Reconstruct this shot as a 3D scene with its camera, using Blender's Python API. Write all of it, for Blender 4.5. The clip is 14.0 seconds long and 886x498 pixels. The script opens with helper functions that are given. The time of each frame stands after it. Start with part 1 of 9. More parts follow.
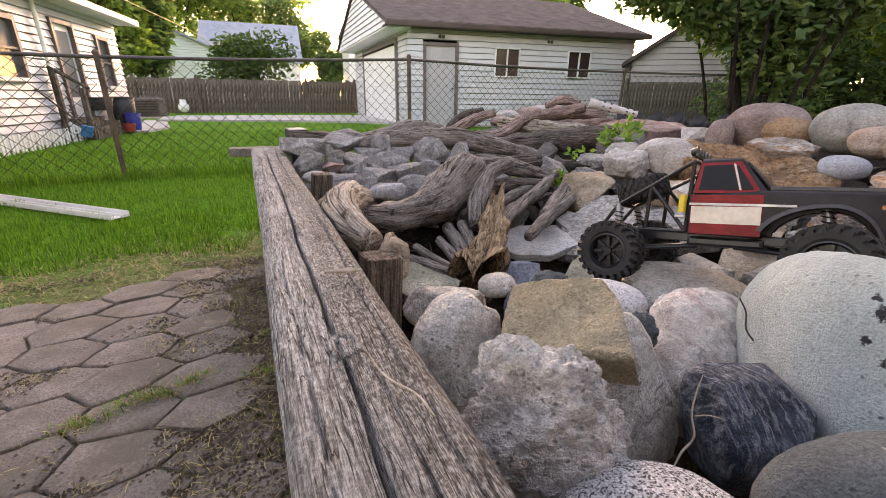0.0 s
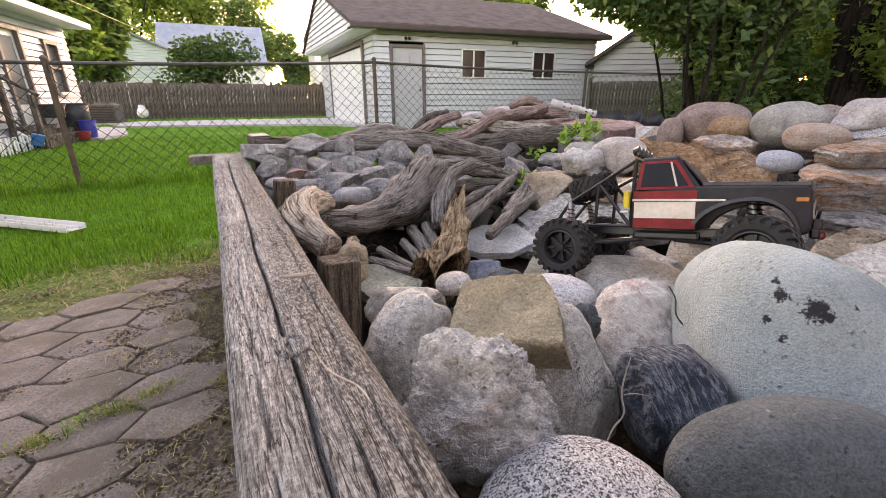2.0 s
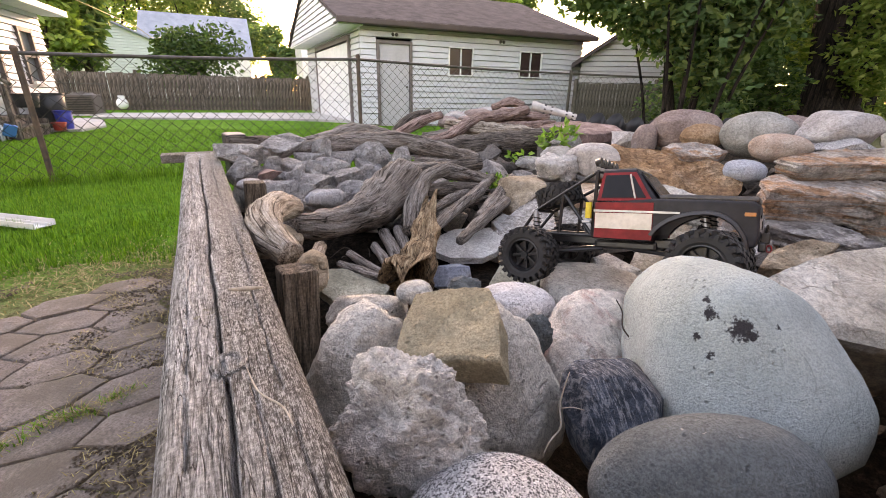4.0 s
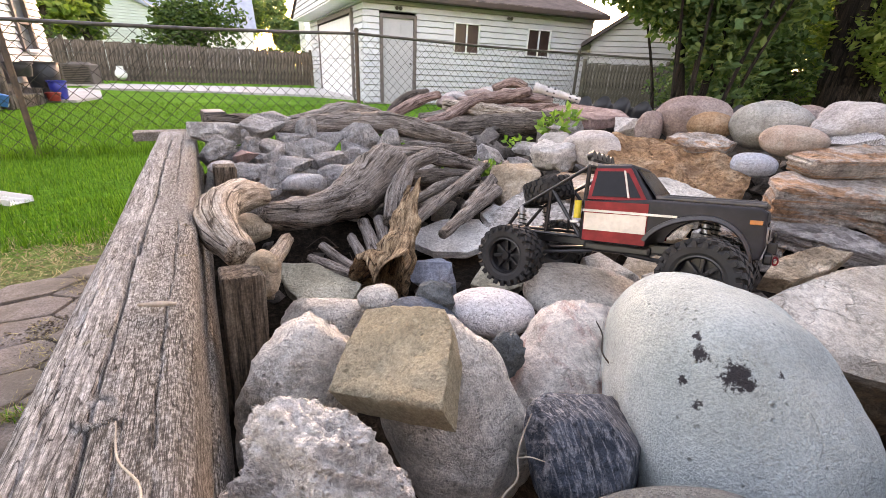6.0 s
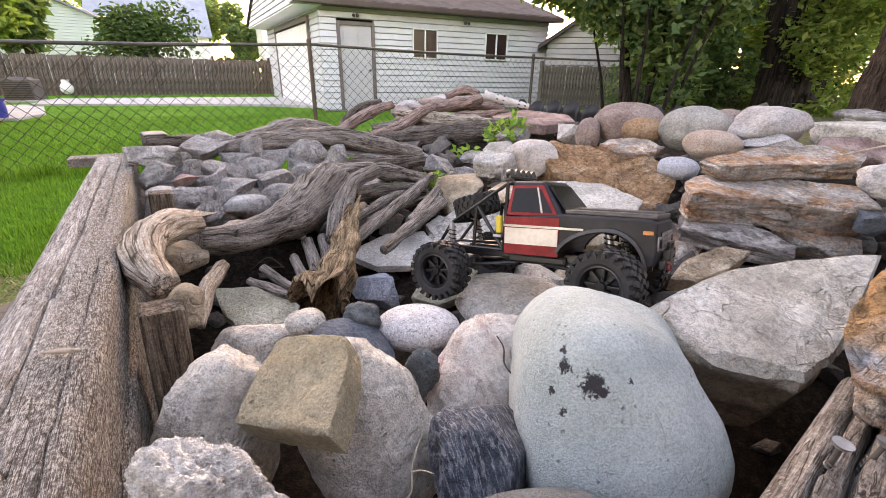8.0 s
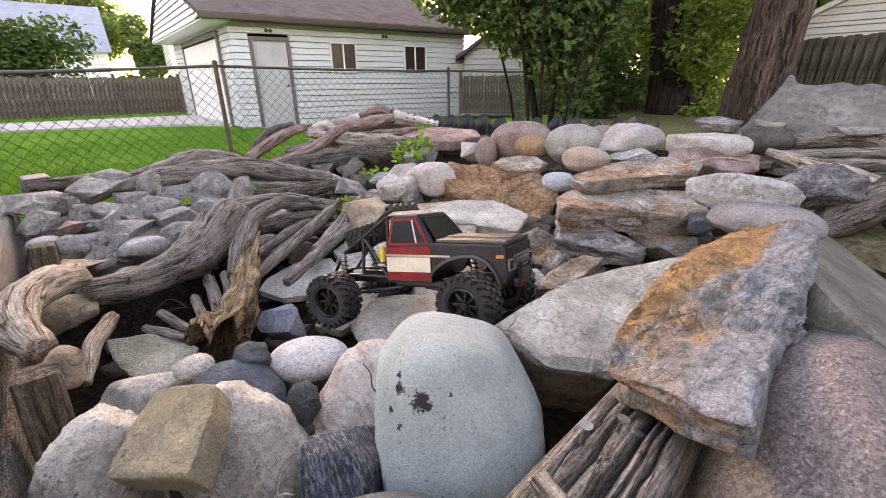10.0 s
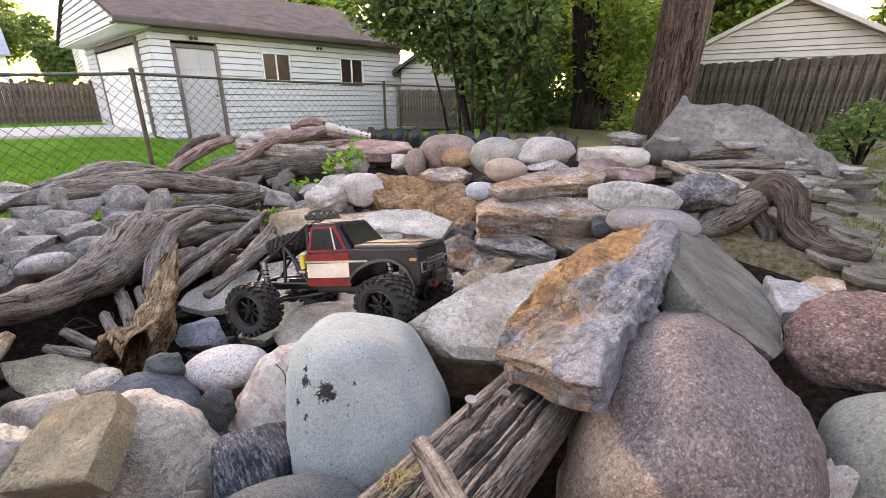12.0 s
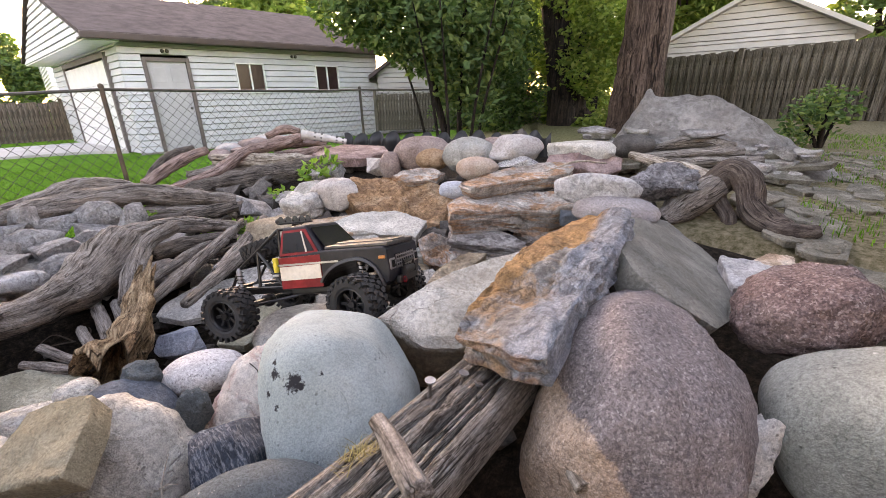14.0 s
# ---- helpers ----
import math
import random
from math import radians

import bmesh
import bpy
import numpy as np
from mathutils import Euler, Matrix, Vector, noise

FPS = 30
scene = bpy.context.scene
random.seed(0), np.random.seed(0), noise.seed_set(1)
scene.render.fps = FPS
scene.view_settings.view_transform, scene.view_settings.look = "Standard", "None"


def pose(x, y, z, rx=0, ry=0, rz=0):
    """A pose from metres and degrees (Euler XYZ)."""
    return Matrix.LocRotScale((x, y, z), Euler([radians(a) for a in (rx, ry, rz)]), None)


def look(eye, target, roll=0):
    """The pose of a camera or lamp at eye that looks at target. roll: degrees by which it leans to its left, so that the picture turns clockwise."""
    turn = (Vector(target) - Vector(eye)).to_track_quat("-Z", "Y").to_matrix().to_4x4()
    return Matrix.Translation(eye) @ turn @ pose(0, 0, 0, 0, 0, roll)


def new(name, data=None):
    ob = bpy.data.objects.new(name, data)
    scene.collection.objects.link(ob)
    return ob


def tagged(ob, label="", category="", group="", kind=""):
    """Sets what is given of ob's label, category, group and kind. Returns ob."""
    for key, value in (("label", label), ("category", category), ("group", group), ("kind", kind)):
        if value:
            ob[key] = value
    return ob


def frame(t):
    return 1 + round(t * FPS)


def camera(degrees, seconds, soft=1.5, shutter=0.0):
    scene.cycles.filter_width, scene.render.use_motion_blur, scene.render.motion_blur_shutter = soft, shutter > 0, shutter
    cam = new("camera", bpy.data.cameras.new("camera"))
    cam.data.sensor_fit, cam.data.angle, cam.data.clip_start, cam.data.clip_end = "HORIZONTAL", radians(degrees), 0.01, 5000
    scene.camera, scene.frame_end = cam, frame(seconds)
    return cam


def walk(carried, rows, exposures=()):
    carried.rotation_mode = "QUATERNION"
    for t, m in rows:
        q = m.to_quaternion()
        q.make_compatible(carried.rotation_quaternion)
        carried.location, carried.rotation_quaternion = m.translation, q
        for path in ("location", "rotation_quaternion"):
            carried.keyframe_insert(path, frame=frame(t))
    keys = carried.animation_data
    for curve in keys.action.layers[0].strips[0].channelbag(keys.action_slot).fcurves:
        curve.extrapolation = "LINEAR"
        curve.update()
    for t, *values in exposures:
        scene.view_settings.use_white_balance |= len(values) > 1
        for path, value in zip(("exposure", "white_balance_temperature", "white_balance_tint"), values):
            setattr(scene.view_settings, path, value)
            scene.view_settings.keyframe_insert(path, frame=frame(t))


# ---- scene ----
cam = camera(92.9, 14.0, soft=0.75)
PATH = [
    (0, (0.356, 0.048, 0.811), (0.865, 1.858, 0.13), 0.8),
    (0.5, (0.368, 0.028, 0.818), (0.907, 1.828, 0.133), 0.2),
    (1, (0.379, 0.015, 0.825), (0.955, 1.804, 0.143), -0.2),
    (1.5, (0.394, -0.002, 0.826), (0.999, 1.78, 0.147), -0.2),
    (2, (0.388, -0.002, 0.826), (1.01, 1.774, 0.149), 0.0),
    (2.5, (0.412, -0.018, 0.837), (1.047, 1.753, 0.16), 0.2),
    (3, (0.418, -0.036, 0.838), (1.065, 1.73, 0.158), 0.4),
    (3.5, (0.424, -0.046, 0.837), (1.088, 1.712, 0.152), 0.8),
    (3.7, (0.434, -0.04, 0.85), (1.107, 1.713, 0.163), 1.1),
    (5.8, (0.56, 0.056, 0.878), (1.221, 1.785, 0.121), 2.5),
    (6, (0.572, 0.061, 0.872), (1.226, 1.784, 0.095), 2.6),
    (6.5, (0.6, 0.058, 0.892), (1.253, 1.776, 0.104), 2.5),
    (7, (0.614, 0.035, 0.898), (1.293, 1.744, 0.112), 2.1),
    (7.5, (0.646, 0.004, 0.92), (1.357, 1.702, 0.139), 1.6),
    (8, (0.677, -0.015, 0.937), (1.447, 1.666, 0.174), 1.1),
    (8.5, (0.733, -0.037, 1.005), (1.577, 1.616, 0.258), 0.9),
    (9, (0.782, -0.104, 1.041), (1.709, 1.506, 0.301), -0.1),
    (9.2, (0.791, -0.121, 1.042), (1.728, 1.483, 0.303), -0.5),
    (11.3, (0.783, -0.282, 1.059), (1.977, 1.163, 0.361), 1.0),
    (11.5, (0.795, -0.295, 1.053), (2.006, 1.139, 0.362), 1.0),
    (12, (0.809, -0.297, 1.054), (2.047, 1.119, 0.374), 0.6),
    (12.5, (0.809, -0.313, 1.051), (2.064, 1.091, 0.377), -0.0),
    (13, (0.82, -0.328, 1.048), (2.095, 1.06, 0.379), -0.5),
    (13.5, (0.808, -0.346, 1.05), (2.089, 1.037, 0.382), -1.1),
    (14, (0.818, -0.38, 1.051), (2.103, 0.997, 0.381), -1.8),
]
walk(cam, [(t, look(eye, target, roll)) for t, eye, target, roll in PATH], exposures=[(0, 3.19, 9350, 36.5), (0.5, 3.27, 9350, 36.5), (2.0, 3.34, 9350, 36.5), (3.7, 3.42, 9350, 36.5), (6.5, 3.76, 9250, 36), (8.0, 3.68, 9150, 36), (9.0, 3.50, 9150, 36), (11.5, 3.61, 9000, 35), (14.0, 3.61, 9000, 35)])
SPOTS = ((-0.176, -0.067, 0.097, 0.018), (-0.170, -0.080, 0.092, 0.008), (-0.194, -0.026, 0.106, 0.011), (-0.186, -0.010, 0.119, 0.006), (-0.216, -0.030, 0.072, 0.006), (-0.218, -0.056, 0.055, 0.007), (-0.127, -0.085, 0.100, 0.005))

# ---- light ----
world = bpy.data.worlds.new("evening_sky")
scene.world = world
world.use_nodes = True
wn = world.node_tree
for n in list(wn.nodes):
    wn.nodes.remove(n)
sky = wn.nodes.new("ShaderNodeTexSky")
sky.sky_type = "NISHITA"
sky.sun_disc = False
sky.sun_elevation = radians(10.5)
sky.sun_rotation = radians(19.0)
sky.dust_density = 1.0
sky.ozone_density = 0.6
bg = wn.nodes.new("ShaderNodeBackground")
bg.inputs["Strength"].default_value = 0.15
wo = wn.nodes.new("ShaderNodeOutputWorld")
wn.links.new(sky.outputs["Color"], bg.inputs["Color"])
wn.links.new(bg.outputs["Background"], wo.inputs["Surface"])
sun_data = bpy.data.lights.new("sun", "SUN")
sun_data.energy = 0.3
sun_data.angle = radians(12)
sun_data.color = (1.0, 0.90, 0.78)
sun = new("sun", sun_data)
sun.matrix_world = look((0, 0, 10), Vector((0, 0, 10)) - Vector((0.319, 0.930, 0.186)))


# ---- materials ----
def start_mat(name):
    m = bpy.data.materials.new(name)
    m.use_nodes = True
    nt = m.node_tree
    for n in list(nt.nodes):
        nt.nodes.remove(n)
    b = nt.nodes.new("ShaderNodeBsdfPrincipled")
    o = nt.nodes.new("ShaderNodeOutputMaterial")
    nt.links.new(b.outputs[0], o.inputs[0])
    return m, nt, b


def rgb(c):
    return (c[0], c[1], c[2], 1.0)


def noise_node(nt, vec, scale, detail=5.0, rough=0.6, distortion=0.0):
    n = nt.nodes.new("ShaderNodeTexNoise")
    n.inputs["Scale"].default_value = scale
    n.inputs["Detail"].default_value = detail
    n.inputs["Roughness"].default_value = rough
    n.inputs["Distortion"].default_value = distortion
    nt.links.new(vec, n.inputs["Vector"])
    return n.outputs["Fac"]


def ramp(nt, fac, stops):
    r = nt.nodes.new("ShaderNodeValToRGB")
    els = r.color_ramp.elements
    while len(els) < len(stops):
        els.new(0.5)
    for e, (p, c) in zip(els, stops):
        e.position, e.color = p, rgb(c)
    nt.links.new(fac, r.inputs["Fac"])
    return r.outputs["Color"]


def level(nt, fac, lo, hi):
    n = nt.nodes.new("ShaderNodeMapRange")
    n.inputs["From Min"].default_value, n.inputs["From Max"].default_value = lo, hi
    nt.links.new(fac, n.inputs["Value"])
    return n.outputs["Result"]


def mixc(nt, fac, a, b, mode="MIX"):
    n = nt.nodes.new("ShaderNodeMix")
    n.data_type, n.blend_type = "RGBA", mode
    for sock, val in ((n.inputs[0], fac), (n.inputs[6], a), (n.inputs[7], b)):
        if isinstance(val, (int, float)):
            sock.default_value = val
        elif isinstance(val, tuple):
            sock.default_value = rgb(val)
        else:
            nt.links.new(val, sock)
    return n.outputs[2]


def math_node(nt, op, a, b=0.0):
    n = nt.nodes.new("ShaderNodeMath")
    n.operation = op
    for sock, val in ((n.inputs[0], a), (n.inputs[1], b)):
        if isinstance(val, (int, float)):
            sock.default_value = val
        else:
            nt.links.new(val, sock)
    return n.outputs[0]


def coords(nt, scale=(1, 1, 1), kind="Object"):
    t = nt.nodes.new("ShaderNodeTexCoord")
    m = nt.nodes.new("ShaderNodeMapping")
    m.inputs["Scale"].default_value = scale
    nt.links.new(t.outputs[kind], m.inputs["Vector"])
    return m.outputs["Vector"]


def bump(nt, b, height, strength, distance):
    n = nt.nodes.new("ShaderNodeBump")
    n.inputs["Strength"].default_value = strength
    n.inputs["Distance"].default_value = distance
    nt.links.new(height, n.inputs["Height"])
    nt.links.new(n.outputs[0], b.inputs["Normal"])


def stone_mat(name, dark, mid, light, big=6.0, fine=90.0, speck=None, speck_at=0.62, speck_scale=160.0, bands=None, band_scale=(1, 1, 9), rough=0.92, relief=0.006, spots=(), grain=0.40, veins=0.22, cells=None, pits=0.0, pit_scale=70.0, blotch=0.28, flake=0.0, flake_scale=16.0, flake_stretch=(1, 1, 1), sides=()):
    """Stone: broad tints, fine grain, optional crystals, mineral specks, bands, pits, fissures and lichen spots."""
    m, nt, b = start_mat(name)
    v = coords(nt)
    n1 = noise_node(nt, v, big, 7, 0.6)
    col = ramp(nt, n1, [(0.34, dark), (0.5, mid), (0.66, light)])
    if bands:
        bv = coords(nt, band_scale)
        nb = noise_node(nt, bv, 5.0, 6, 0.65, 0.6)
        col = mixc(nt, level(nt, nb, 0.48, 0.60), col, bands)
    # faces or edges of another mineral: (direction, from, to, colour), ragged by noise
    for (direction, lo, hi, tint) in sides:
        dp = nt.nodes.new("ShaderNodeVectorMath")
        dp.operation = "DOT_PRODUCT"
        nt.links.new(v, dp.inputs[0])
        dp.inputs[1].default_value = direction
        rag = math_node(nt, "MULTIPLY", math_node(nt, "SUBTRACT", noise_node(nt, v, 13, 6, 0.65), 0.5), 0.10)
        mask = level(nt, math_node(nt, "ADD", dp.outputs["Value"], rag), lo, hi)
        col = mixc(nt, math_node(nt, "MULTIPLY", mask, 0.9), col, mixc(nt, level(nt, noise_node(nt, v, 26, 5, 0.7), 0.35, 0.65), tuple(0.72 * c for c in tint), tint))
    if cells:
        scale, stops, amount = cells
        vo = nt.nodes.new("ShaderNodeTexVoronoi")
        vo.inputs["Scale"].default_value = scale
        warp = nt.nodes.new("ShaderNodeVectorMath")
        warp.operation = "MULTIPLY_ADD"
        wn3 = nt.nodes.new("ShaderNodeTexNoise")
        wn3.inputs["Scale"].default_value = scale * 1.4
        nt.links.new(v, wn3.inputs["Vector"])
        nt.links.new(wn3.outputs["Color"], warp.inputs[0])
        warp.inputs[1].default_value = (0.9 / scale, 0.9 / scale, 0.9 / scale)
        nt.links.new(v, warp.inputs[2])
        nt.links.new(warp.outputs[0], vo.inputs["Vector"])
        sp = nt.nodes.new("ShaderNodeSeparateColor")
        nt.links.new(vo.outputs["Color"], sp.inputs[0])
        col = mixc(nt, amount, col, ramp(nt, sp.outputs[0], stops))
    n2 = noise_node(nt, v, fine, 4, 0.7)
    col = mixc(nt, grain, col, ramp(nt, n2, [(0.38, (0.42, 0.42, 0.42)), (0.5, (1, 1, 1)), (0.62, (1.4, 1.4, 1.4))]), "MULTIPLY")
    if speck:
        n3 = noise_node(nt, v, speck_scale, 2, 0.5)
        col = mixc(nt, level(nt, n3, speck_at - 0.02, speck_at + 0.03), col, speck)
    n6 = noise_node(nt, v, 300, 3, 0.7)
    col = mixc(nt, 0.75 * grain, col, ramp(nt, n6, [(0.4, (0.45, 0.45, 0.45)), (0.5, (1, 1, 1)), (0.6, (1.5, 1.5, 1.5))]), "MULTIPLY")
    n5 = noise_node(nt, v, big * 2.4, 8, 0.7, 0.5)
    col = mixc(nt, blotch, col, ramp(nt, n5, [(0.36, (0.58, 0.55, 0.52)), (0.48, (1, 1, 1)), (0.66, (1.16, 1.14, 1.11))]), "MULTIPLY")
    # fissures: thin lines, dark as if shaded, where a warped noise crosses its middle value, kept to some patches
    nv = noise_node(nt, v, big * 1.1, 3, 0.55, 1.2)
    line = level(nt, math_node(nt, "ABSOLUTE", math_node(nt, "SUBTRACT", nv, 0.5)), 0.006, 0.0015)
    line = math_node(nt, "MULTIPLY", line, level(nt, noise_node(nt, v, big * 0.9, 2, 0.5), 0.48, 0.56))
    line = math_node(nt, "MULTIPLY", line, veins)
    col = mixc(nt, line, col, (dark[0] * 0.35, dark[1] * 0.33, dark[2] * 0.3))
    h = math_node(nt, "ADD", math_node(nt, "MULTIPLY", n1, 2.0), math_node(nt, "ADD", math_node(nt, "MULTIPLY", n2, 0.5 + grain), math_node(nt, "MULTIPLY", n5, 0.8)))
    h = math_node(nt, "ADD", h, math_node(nt, "MULTIPLY", n6, 0.35))
    h = math_node(nt, "SUBTRACT", h, math_node(nt, "MULTIPLY", line, 0.5))
    if flake:
        # chipped faces: uneven patches at stepped heights, broken rims coloured dark with crevice shade
        fv = coords(nt, flake_stretch)
        fn = nt.nodes.new("ShaderNodeTexNoise")
        fn.inputs["Scale"].default_value = flake_scale * 0.9
        fn.inputs["Detail"].default_value = 5.0
        nt.links.new(fv, fn.inputs["Vector"])
        fw = nt.nodes.new("ShaderNodeVectorMath")
        fw.operation = "MULTIPLY_ADD"
        nt.links.new(fn.outputs["Color"], fw.inputs[0])
        fw.inputs[1].default_value = (2.2 / flake_scale,) * 3
        nt.links.new(fv, fw.inputs[2])
        rim = None
        for mult, wgt in ((1.0, 1.0), (2.7, 0.5)):
            fc = nt.nodes.new("ShaderNodeTexVoronoi")
            fc.inputs["Scale"].default_value = flake_scale * mult
            nt.links.new(fw.outputs[0], fc.inputs["Vector"])
            fs = nt.nodes.new("ShaderNodeSeparateColor")
            nt.links.new(fc.outputs["Color"], fs.inputs[0])
            h = math_node(nt, "ADD", h, math_node(nt, "MULTIPLY", fs.outputs[0], 1.6 * flake * wgt))
            col = mixc(nt, 0.45 * min(1.0, flake) * wgt, col, ramp(nt, fs.outputs[1], [(0.0, (0.62, 0.60, 0.58)), (0.5, (1, 1, 1)), (1.0, (1.3, 1.3, 1.3))]), "MULTIPLY")
            fe = nt.nodes.new("ShaderNodeTexVoronoi")
            fe.feature = "DISTANCE_TO_EDGE"
            fe.inputs["Scale"].default_value = flake_scale * mult
            nt.links.new(fw.outputs[0], fe.inputs["Vector"])
            edge = math_node(nt, "MULTIPLY", level(nt, fe.outputs["Distance"], 0.05, 0.0), level(nt, noise_node(nt, v, flake_scale * 0.7 * mult, 3, 0.6), 0.48, 0.58))
            col = mixc(nt, math_node(nt, "MULTIPLY", edge, 0.42 * min(1.0, flake) * wgt), col, (dark[0] * 0.3, dark[1] * 0.28, dark[2] * 0.26))
            h = math_node(nt, "SUBTRACT", h, math_node(nt, "MULTIPLY", edge, 0.8 * flake * wgt))
    # small weathering pits, shade darkened into their colour, thinned out by a broad noise
    pv = nt.nodes.new("ShaderNodeTexVoronoi")
    pv.inputs["Scale"].default_value = pit_scale
    nt.links.new(v, pv.inputs["Vector"])
    hole = level(nt, pv.outputs["Distance"], 0.26, 0.12)
    hole = math_node(nt, "MULTIPLY", hole, level(nt, noise_node(nt, v, pit_scale * 0.3, 3, 0.6), 0.60 - 0.25 * pits, 0.66 - 0.25 * pits))
    col = mixc(nt, math_node(nt, "MULTIPLY", hole, 0.65), col, (dark[0] * 0.4, dark[1] * 0.4, dark[2] * 0.4))
    h = math_node(nt, "SUBTRACT", h, math_node(nt, "MULTIPLY", hole, 0.5))
    for (sx, sy, sz, sr) in spots:
        g = nt.nodes.new("ShaderNodeVectorMath")
        g.operation = "DISTANCE"
        t = nt.nodes.new("ShaderNodeTexCoord")
        nt.links.new(t.outputs["Object"], g.inputs[0])
        g.inputs[1].default_value = (sx, sy, sz)
        wob = math_node(nt, "MULTIPLY", math_node(nt, "SUBTRACT", noise_node(nt, v, 150, 4, 0.8), 0.5), sr * 3.2)
        d = math_node(nt, "ADD", g.outputs["Value"], wob)
        col = mixc(nt, level(nt, d, sr * 1.05, sr * 0.75), col, (0.035, 0.035, 0.04))
    nt.links.new(col, b.inputs["Base Color"])
    b.inputs["Specular IOR Level"].default_value = 0.2
    b.inputs["Roughness"].default_value = rough
    bump(nt, b, h, 1.0, relief * 1.7)
    return m


def plain_mat(name, a, b2, scale=8.0, rough=0.6, metal=0.0, relief=0.0008, stretch=(1, 1, 1), fine=80.0, gloss=0.5):
    """Painted or plain surface with slight uneven tint and grime."""
    m, nt, b = start_mat(name)
    v = coords(nt, stretch)
    n1 = noise_node(nt, v, scale, 6, 0.65)
    n2 = noise_node(nt, v, fine, 3, 0.6)
    col = ramp(nt, n1, [(0.35, a), (0.65, b2)])
    col = mixc(nt, 0.5, col, ramp(nt, n2, [(0.3, (0.75, 0.75, 0.75)), (0.6, (1, 1, 1))]), "MULTIPLY")
    nt.links.new(col, b.inputs["Base Color"])
    b.inputs["Roughness"].default_value = rough
    b.inputs["Metallic"].default_value = metal
    b.inputs["Specular IOR Level"].default_value = gloss
    bump(nt, b, math_node(nt, "ADD", n1, n2), 0.4, relief)
    return m


def wood_mat(name, dark, mid, light, axis="x", grain=1.0, relief=0.004, rough=0.85, moss=0.0, along=False, worn=False, contrast=1.0):
    """Weathered wood with fibres along an axis of the object, lichen dots where it is old and damp."""
    m, nt, b = start_mat(name)
    s = {"x": (4, 56, 56), "y": (56, 4, 56), "z": (56, 56, 4)}[axis]
    def fibres(k):
        """Stretched coordinates: those of the mesh, or those that run along a bent log."""
        if not along:
            return coords(nt, k)
        at = nt.nodes.new("ShaderNodeAttribute")
        at.attribute_name = "grain"
        mp = nt.nodes.new("ShaderNodeMapping")
        mp.inputs["Scale"].default_value = k
        nt.links.new(at.outputs["Vector"], mp.inputs["Vector"])
        return mp.outputs["Vector"]

    v = fibres(tuple(q * grain for q in s))
    v0 = coords(nt)
    n1 = noise_node(nt, v, 1.0, 6, 0.7, 0.25)
    n2 = noise_node(nt, v, 3.2, 4, 0.75)
    n3 = noise_node(nt, v0, 7.0, 7, 0.7)
    n4 = noise_node(nt, v0, 160, 3, 0.7)
    nw = noise_node(nt, fibres(tuple(q * 0.22 * grain for q in s)), 1.0, 4, 0.6, 0.4)
    col = ramp(nt, n1, [(0.35, dark), (0.47, mid), (0.66, light)])
    col = mixc(nt, 0.75 * contrast, col, ramp(nt, n2, [(0.38, (0.42, 0.40, 0.38)), (0.5, (1, 1, 1)), (0.62, (1.4, 1.4, 1.4))]), "MULTIPLY")
    col = mixc(nt, 0.7 * contrast, col, ramp(nt, nw, [(0.38, (0.55, 0.52, 0.49)), (0.5, (1, 1, 1)), (0.62, (1.25, 1.25, 1.25))]), "MULTIPLY")
    col = mixc(nt, 0.6, col, ramp(nt, n3, [(0.36, (0.5, 0.47, 0.44)), (0.5, (1, 1, 1)), (0.65, (1.15, 1.13, 1.10))]), "MULTIPLY")
    col = mixc(nt, 0.5, col, ramp(nt, n4, [(0.4, (0.5, 0.5, 0.5)), (0.5, (1, 1, 1)), (0.62, (1.45, 1.45, 1.45))]), "MULTIPLY")
    if worn:
        # one side of the top stays browner and darker, specked with lichen
        sx = nt.nodes.new("ShaderNodeSeparateXYZ")
        nt.links.new(v0, sx.inputs[0])
        wx = math_node(nt, "ADD", sx.outputs["X"], math_node(nt, "MULTIPLY", math_node(nt, "SUBTRACT", n3, 0.5), 0.14))
        col = mixc(nt, math_node(nt, "MULTIPLY", level(nt, wx, -0.015, 0.025), 0.85), col, ramp(nt, math_node(nt, "ADD", math_node(nt, "MULTIPLY", n2, 0.65), math_node(nt, "MULTIPLY", n4, 0.35)), [(0.40, (0.05, 0.044, 0.038)), (0.50, (0.15, 0.136, 0.12)), (0.57, (0.50, 0.49, 0.465))]))
    if moss:
        patch = level(nt, noise_node(nt, v0, 5.0, 5, 0.7), 0.50, 0.62)
        dots = math_node(nt, "MULTIPLY", level(nt, noise_node(nt, v0, 95, 3, 0.6), 0.58, 0.63), patch)
        col = mixc(nt, math_node(nt, "MULTIPLY", dots, 0.8), col, (0.50, 0.49, 0.46))
        n7 = noise_node(nt, v0, 11.0, 7, 0.78)
        col = mixc(nt, math_node(nt, "MULTIPLY", level(nt, n7, 0.63, 0.70), moss), col, (0.17, 0.14, 0.035))
    nc = noise_node(nt, fibres(tuple(q * 0.34 * grain for q in s)), 1.0, 2, 0.5, 0.5)
    crack = level(nt, math_node(nt, "ABSOLUTE", math_node(nt, "SUBTRACT", nc, 0.5)), 0.022, 0.006)
    crack = math_node(nt, "MULTIPLY", crack, level(nt, noise_node(nt, v0, 4.0, 3, 0.5), 0.44, 0.52))
    col = mixc(nt, math_node(nt, "MULTIPLY", crack, 0.85), col, (dark[0] * 0.35, dark[1] * 0.33, dark[2] * 0.3))
    nt.links.new(col, b.inputs["Base Color"])
    b.inputs["Specular IOR Level"].default_value = 0.15
    b.inputs["Roughness"].default_value = rough
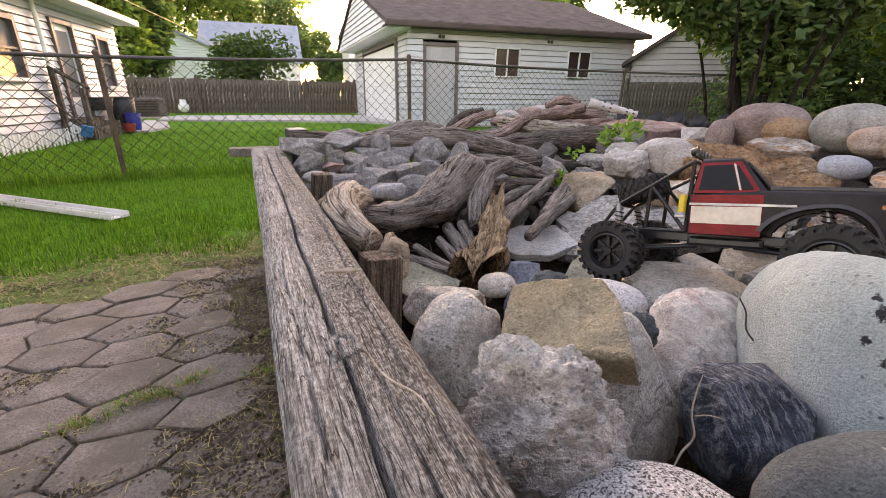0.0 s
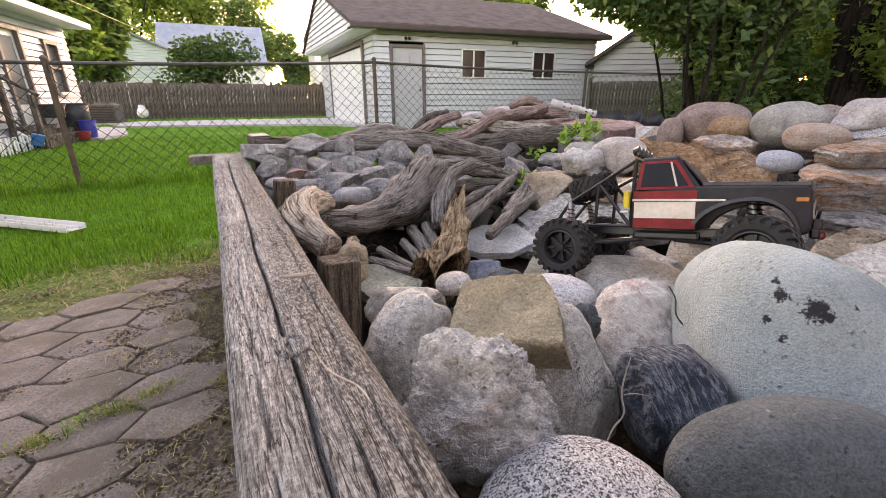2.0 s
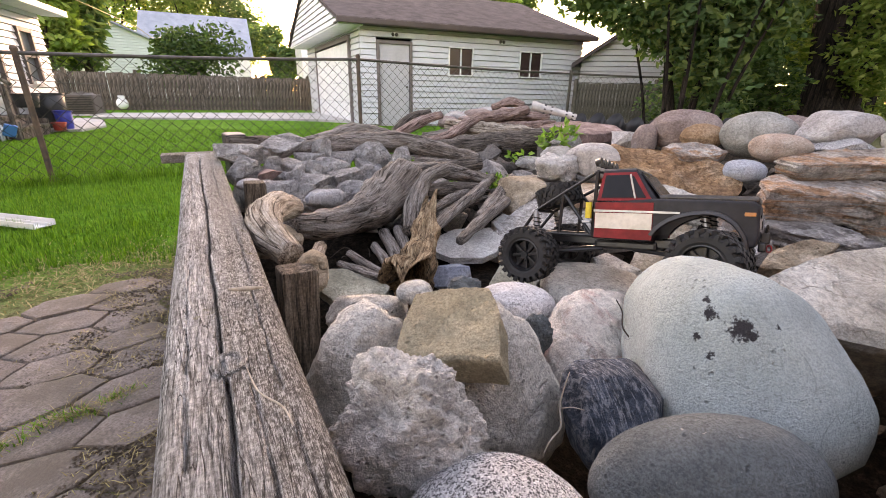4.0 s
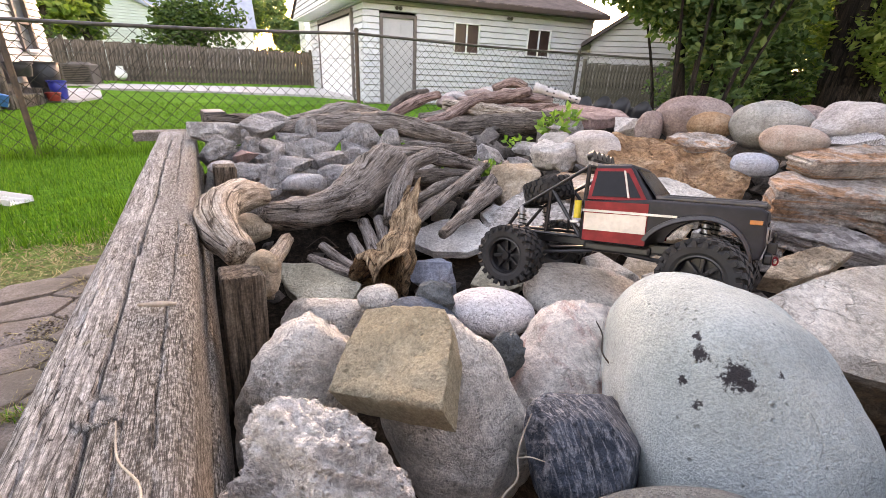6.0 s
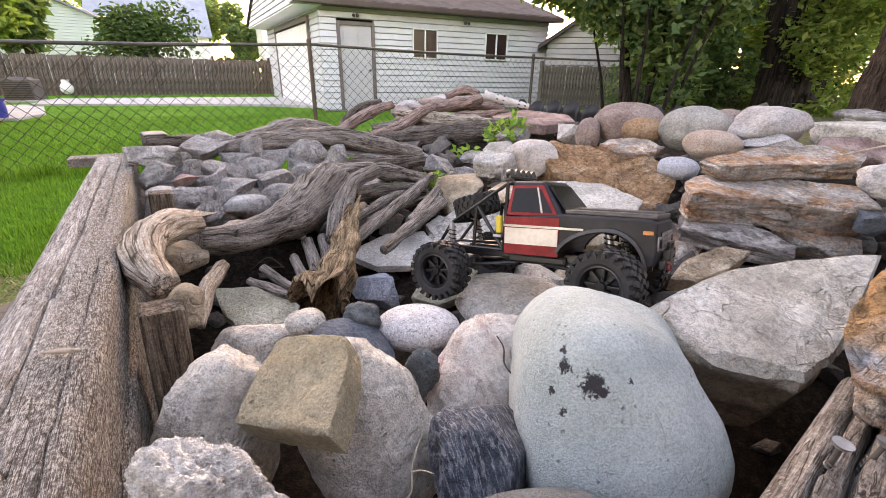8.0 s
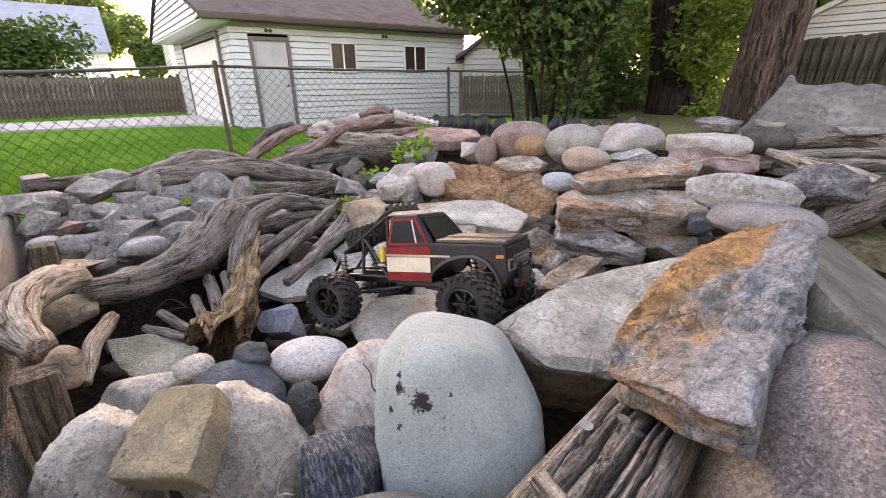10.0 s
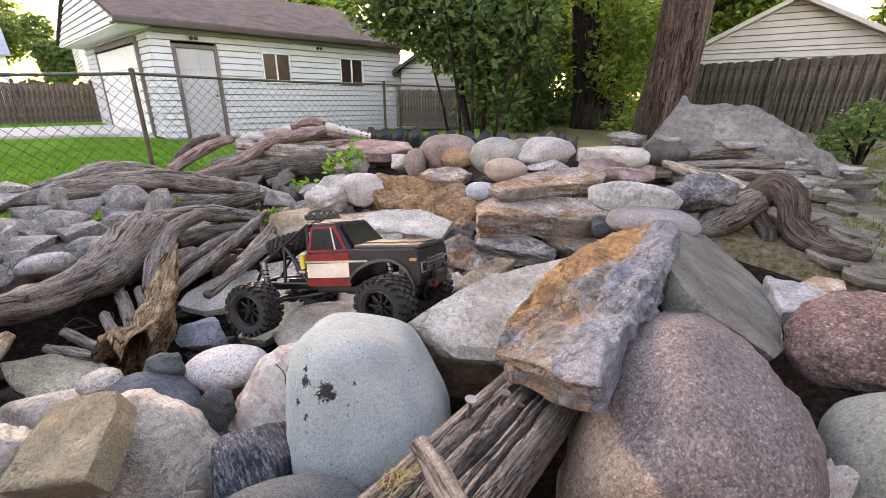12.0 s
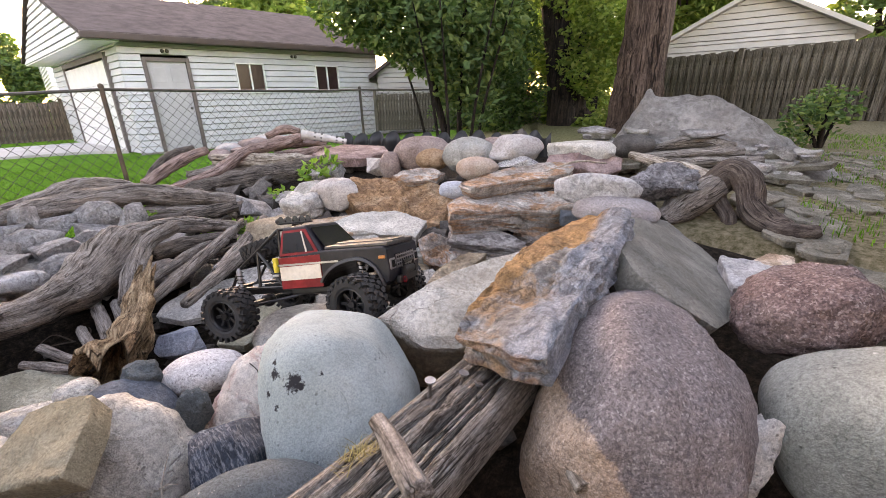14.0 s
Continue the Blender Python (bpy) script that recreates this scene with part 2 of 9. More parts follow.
    h = math_node(nt, "ADD", n1, math_node(nt, "ADD", math_node(nt, "MULTIPLY", n2, 0.5), math_node(nt, "MULTIPLY", nw, 1.2)))
    bump(nt, b, math_node(nt, "SUBTRACT", h, math_node(nt, "MULTIPLY", crack, 0.9)), 1.0, relief * 1.6)
    return m


def leaf_mat(name, a, b2, c, trans=0.22):
    m, nt, b = start_mat(name)
    g = nt.nodes.new("ShaderNodeNewGeometry")
    col = ramp(nt, g.outputs["Random Per Island"], [(0.0, a), (0.55, b2), (1.0, c)])
    nt.links.new(col, b.inputs["Base Color"])
    b.inputs["Roughness"].default_value = 0.55
    b.inputs["Specular IOR Level"].default_value = 0.2
    tr = nt.nodes.new("ShaderNodeBsdfTranslucent")
    nt.links.new(mixc(nt, 1.0, col, (1.1, 1.25, 0.55), "MULTIPLY"), tr.inputs["Color"])
    mx = nt.nodes.new("ShaderNodeMixShader")
    mx.inputs[0].default_value = trans
    out = [n for n in nt.nodes if n.type == "OUTPUT_MATERIAL"][0]
    nt.links.new(b.outputs[0], mx.inputs[1])
    nt.links.new(tr.outputs[0], mx.inputs[2])
    nt.links.new(mx.outputs[0], out.inputs[0])
    return m


M_spot = stone_mat("greygreen_stone", (0.315, 0.38, 0.38), (0.38, 0.45, 0.45), (0.44, 0.505, 0.50), 4, 150, spots=SPOTS, veins=0.35, grain=0.2, blotch=0.3, pits=0.2, relief=0.005, flake=0.12, flake_scale=18)
M_pale = stone_mat("pale_stone", (0.33, 0.30, 0.25), (0.47, 0.44, 0.385), (0.58, 0.56, 0.51), 5, 70, veins=0.35, blotch=0.3, flake=0.6, flake_scale=9, sides=(((0, 0, -1), 0.035, 0.05, (0.20, 0.145, 0.095)),))
M_rust = stone_mat("rust_stone", (0.21, 0.195, 0.18), (0.36, 0.35, 0.34), (0.45, 0.475, 0.51), 7, 60, bands=(0.47, 0.315, 0.20), band_scale=(1.4, 0.9, 1.6), relief=0.018, grain=0.5, flake=1.3, flake_scale=12, flake_stretch=(1, 2.4, 1), sides=(((0.1, 1, 0), 0.06, 0.075, (0.58, 0.33, 0.15)), ((0.2, -1, 0), 0.0, 0.03, (0.40, 0.44, 0.50)), ((-1, 0, 0), 0.325, 0.34, (0.42, 0.27, 0.19))))
M_grey = stone_mat("grey_stone", (0.248, 0.241, 0.218), (0.364, 0.357, 0.328), (0.480, 0.451, 0.408), 4, 70, flake=0.7, flake_scale=12)
M_granite = stone_mat("pink_granite", (0.165, 0.143, 0.145), (0.225, 0.193, 0.192), (0.29, 0.25, 0.245), 4, 110, relief=0.006, grain=0.5, veins=0.25, blotch=0.25, cells=(260, [(0.0, (0.06, 0.053, 0.056)), (0.25, (0.15, 0.13, 0.132)), (0.6, (0.225, 0.193, 0.19)), (0.85, (0.30, 0.262, 0.255)), (1.0, (0.46, 0.43, 0.41))], 0.45), sides=(((-0.56, 0.51, -0.65), 0.035, 0.045, (0.74, 0.52, 0.36)),))
M_redgranite = stone_mat("red_granite", (0.135, 0.09, 0.088), (0.22, 0.155, 0.148), (0.32, 0.24, 0.225), 6, 90, relief=0.009, grain=0.5, veins=0.25, blotch=0.35, cells=(190, [(0.0, (0.05, 0.036, 0.036)), (0.3, (0.13, 0.088, 0.084)), (0.6, (0.22, 0.155, 0.146)), (0.85, (0.32, 0.235, 0.225)), (1.0, (0.50, 0.43, 0.41))], 0.5))
M_greenish = stone_mat("greenish_stone", (0.212, 0.230, 0.208), (0.281, 0.297, 0.272), (0.348, 0.361, 0.327), 4, 120, speck=(0.561, 0.561, 0.544), speck_at=0.76, speck_scale=50, pits=0.1)
M_porous = stone_mat("porous_stone", (0.52, 0.50, 0.475), (0.70, 0.68, 0.65), (0.80, 0.785, 0.765), 9, 60, relief=0.018, grain=0.42, veins=0.0, blotch=0.2, pits=0.6, pit_scale=75)
M_porousdk = stone_mat("porous_dark_stone", (0.15, 0.15, 0.16), (0.29, 0.29, 0.30), (0.43, 0.43, 0.45), 14, 60, relief=0.016, grain=0.7, pits=0.9, pit_scale=40)
M_dark = stone_mat("dark_stone", (0.09, 0.107, 0.112), (0.125, 0.146, 0.152), (0.165, 0.187, 0.192), 5, 150, speck=(0.34, 0.34, 0.32), speck_at=0.74, speck_scale=110, grain=0.3, pits=0.2)
M_speckle = stone_mat("speckled_granite", (0.40, 0.40, 0.40), (0.52, 0.52, 0.52), (0.62, 0.62, 0.62), 5, 160, cells=(560, [(0.0, (0.03, 0.03, 0.035)), (0.26, (0.06, 0.06, 0.065)), (0.32, (0.36, 0.36, 0.365)), (0.7, (0.58, 0.58, 0.58)), (1.0, (0.72, 0.72, 0.71))], 0.9), veins=0.0)
M_tan = stone_mat("tan_stone", (0.36, 0.35, 0.318), (0.53, 0.515, 0.47), (0.66, 0.645, 0.60), 6, 80, pits=0.4, veins=0.4, blotch=0.38, grain=0.42, flake=0.3, flake_scale=9, relief=0.008)
M_tan2 = stone_mat("brown_stone", (0.248, 0.189, 0.131), (0.393, 0.320, 0.233), (0.524, 0.451, 0.364), 6, 70, relief=0.008, flake=0.7, flake_scale=14)
M_sand = stone_mat("sandstone", (0.33, 0.29, 0.20), (0.39, 0.345, 0.245), (0.45, 0.405, 0.295), 6, 130, relief=0.014, grain=0.34, veins=0.0, pits=0.2, pit_scale=50, blotch=0.14, flake=0.25, flake_scale=26)
M_black = stone_mat("black_stone", (0.028, 0.037, 0.052), (0.065, 0.083, 0.108), (0.14, 0.165, 0.195), 7, 80, bands=(0.21, 0.23, 0.255), band_scale=(46, 9.0, 7.0), relief=0.009, veins=0.1, flake=0.6, flake_scale=12, flake_stretch=(3.0, 0.7, 0.6))
M_cream = stone_mat("cream_stone", (0.49, 0.43, 0.38), (0.65, 0.605, 0.55), (0.72, 0.70, 0.66), 6, 60, bands=(0.47, 0.32, 0.285), band_scale=(1.6, 1.2, 2.0), veins=0.45, blotch=0.25, grain=0.36, flake=0.4, flake_scale=12, relief=0.009)
M_whiteoval = stone_mat("white_speckled_stone", (0.52, 0.505, 0.505), (0.62, 0.61, 0.61), (0.66, 0.655, 0.655), 5, 110, speck=(0.28, 0.265, 0.265), speck_at=0.64, speck_scale=150, pits=0.4, pit_scale=90)
M_bluedark = stone_mat("blue_dark_stone", (0.055, 0.072, 0.092), (0.09, 0.112, 0.14), (0.145, 0.165, 0.19), 6, 100)
M_greenflat = stone_mat("green_slate", (0.247, 0.247, 0.189), (0.338, 0.338, 0.267), (0.429, 0.423, 0.351), 5, 90, flake=0.5, flake_scale=9)
M_blueflat = stone_mat("blue_slate", (0.260, 0.299, 0.364), (0.351, 0.403, 0.481), (0.455, 0.494, 0.559), 6, 80, flake=0.6, flake_scale=12)
M_flag = stone_mat("flagstone_grey", (0.437, 0.437, 0.414), (0.553, 0.553, 0.531), (0.670, 0.670, 0.641), 4, 90, flake=0.4, flake_scale=9)
M_aggregate = stone_mat("aggregate_concrete", (0.36, 0.345, 0.32), (0.50, 0.48, 0.455), (0.60, 0.585, 0.55), 9, 50, relief=0.016, cells=(75, [(0.0, (0.20, 0.19, 0.17)), (0.3, (0.36, 0.345, 0.32)), (0.7, (0.52, 0.50, 0.47)), (1.0, (0.66, 0.65, 0.62))], 0.75))
M_striped = stone_mat("striped_stone", (0.291, 0.269, 0.254), (0.437, 0.408, 0.386), (0.553, 0.524, 0.495), 6, 80, bands=(0.493, 0.459, 0.437), band_scale=(2, 1, 5))
M_rustflat = stone_mat("rusty_flat_stone", (0.320, 0.204, 0.131), (0.524, 0.393, 0.291), (0.670, 0.582, 0.495), 8, 60, flake=0.7, flake_scale=14)
M_orange = stone_mat("orange_stone", (0.26, 0.14, 0.075), (0.50, 0.30, 0.17), (0.62, 0.45, 0.31), 7, 55, relief=0.016, grain=0.55, bands=(0.32, 0.19, 0.115), band_scale=(0.8, 2, 2.5), pits=0.9, pit_scale=60, flake=0.6, flake_scale=10, flake_stretch=(0.6, 1.4, 1.4))
M_arch = wood_mat("dark_brown_root_wood", (0.03, 0.022, 0.018), (0.065, 0.050, 0.042), (0.13, 0.108, 0.092), "x", 1.2, 0.003, along=True, contrast=0.35)
M_twig = plain_mat("pale_twig_wood", (0.24, 0.20, 0.16), (0.42, 0.37, 0.31), 40.0, 0.85)
M_twigdk = plain_mat("dark_twig_wood", (0.045, 0.035, 0.028), (0.09, 0.075, 0.062), 40.0, 0.85)
M_leaning = stone_mat("olive_grey_slab", (0.150, 0.148, 0.129), (0.206, 0.203, 0.180), (0.262, 0.259, 0.232), 4, 110, relief=0.006, grain=0.4, flake=0.6, flake_scale=9)
M_layer = stone_mat("layered_stone", (0.236, 0.201, 0.177), (0.496, 0.448, 0.407), (0.708, 0.678, 0.637), 6, 60, bands=(0.496, 0.289, 0.177), band_scale=(0.9, 1.2, 8), relief=0.016, grain=0.5, blotch=0.3, flake=1.1, flake_scale=10, flake_stretch=(0.6, 0.6, 4))
M_layer2 = stone_mat("layered_grey_stone", (0.230, 0.215, 0.208), (0.399, 0.384, 0.368), (0.583, 0.552, 0.529), 6, 60, bands=(0.189, 0.171, 0.165), band_scale=(0.7, 0.9, 8), relief=0.012, flake=0.9, flake_scale=11, flake_stretch=(0.7, 0.7, 3))
M_pink = stone_mat("pink_stone", (0.186, 0.137, 0.125), (0.275, 0.211, 0.192), (0.339, 0.275, 0.253), 5, 80)
M_orangec = stone_mat("orange_cobble", (0.250, 0.141, 0.075), (0.341, 0.216, 0.133), (0.399, 0.282, 0.191), 5, 80)
M_greycap = stone_mat("grey_cobble", (0.216, 0.221, 0.204), (0.300, 0.300, 0.279), (0.416, 0.407, 0.382), 4, 80)
M_peach = stone_mat("peach_cobble", (0.316, 0.232, 0.183), (0.399, 0.307, 0.257), (0.422, 0.366, 0.316), 6, 100, speck=(0.396, 0.352, 0.320), speck_at=0.64, speck_scale=120)
M_whitegrey = stone_mat("white_grey_stone", (0.300, 0.282, 0.279), (0.399, 0.382, 0.374), (0.422, 0.422, 0.422), 5, 80)
# tones lowered so rubble in the gaps carries their shade
M_brownst = stone_mat("brown_grey_stone", (0.066, 0.059, 0.054), (0.108, 0.099, 0.091), (0.156, 0.144, 0.133), 6, 80, flake=0.6, flake_scale=14)
M_blueoval = stone_mat("blue_cobble", (0.320, 0.352, 0.394), (0.394, 0.426, 0.480), (0.480, 0.501, 0.541), 5, 110)
M_greysq = stone_mat("grey_square_stone", (0.335, 0.320, 0.314), (0.466, 0.437, 0.422), (0.582, 0.553, 0.524), 5, 80, flake=0.6, flake_scale=14)
M_redslab = stone_mat("red_slab", (0.182, 0.117, 0.111), (0.305, 0.215, 0.202), (0.429, 0.325, 0.305), 6, 80, flake=0.8, flake_scale=12)
M_white = stone_mat("white_stone", (0.362, 0.367, 0.384), (0.541, 0.541, 0.541), (0.541, 0.541, 0.541), 8, 60, relief=0.01, flake=0.6, flake_scale=14)
M_purple = stone_mat("purple_stone", (0.238, 0.221, 0.226), (0.303, 0.283, 0.287), (0.361, 0.336, 0.336), 4, 110)
M_rubble = stone_mat("rubble_stone", (0.21, 0.205, 0.20), (0.37, 0.362, 0.355), (0.53, 0.522, 0.515), 9, 70, relief=0.012, blotch=0.25, flake=0.8, flake_scale=12)


def soil_mat():
    """Soil coloured near black for the shade in deep gaps, turning to tan trodden earth on the open side of the yard.
    """
    m, nt, b = start_mat("bed_soil")
    v = coords(nt)
    n1 = noise_node(nt, v, 3.0, 6, 0.65)
    n2 = noise_node(nt, v, 40, 6, 0.75)
    n3 = noise_node(nt, v, 170, 3, 0.7)
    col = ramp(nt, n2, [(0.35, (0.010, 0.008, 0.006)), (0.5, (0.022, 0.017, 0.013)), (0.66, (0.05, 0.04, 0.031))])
    tan = ramp(nt, n2, [(0.36, (0.10, 0.09, 0.05)), (0.5, (0.20, 0.17, 0.11)), (0.66, (0.31, 0.265, 0.185))])
    sep = nt.nodes.new("ShaderNodeSeparateXYZ")
    nt.links.new(v, sep.inputs[0])
    wob = math_node(nt, "MULTIPLY", n1, 0.8)
    east = level(nt, math_node(nt, "ADD", math_node(nt, "SUBTRACT", sep.outputs["X"], math_node(nt, "MULTIPLY", sep.outputs["Y"], 1.1)), wob), 3.45, 3.9)
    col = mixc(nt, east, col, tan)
    col = mixc(nt, 0.6, col, ramp(nt, n3, [(0.4, (0.5, 0.5, 0.5)), (0.5, (1, 1, 1)), (0.62, (1.4, 1.4, 1.4))]), "MULTIPLY")
    nt.links.new(col, b.inputs["Base Color"])
    b.inputs["Roughness"].default_value = 0.95
    b.inputs["Specular IOR Level"].default_value = 0.08
    bump(nt, b, math_node(nt, "ADD", n2, n3), 1.0, 0.02)
    return m


M_soil = soil_mat()
M_timber = wood_mat("weathered_timber", (0.12, 0.118, 0.113), (0.30, 0.30, 0.296), (0.60, 0.605, 0.60), "y", 5.6, 0.006, moss=0.75, worn=True, contrast=0.9)
M_drift = wood_mat("grey_driftwood", (0.07, 0.060, 0.052), (0.17, 0.15, 0.134), (0.31, 0.285, 0.26), "x", 2.0, 0.004, along=True, contrast=0.6)
M_driftdk = wood_mat("dark_driftwood", (0.03, 0.025, 0.021), (0.085, 0.073, 0.063), (0.18, 0.158, 0.14), "x", 2.0, 0.004, along=True, contrast=0.7)
M_driftlt = wood_mat("pale_driftwood", (0.10, 0.075, 0.057), (0.29, 0.245, 0.20), (0.50, 0.455, 0.395), "x", 2.0, 0.004, along=True, contrast=0.7)
M_driftbr = wood_mat("brown_rotten_wood", (0.07, 0.045, 0.025), (0.26, 0.175, 0.105), (0.50, 0.385, 0.25), "x", 2.0, 0.010, along=True, contrast=0.8)
M_driftred = wood_mat("reddish_driftwood", (0.07, 0.045, 0.039), (0.22, 0.15, 0.132), (0.40, 0.31, 0.28), "x", 2.0, 0.004, along=True, contrast=0.6)
M_timberx = wood_mat("split_post_wood", (0.09, 0.08, 0.07), (0.22, 0.202, 0.18), (0.43, 0.405, 0.375), "y", 3.8, 0.006, moss=0.25, contrast=0.6)
M_hump = stone_mat("hump_stone", (0.25, 0.24, 0.225), (0.36, 0.35, 0.335), (0.45, 0.435, 0.415), 2.5, 25, relief=0.03, grain=0.35, flake=0.9, flake_scale=5, flake_stretch=(1, 1, 2))
M_siding = plain_mat("white_vinyl_siding", (0.50, 0.51, 0.535), (0.58, 0.59, 0.615), 2.0, 0.45)
M_shedwall = plain_mat("weathered_white_siding", (0.36, 0.352, 0.345), (0.43, 0.42, 0.41), 2.0, 0.6)
M_trim = plain_mat("white_trim", (0.70, 0.70, 0.70), (0.80, 0.80, 0.79), 4.0, 0.45)
M_fencewood = wood_mat("old_fence_boards", (0.05, 0.040, 0.034), (0.11, 0.09, 0.077), (0.19, 0.16, 0.14), "z", 0.4, 0.003)
M_fencegrey = wood_mat("grey_fence_boards", (0.056, 0.050, 0.041), (0.112, 0.101, 0.083), (0.180, 0.161, 0.135), "z", 0.4, 0.003)
M_shingle = plain_mat("brown_grey_shingles", (0.055, 0.044, 0.044), (0.105, 0.085, 0.083), 3.0, 0.95, fine=60, relief=0.004, gloss=0.1)
M_roofblue = plain_mat("blue_grey_shingles", (0.20, 0.23, 0.29), (0.27, 0.30, 0.36), 2.0, 0.9, fine=40)
M_brownmetal = plain_mat("brown_gutter_metal", (0.045, 0.028, 0.024), (0.065, 0.042, 0.036), 3.0, 0.6)
M_door = plain_mat("grey_white_door", (0.39, 0.385, 0.41), (0.46, 0.455, 0.48), 3.0, 0.5)
M_doortrim = plain_mat("taupe_trim", (0.11, 0.085, 0.082), (0.15, 0.12, 0.115), 3.0, 0.5)
# red in this dark tone is lens flare put into the colour
M_glassdk = plain_mat("dark_window_screen", (0.035, 0.018, 0.018), (0.05, 0.028, 0.027), 2.0, 0.25)
M_concrete = plain_mat("pale_concrete", (0.36, 0.345, 0.33), (0.47, 0.455, 0.44), 1.2, 0.9, fine=30, relief=0.002)
M_galv = plain_mat("rusty_galvanised_steel", (0.05, 0.044, 0.040), (0.11, 0.10, 0.094), 6.0, 0.55, 0.5)
M_wire = plain_mat("fence_wire", (0.04, 0.037, 0.033), (0.075, 0.07, 0.065), 6.0, 0.5, 0.5)
M_post_rust = plain_mat("rust_brown_post", (0.045, 0.032, 0.026), (0.12, 0.075, 0.05), 9.0, 0.75)
M_bark = wood_mat("grey_brown_bark", (0.022, 0.014, 0.012), (0.085, 0.058, 0.048), (0.16, 0.118, 0.098), "z", 0.4, 0.03)
# darker copy of the bark, canopy shade put into its colour
M_barkdk = wood_mat("shade_dark_bark", (0.008, 0.006, 0.005), (0.022, 0.017, 0.014), (0.048, 0.038, 0.031), "z", 0.3, 0.02)
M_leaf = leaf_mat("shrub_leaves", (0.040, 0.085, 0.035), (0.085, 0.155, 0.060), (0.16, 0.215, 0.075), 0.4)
# brighter, yellower copy of the leaves: sunlight put into the colour
M_leaflit = leaf_mat("sun_tinted_leaves", (0.09, 0.155, 0.038), (0.17, 0.26, 0.065), (0.29, 0.345, 0.11), 0.5)
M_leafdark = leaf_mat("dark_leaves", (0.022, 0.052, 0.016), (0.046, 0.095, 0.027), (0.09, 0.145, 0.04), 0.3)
M_grass = leaf_mat("grass_blades", (0.032, 0.095, 0.008), (0.082, 0.22, 0.016), (0.175, 0.34, 0.042), 0.3)
M_straw = leaf_mat("dry_straw", (0.17, 0.13, 0.06), (0.32, 0.26, 0.12), (0.45, 0.38, 0.20), 0.2)
M_alu = plain_mat("white_aluminium", (0.60, 0.60, 0.60), (0.74, 0.74, 0.73), 3.0, 0.35, 0.2)
M_slatepath = stone_mat("path_slate", (0.12, 0.112, 0.09), (0.20, 0.187, 0.15), (0.28, 0.262, 0.215), 6, 70, relief=0.008, flake=0.6, flake_scale=10)


def paver_mat():
    """Pinkish concrete paving, tint varied from piece to piece, with dirt patches that run across pieces."""
    m, nt, b = start_mat("paver_concrete")
    v = coords(nt)
    oi = nt.nodes.new("ShaderNodeObjectInfo")
    g = nt.nodes.new("ShaderNodeNewGeometry")
    n1 = noise_node(nt, v, 9, 6, 0.65)
    n2 = noise_node(nt, v, 140, 3, 0.7)
    n3 = noise_node(nt, g.outputs["Position"], 3.6, 9, 0.75)
    col = ramp(nt, n1, [(0.3, (0.135, 0.113, 0.098)), (0.5, (0.185, 0.156, 0.137)), (0.72, (0.24, 0.207, 0.183))])
    col = mixc(nt, 0.6, col, ramp(nt, oi.outputs["Random"], [(0.0, (0.78, 0.78, 0.78)), (1.0, (1.12, 1.1, 1.08))]), "MULTIPLY")
    col = mixc(nt, 0.6, col, ramp(nt, n2, [(0.38, (0.45, 0.45, 0.45)), (0.5, (1, 1, 1)), (0.62, (1.4, 1.4, 1.4))]), "MULTIPLY")
    col = mixc(nt, math_node(nt, "MULTIPLY", level(nt, n3, 0.46, 0.58), 0.85), col, (0.115, 0.094, 0.07))
    nt.links.new(col, b.inputs["Base Color"])
    b.inputs["Roughness"].default_value = 0.85
    bump(nt, b, math_node(nt, "ADD", n1, n2), 1.0, 0.007)
    return m


M_paver = paver_mat()


# ---- building helpers ----
def part(name, bm, material, parent=None, label="", smooth=False):
    me = bpy.data.meshes.new(name)
    bm.to_mesh(me)
    bm.free()
    me.materials.append(material)
    if smooth:
        me.shade_smooth()
    ob = new(name, me)
    if parent is not None:
        ob.parent = parent
    if label:
        tagged(ob, label)
    return ob


def raw_part(name, verts, faces, material, parent=None, label="", smooth=False):
    me = bpy.data.meshes.new(name)
    me.from_pydata([tuple(v) for v in verts], [], faces)
    me.validate()
    me.materials.append(material)
    if smooth:
        me.shade_smooth()
    ob = new(name, me)
    if parent is not None:
        ob.parent = parent
    if label:
        tagged(ob, label)
    return ob


def thing(name, label, category, m=None, group="", kind=""):
    ob = new(name)
    ob.empty_display_size = 0.05
    if m is not None:
        ob.matrix_world = m
    return tagged(ob, label, category, group, kind)


def add_box(bm, c, s, bev=0.0, rot=None):
    """A box of full sizes s round c, with bevelled edges."""
    g = bmesh.ops.create_cube(bm, size=1.0)
    vs = g["verts"]
    m = Matrix.Translation(c) @ (rot if rot is not None else Matrix()) @ Matrix.Diagonal((*s, 1))
    bmesh.ops.transform(bm, matrix=m, verts=vs)
    if bev:
        es = list({e for v in vs for e in v.link_edges})
        bmesh.ops.bevel(bm, geom=es, offset=bev, segments=2, affect="EDGES", profile=0.6)


def add_cyl(bm, a, b, r, r2=None, seg=16, caps=True):
    a, b = Vector(a), Vector(b)
    d = b - a
    m = Matrix.Translation((a + b) / 2) @ d.to_track_quat("Z", "Y").to_matrix().to_4x4()
    bmesh.ops.create_cone(bm, cap_ends=caps, segments=seg, radius1=r, radius2=r if r2 is None else r2, depth=d.length, matrix=m)


def box_part(name, c, s, material, parent, bev=0.0, label="", rot=None):
    bm = bmesh.new()
    add_box(bm, c, s, bev, rot)
    return part(name, bm, material, parent, label)


def fbm(p, octaves=4):
    return noise.fractal(p, 0.9, 2.1, octaves)


ICO = {}


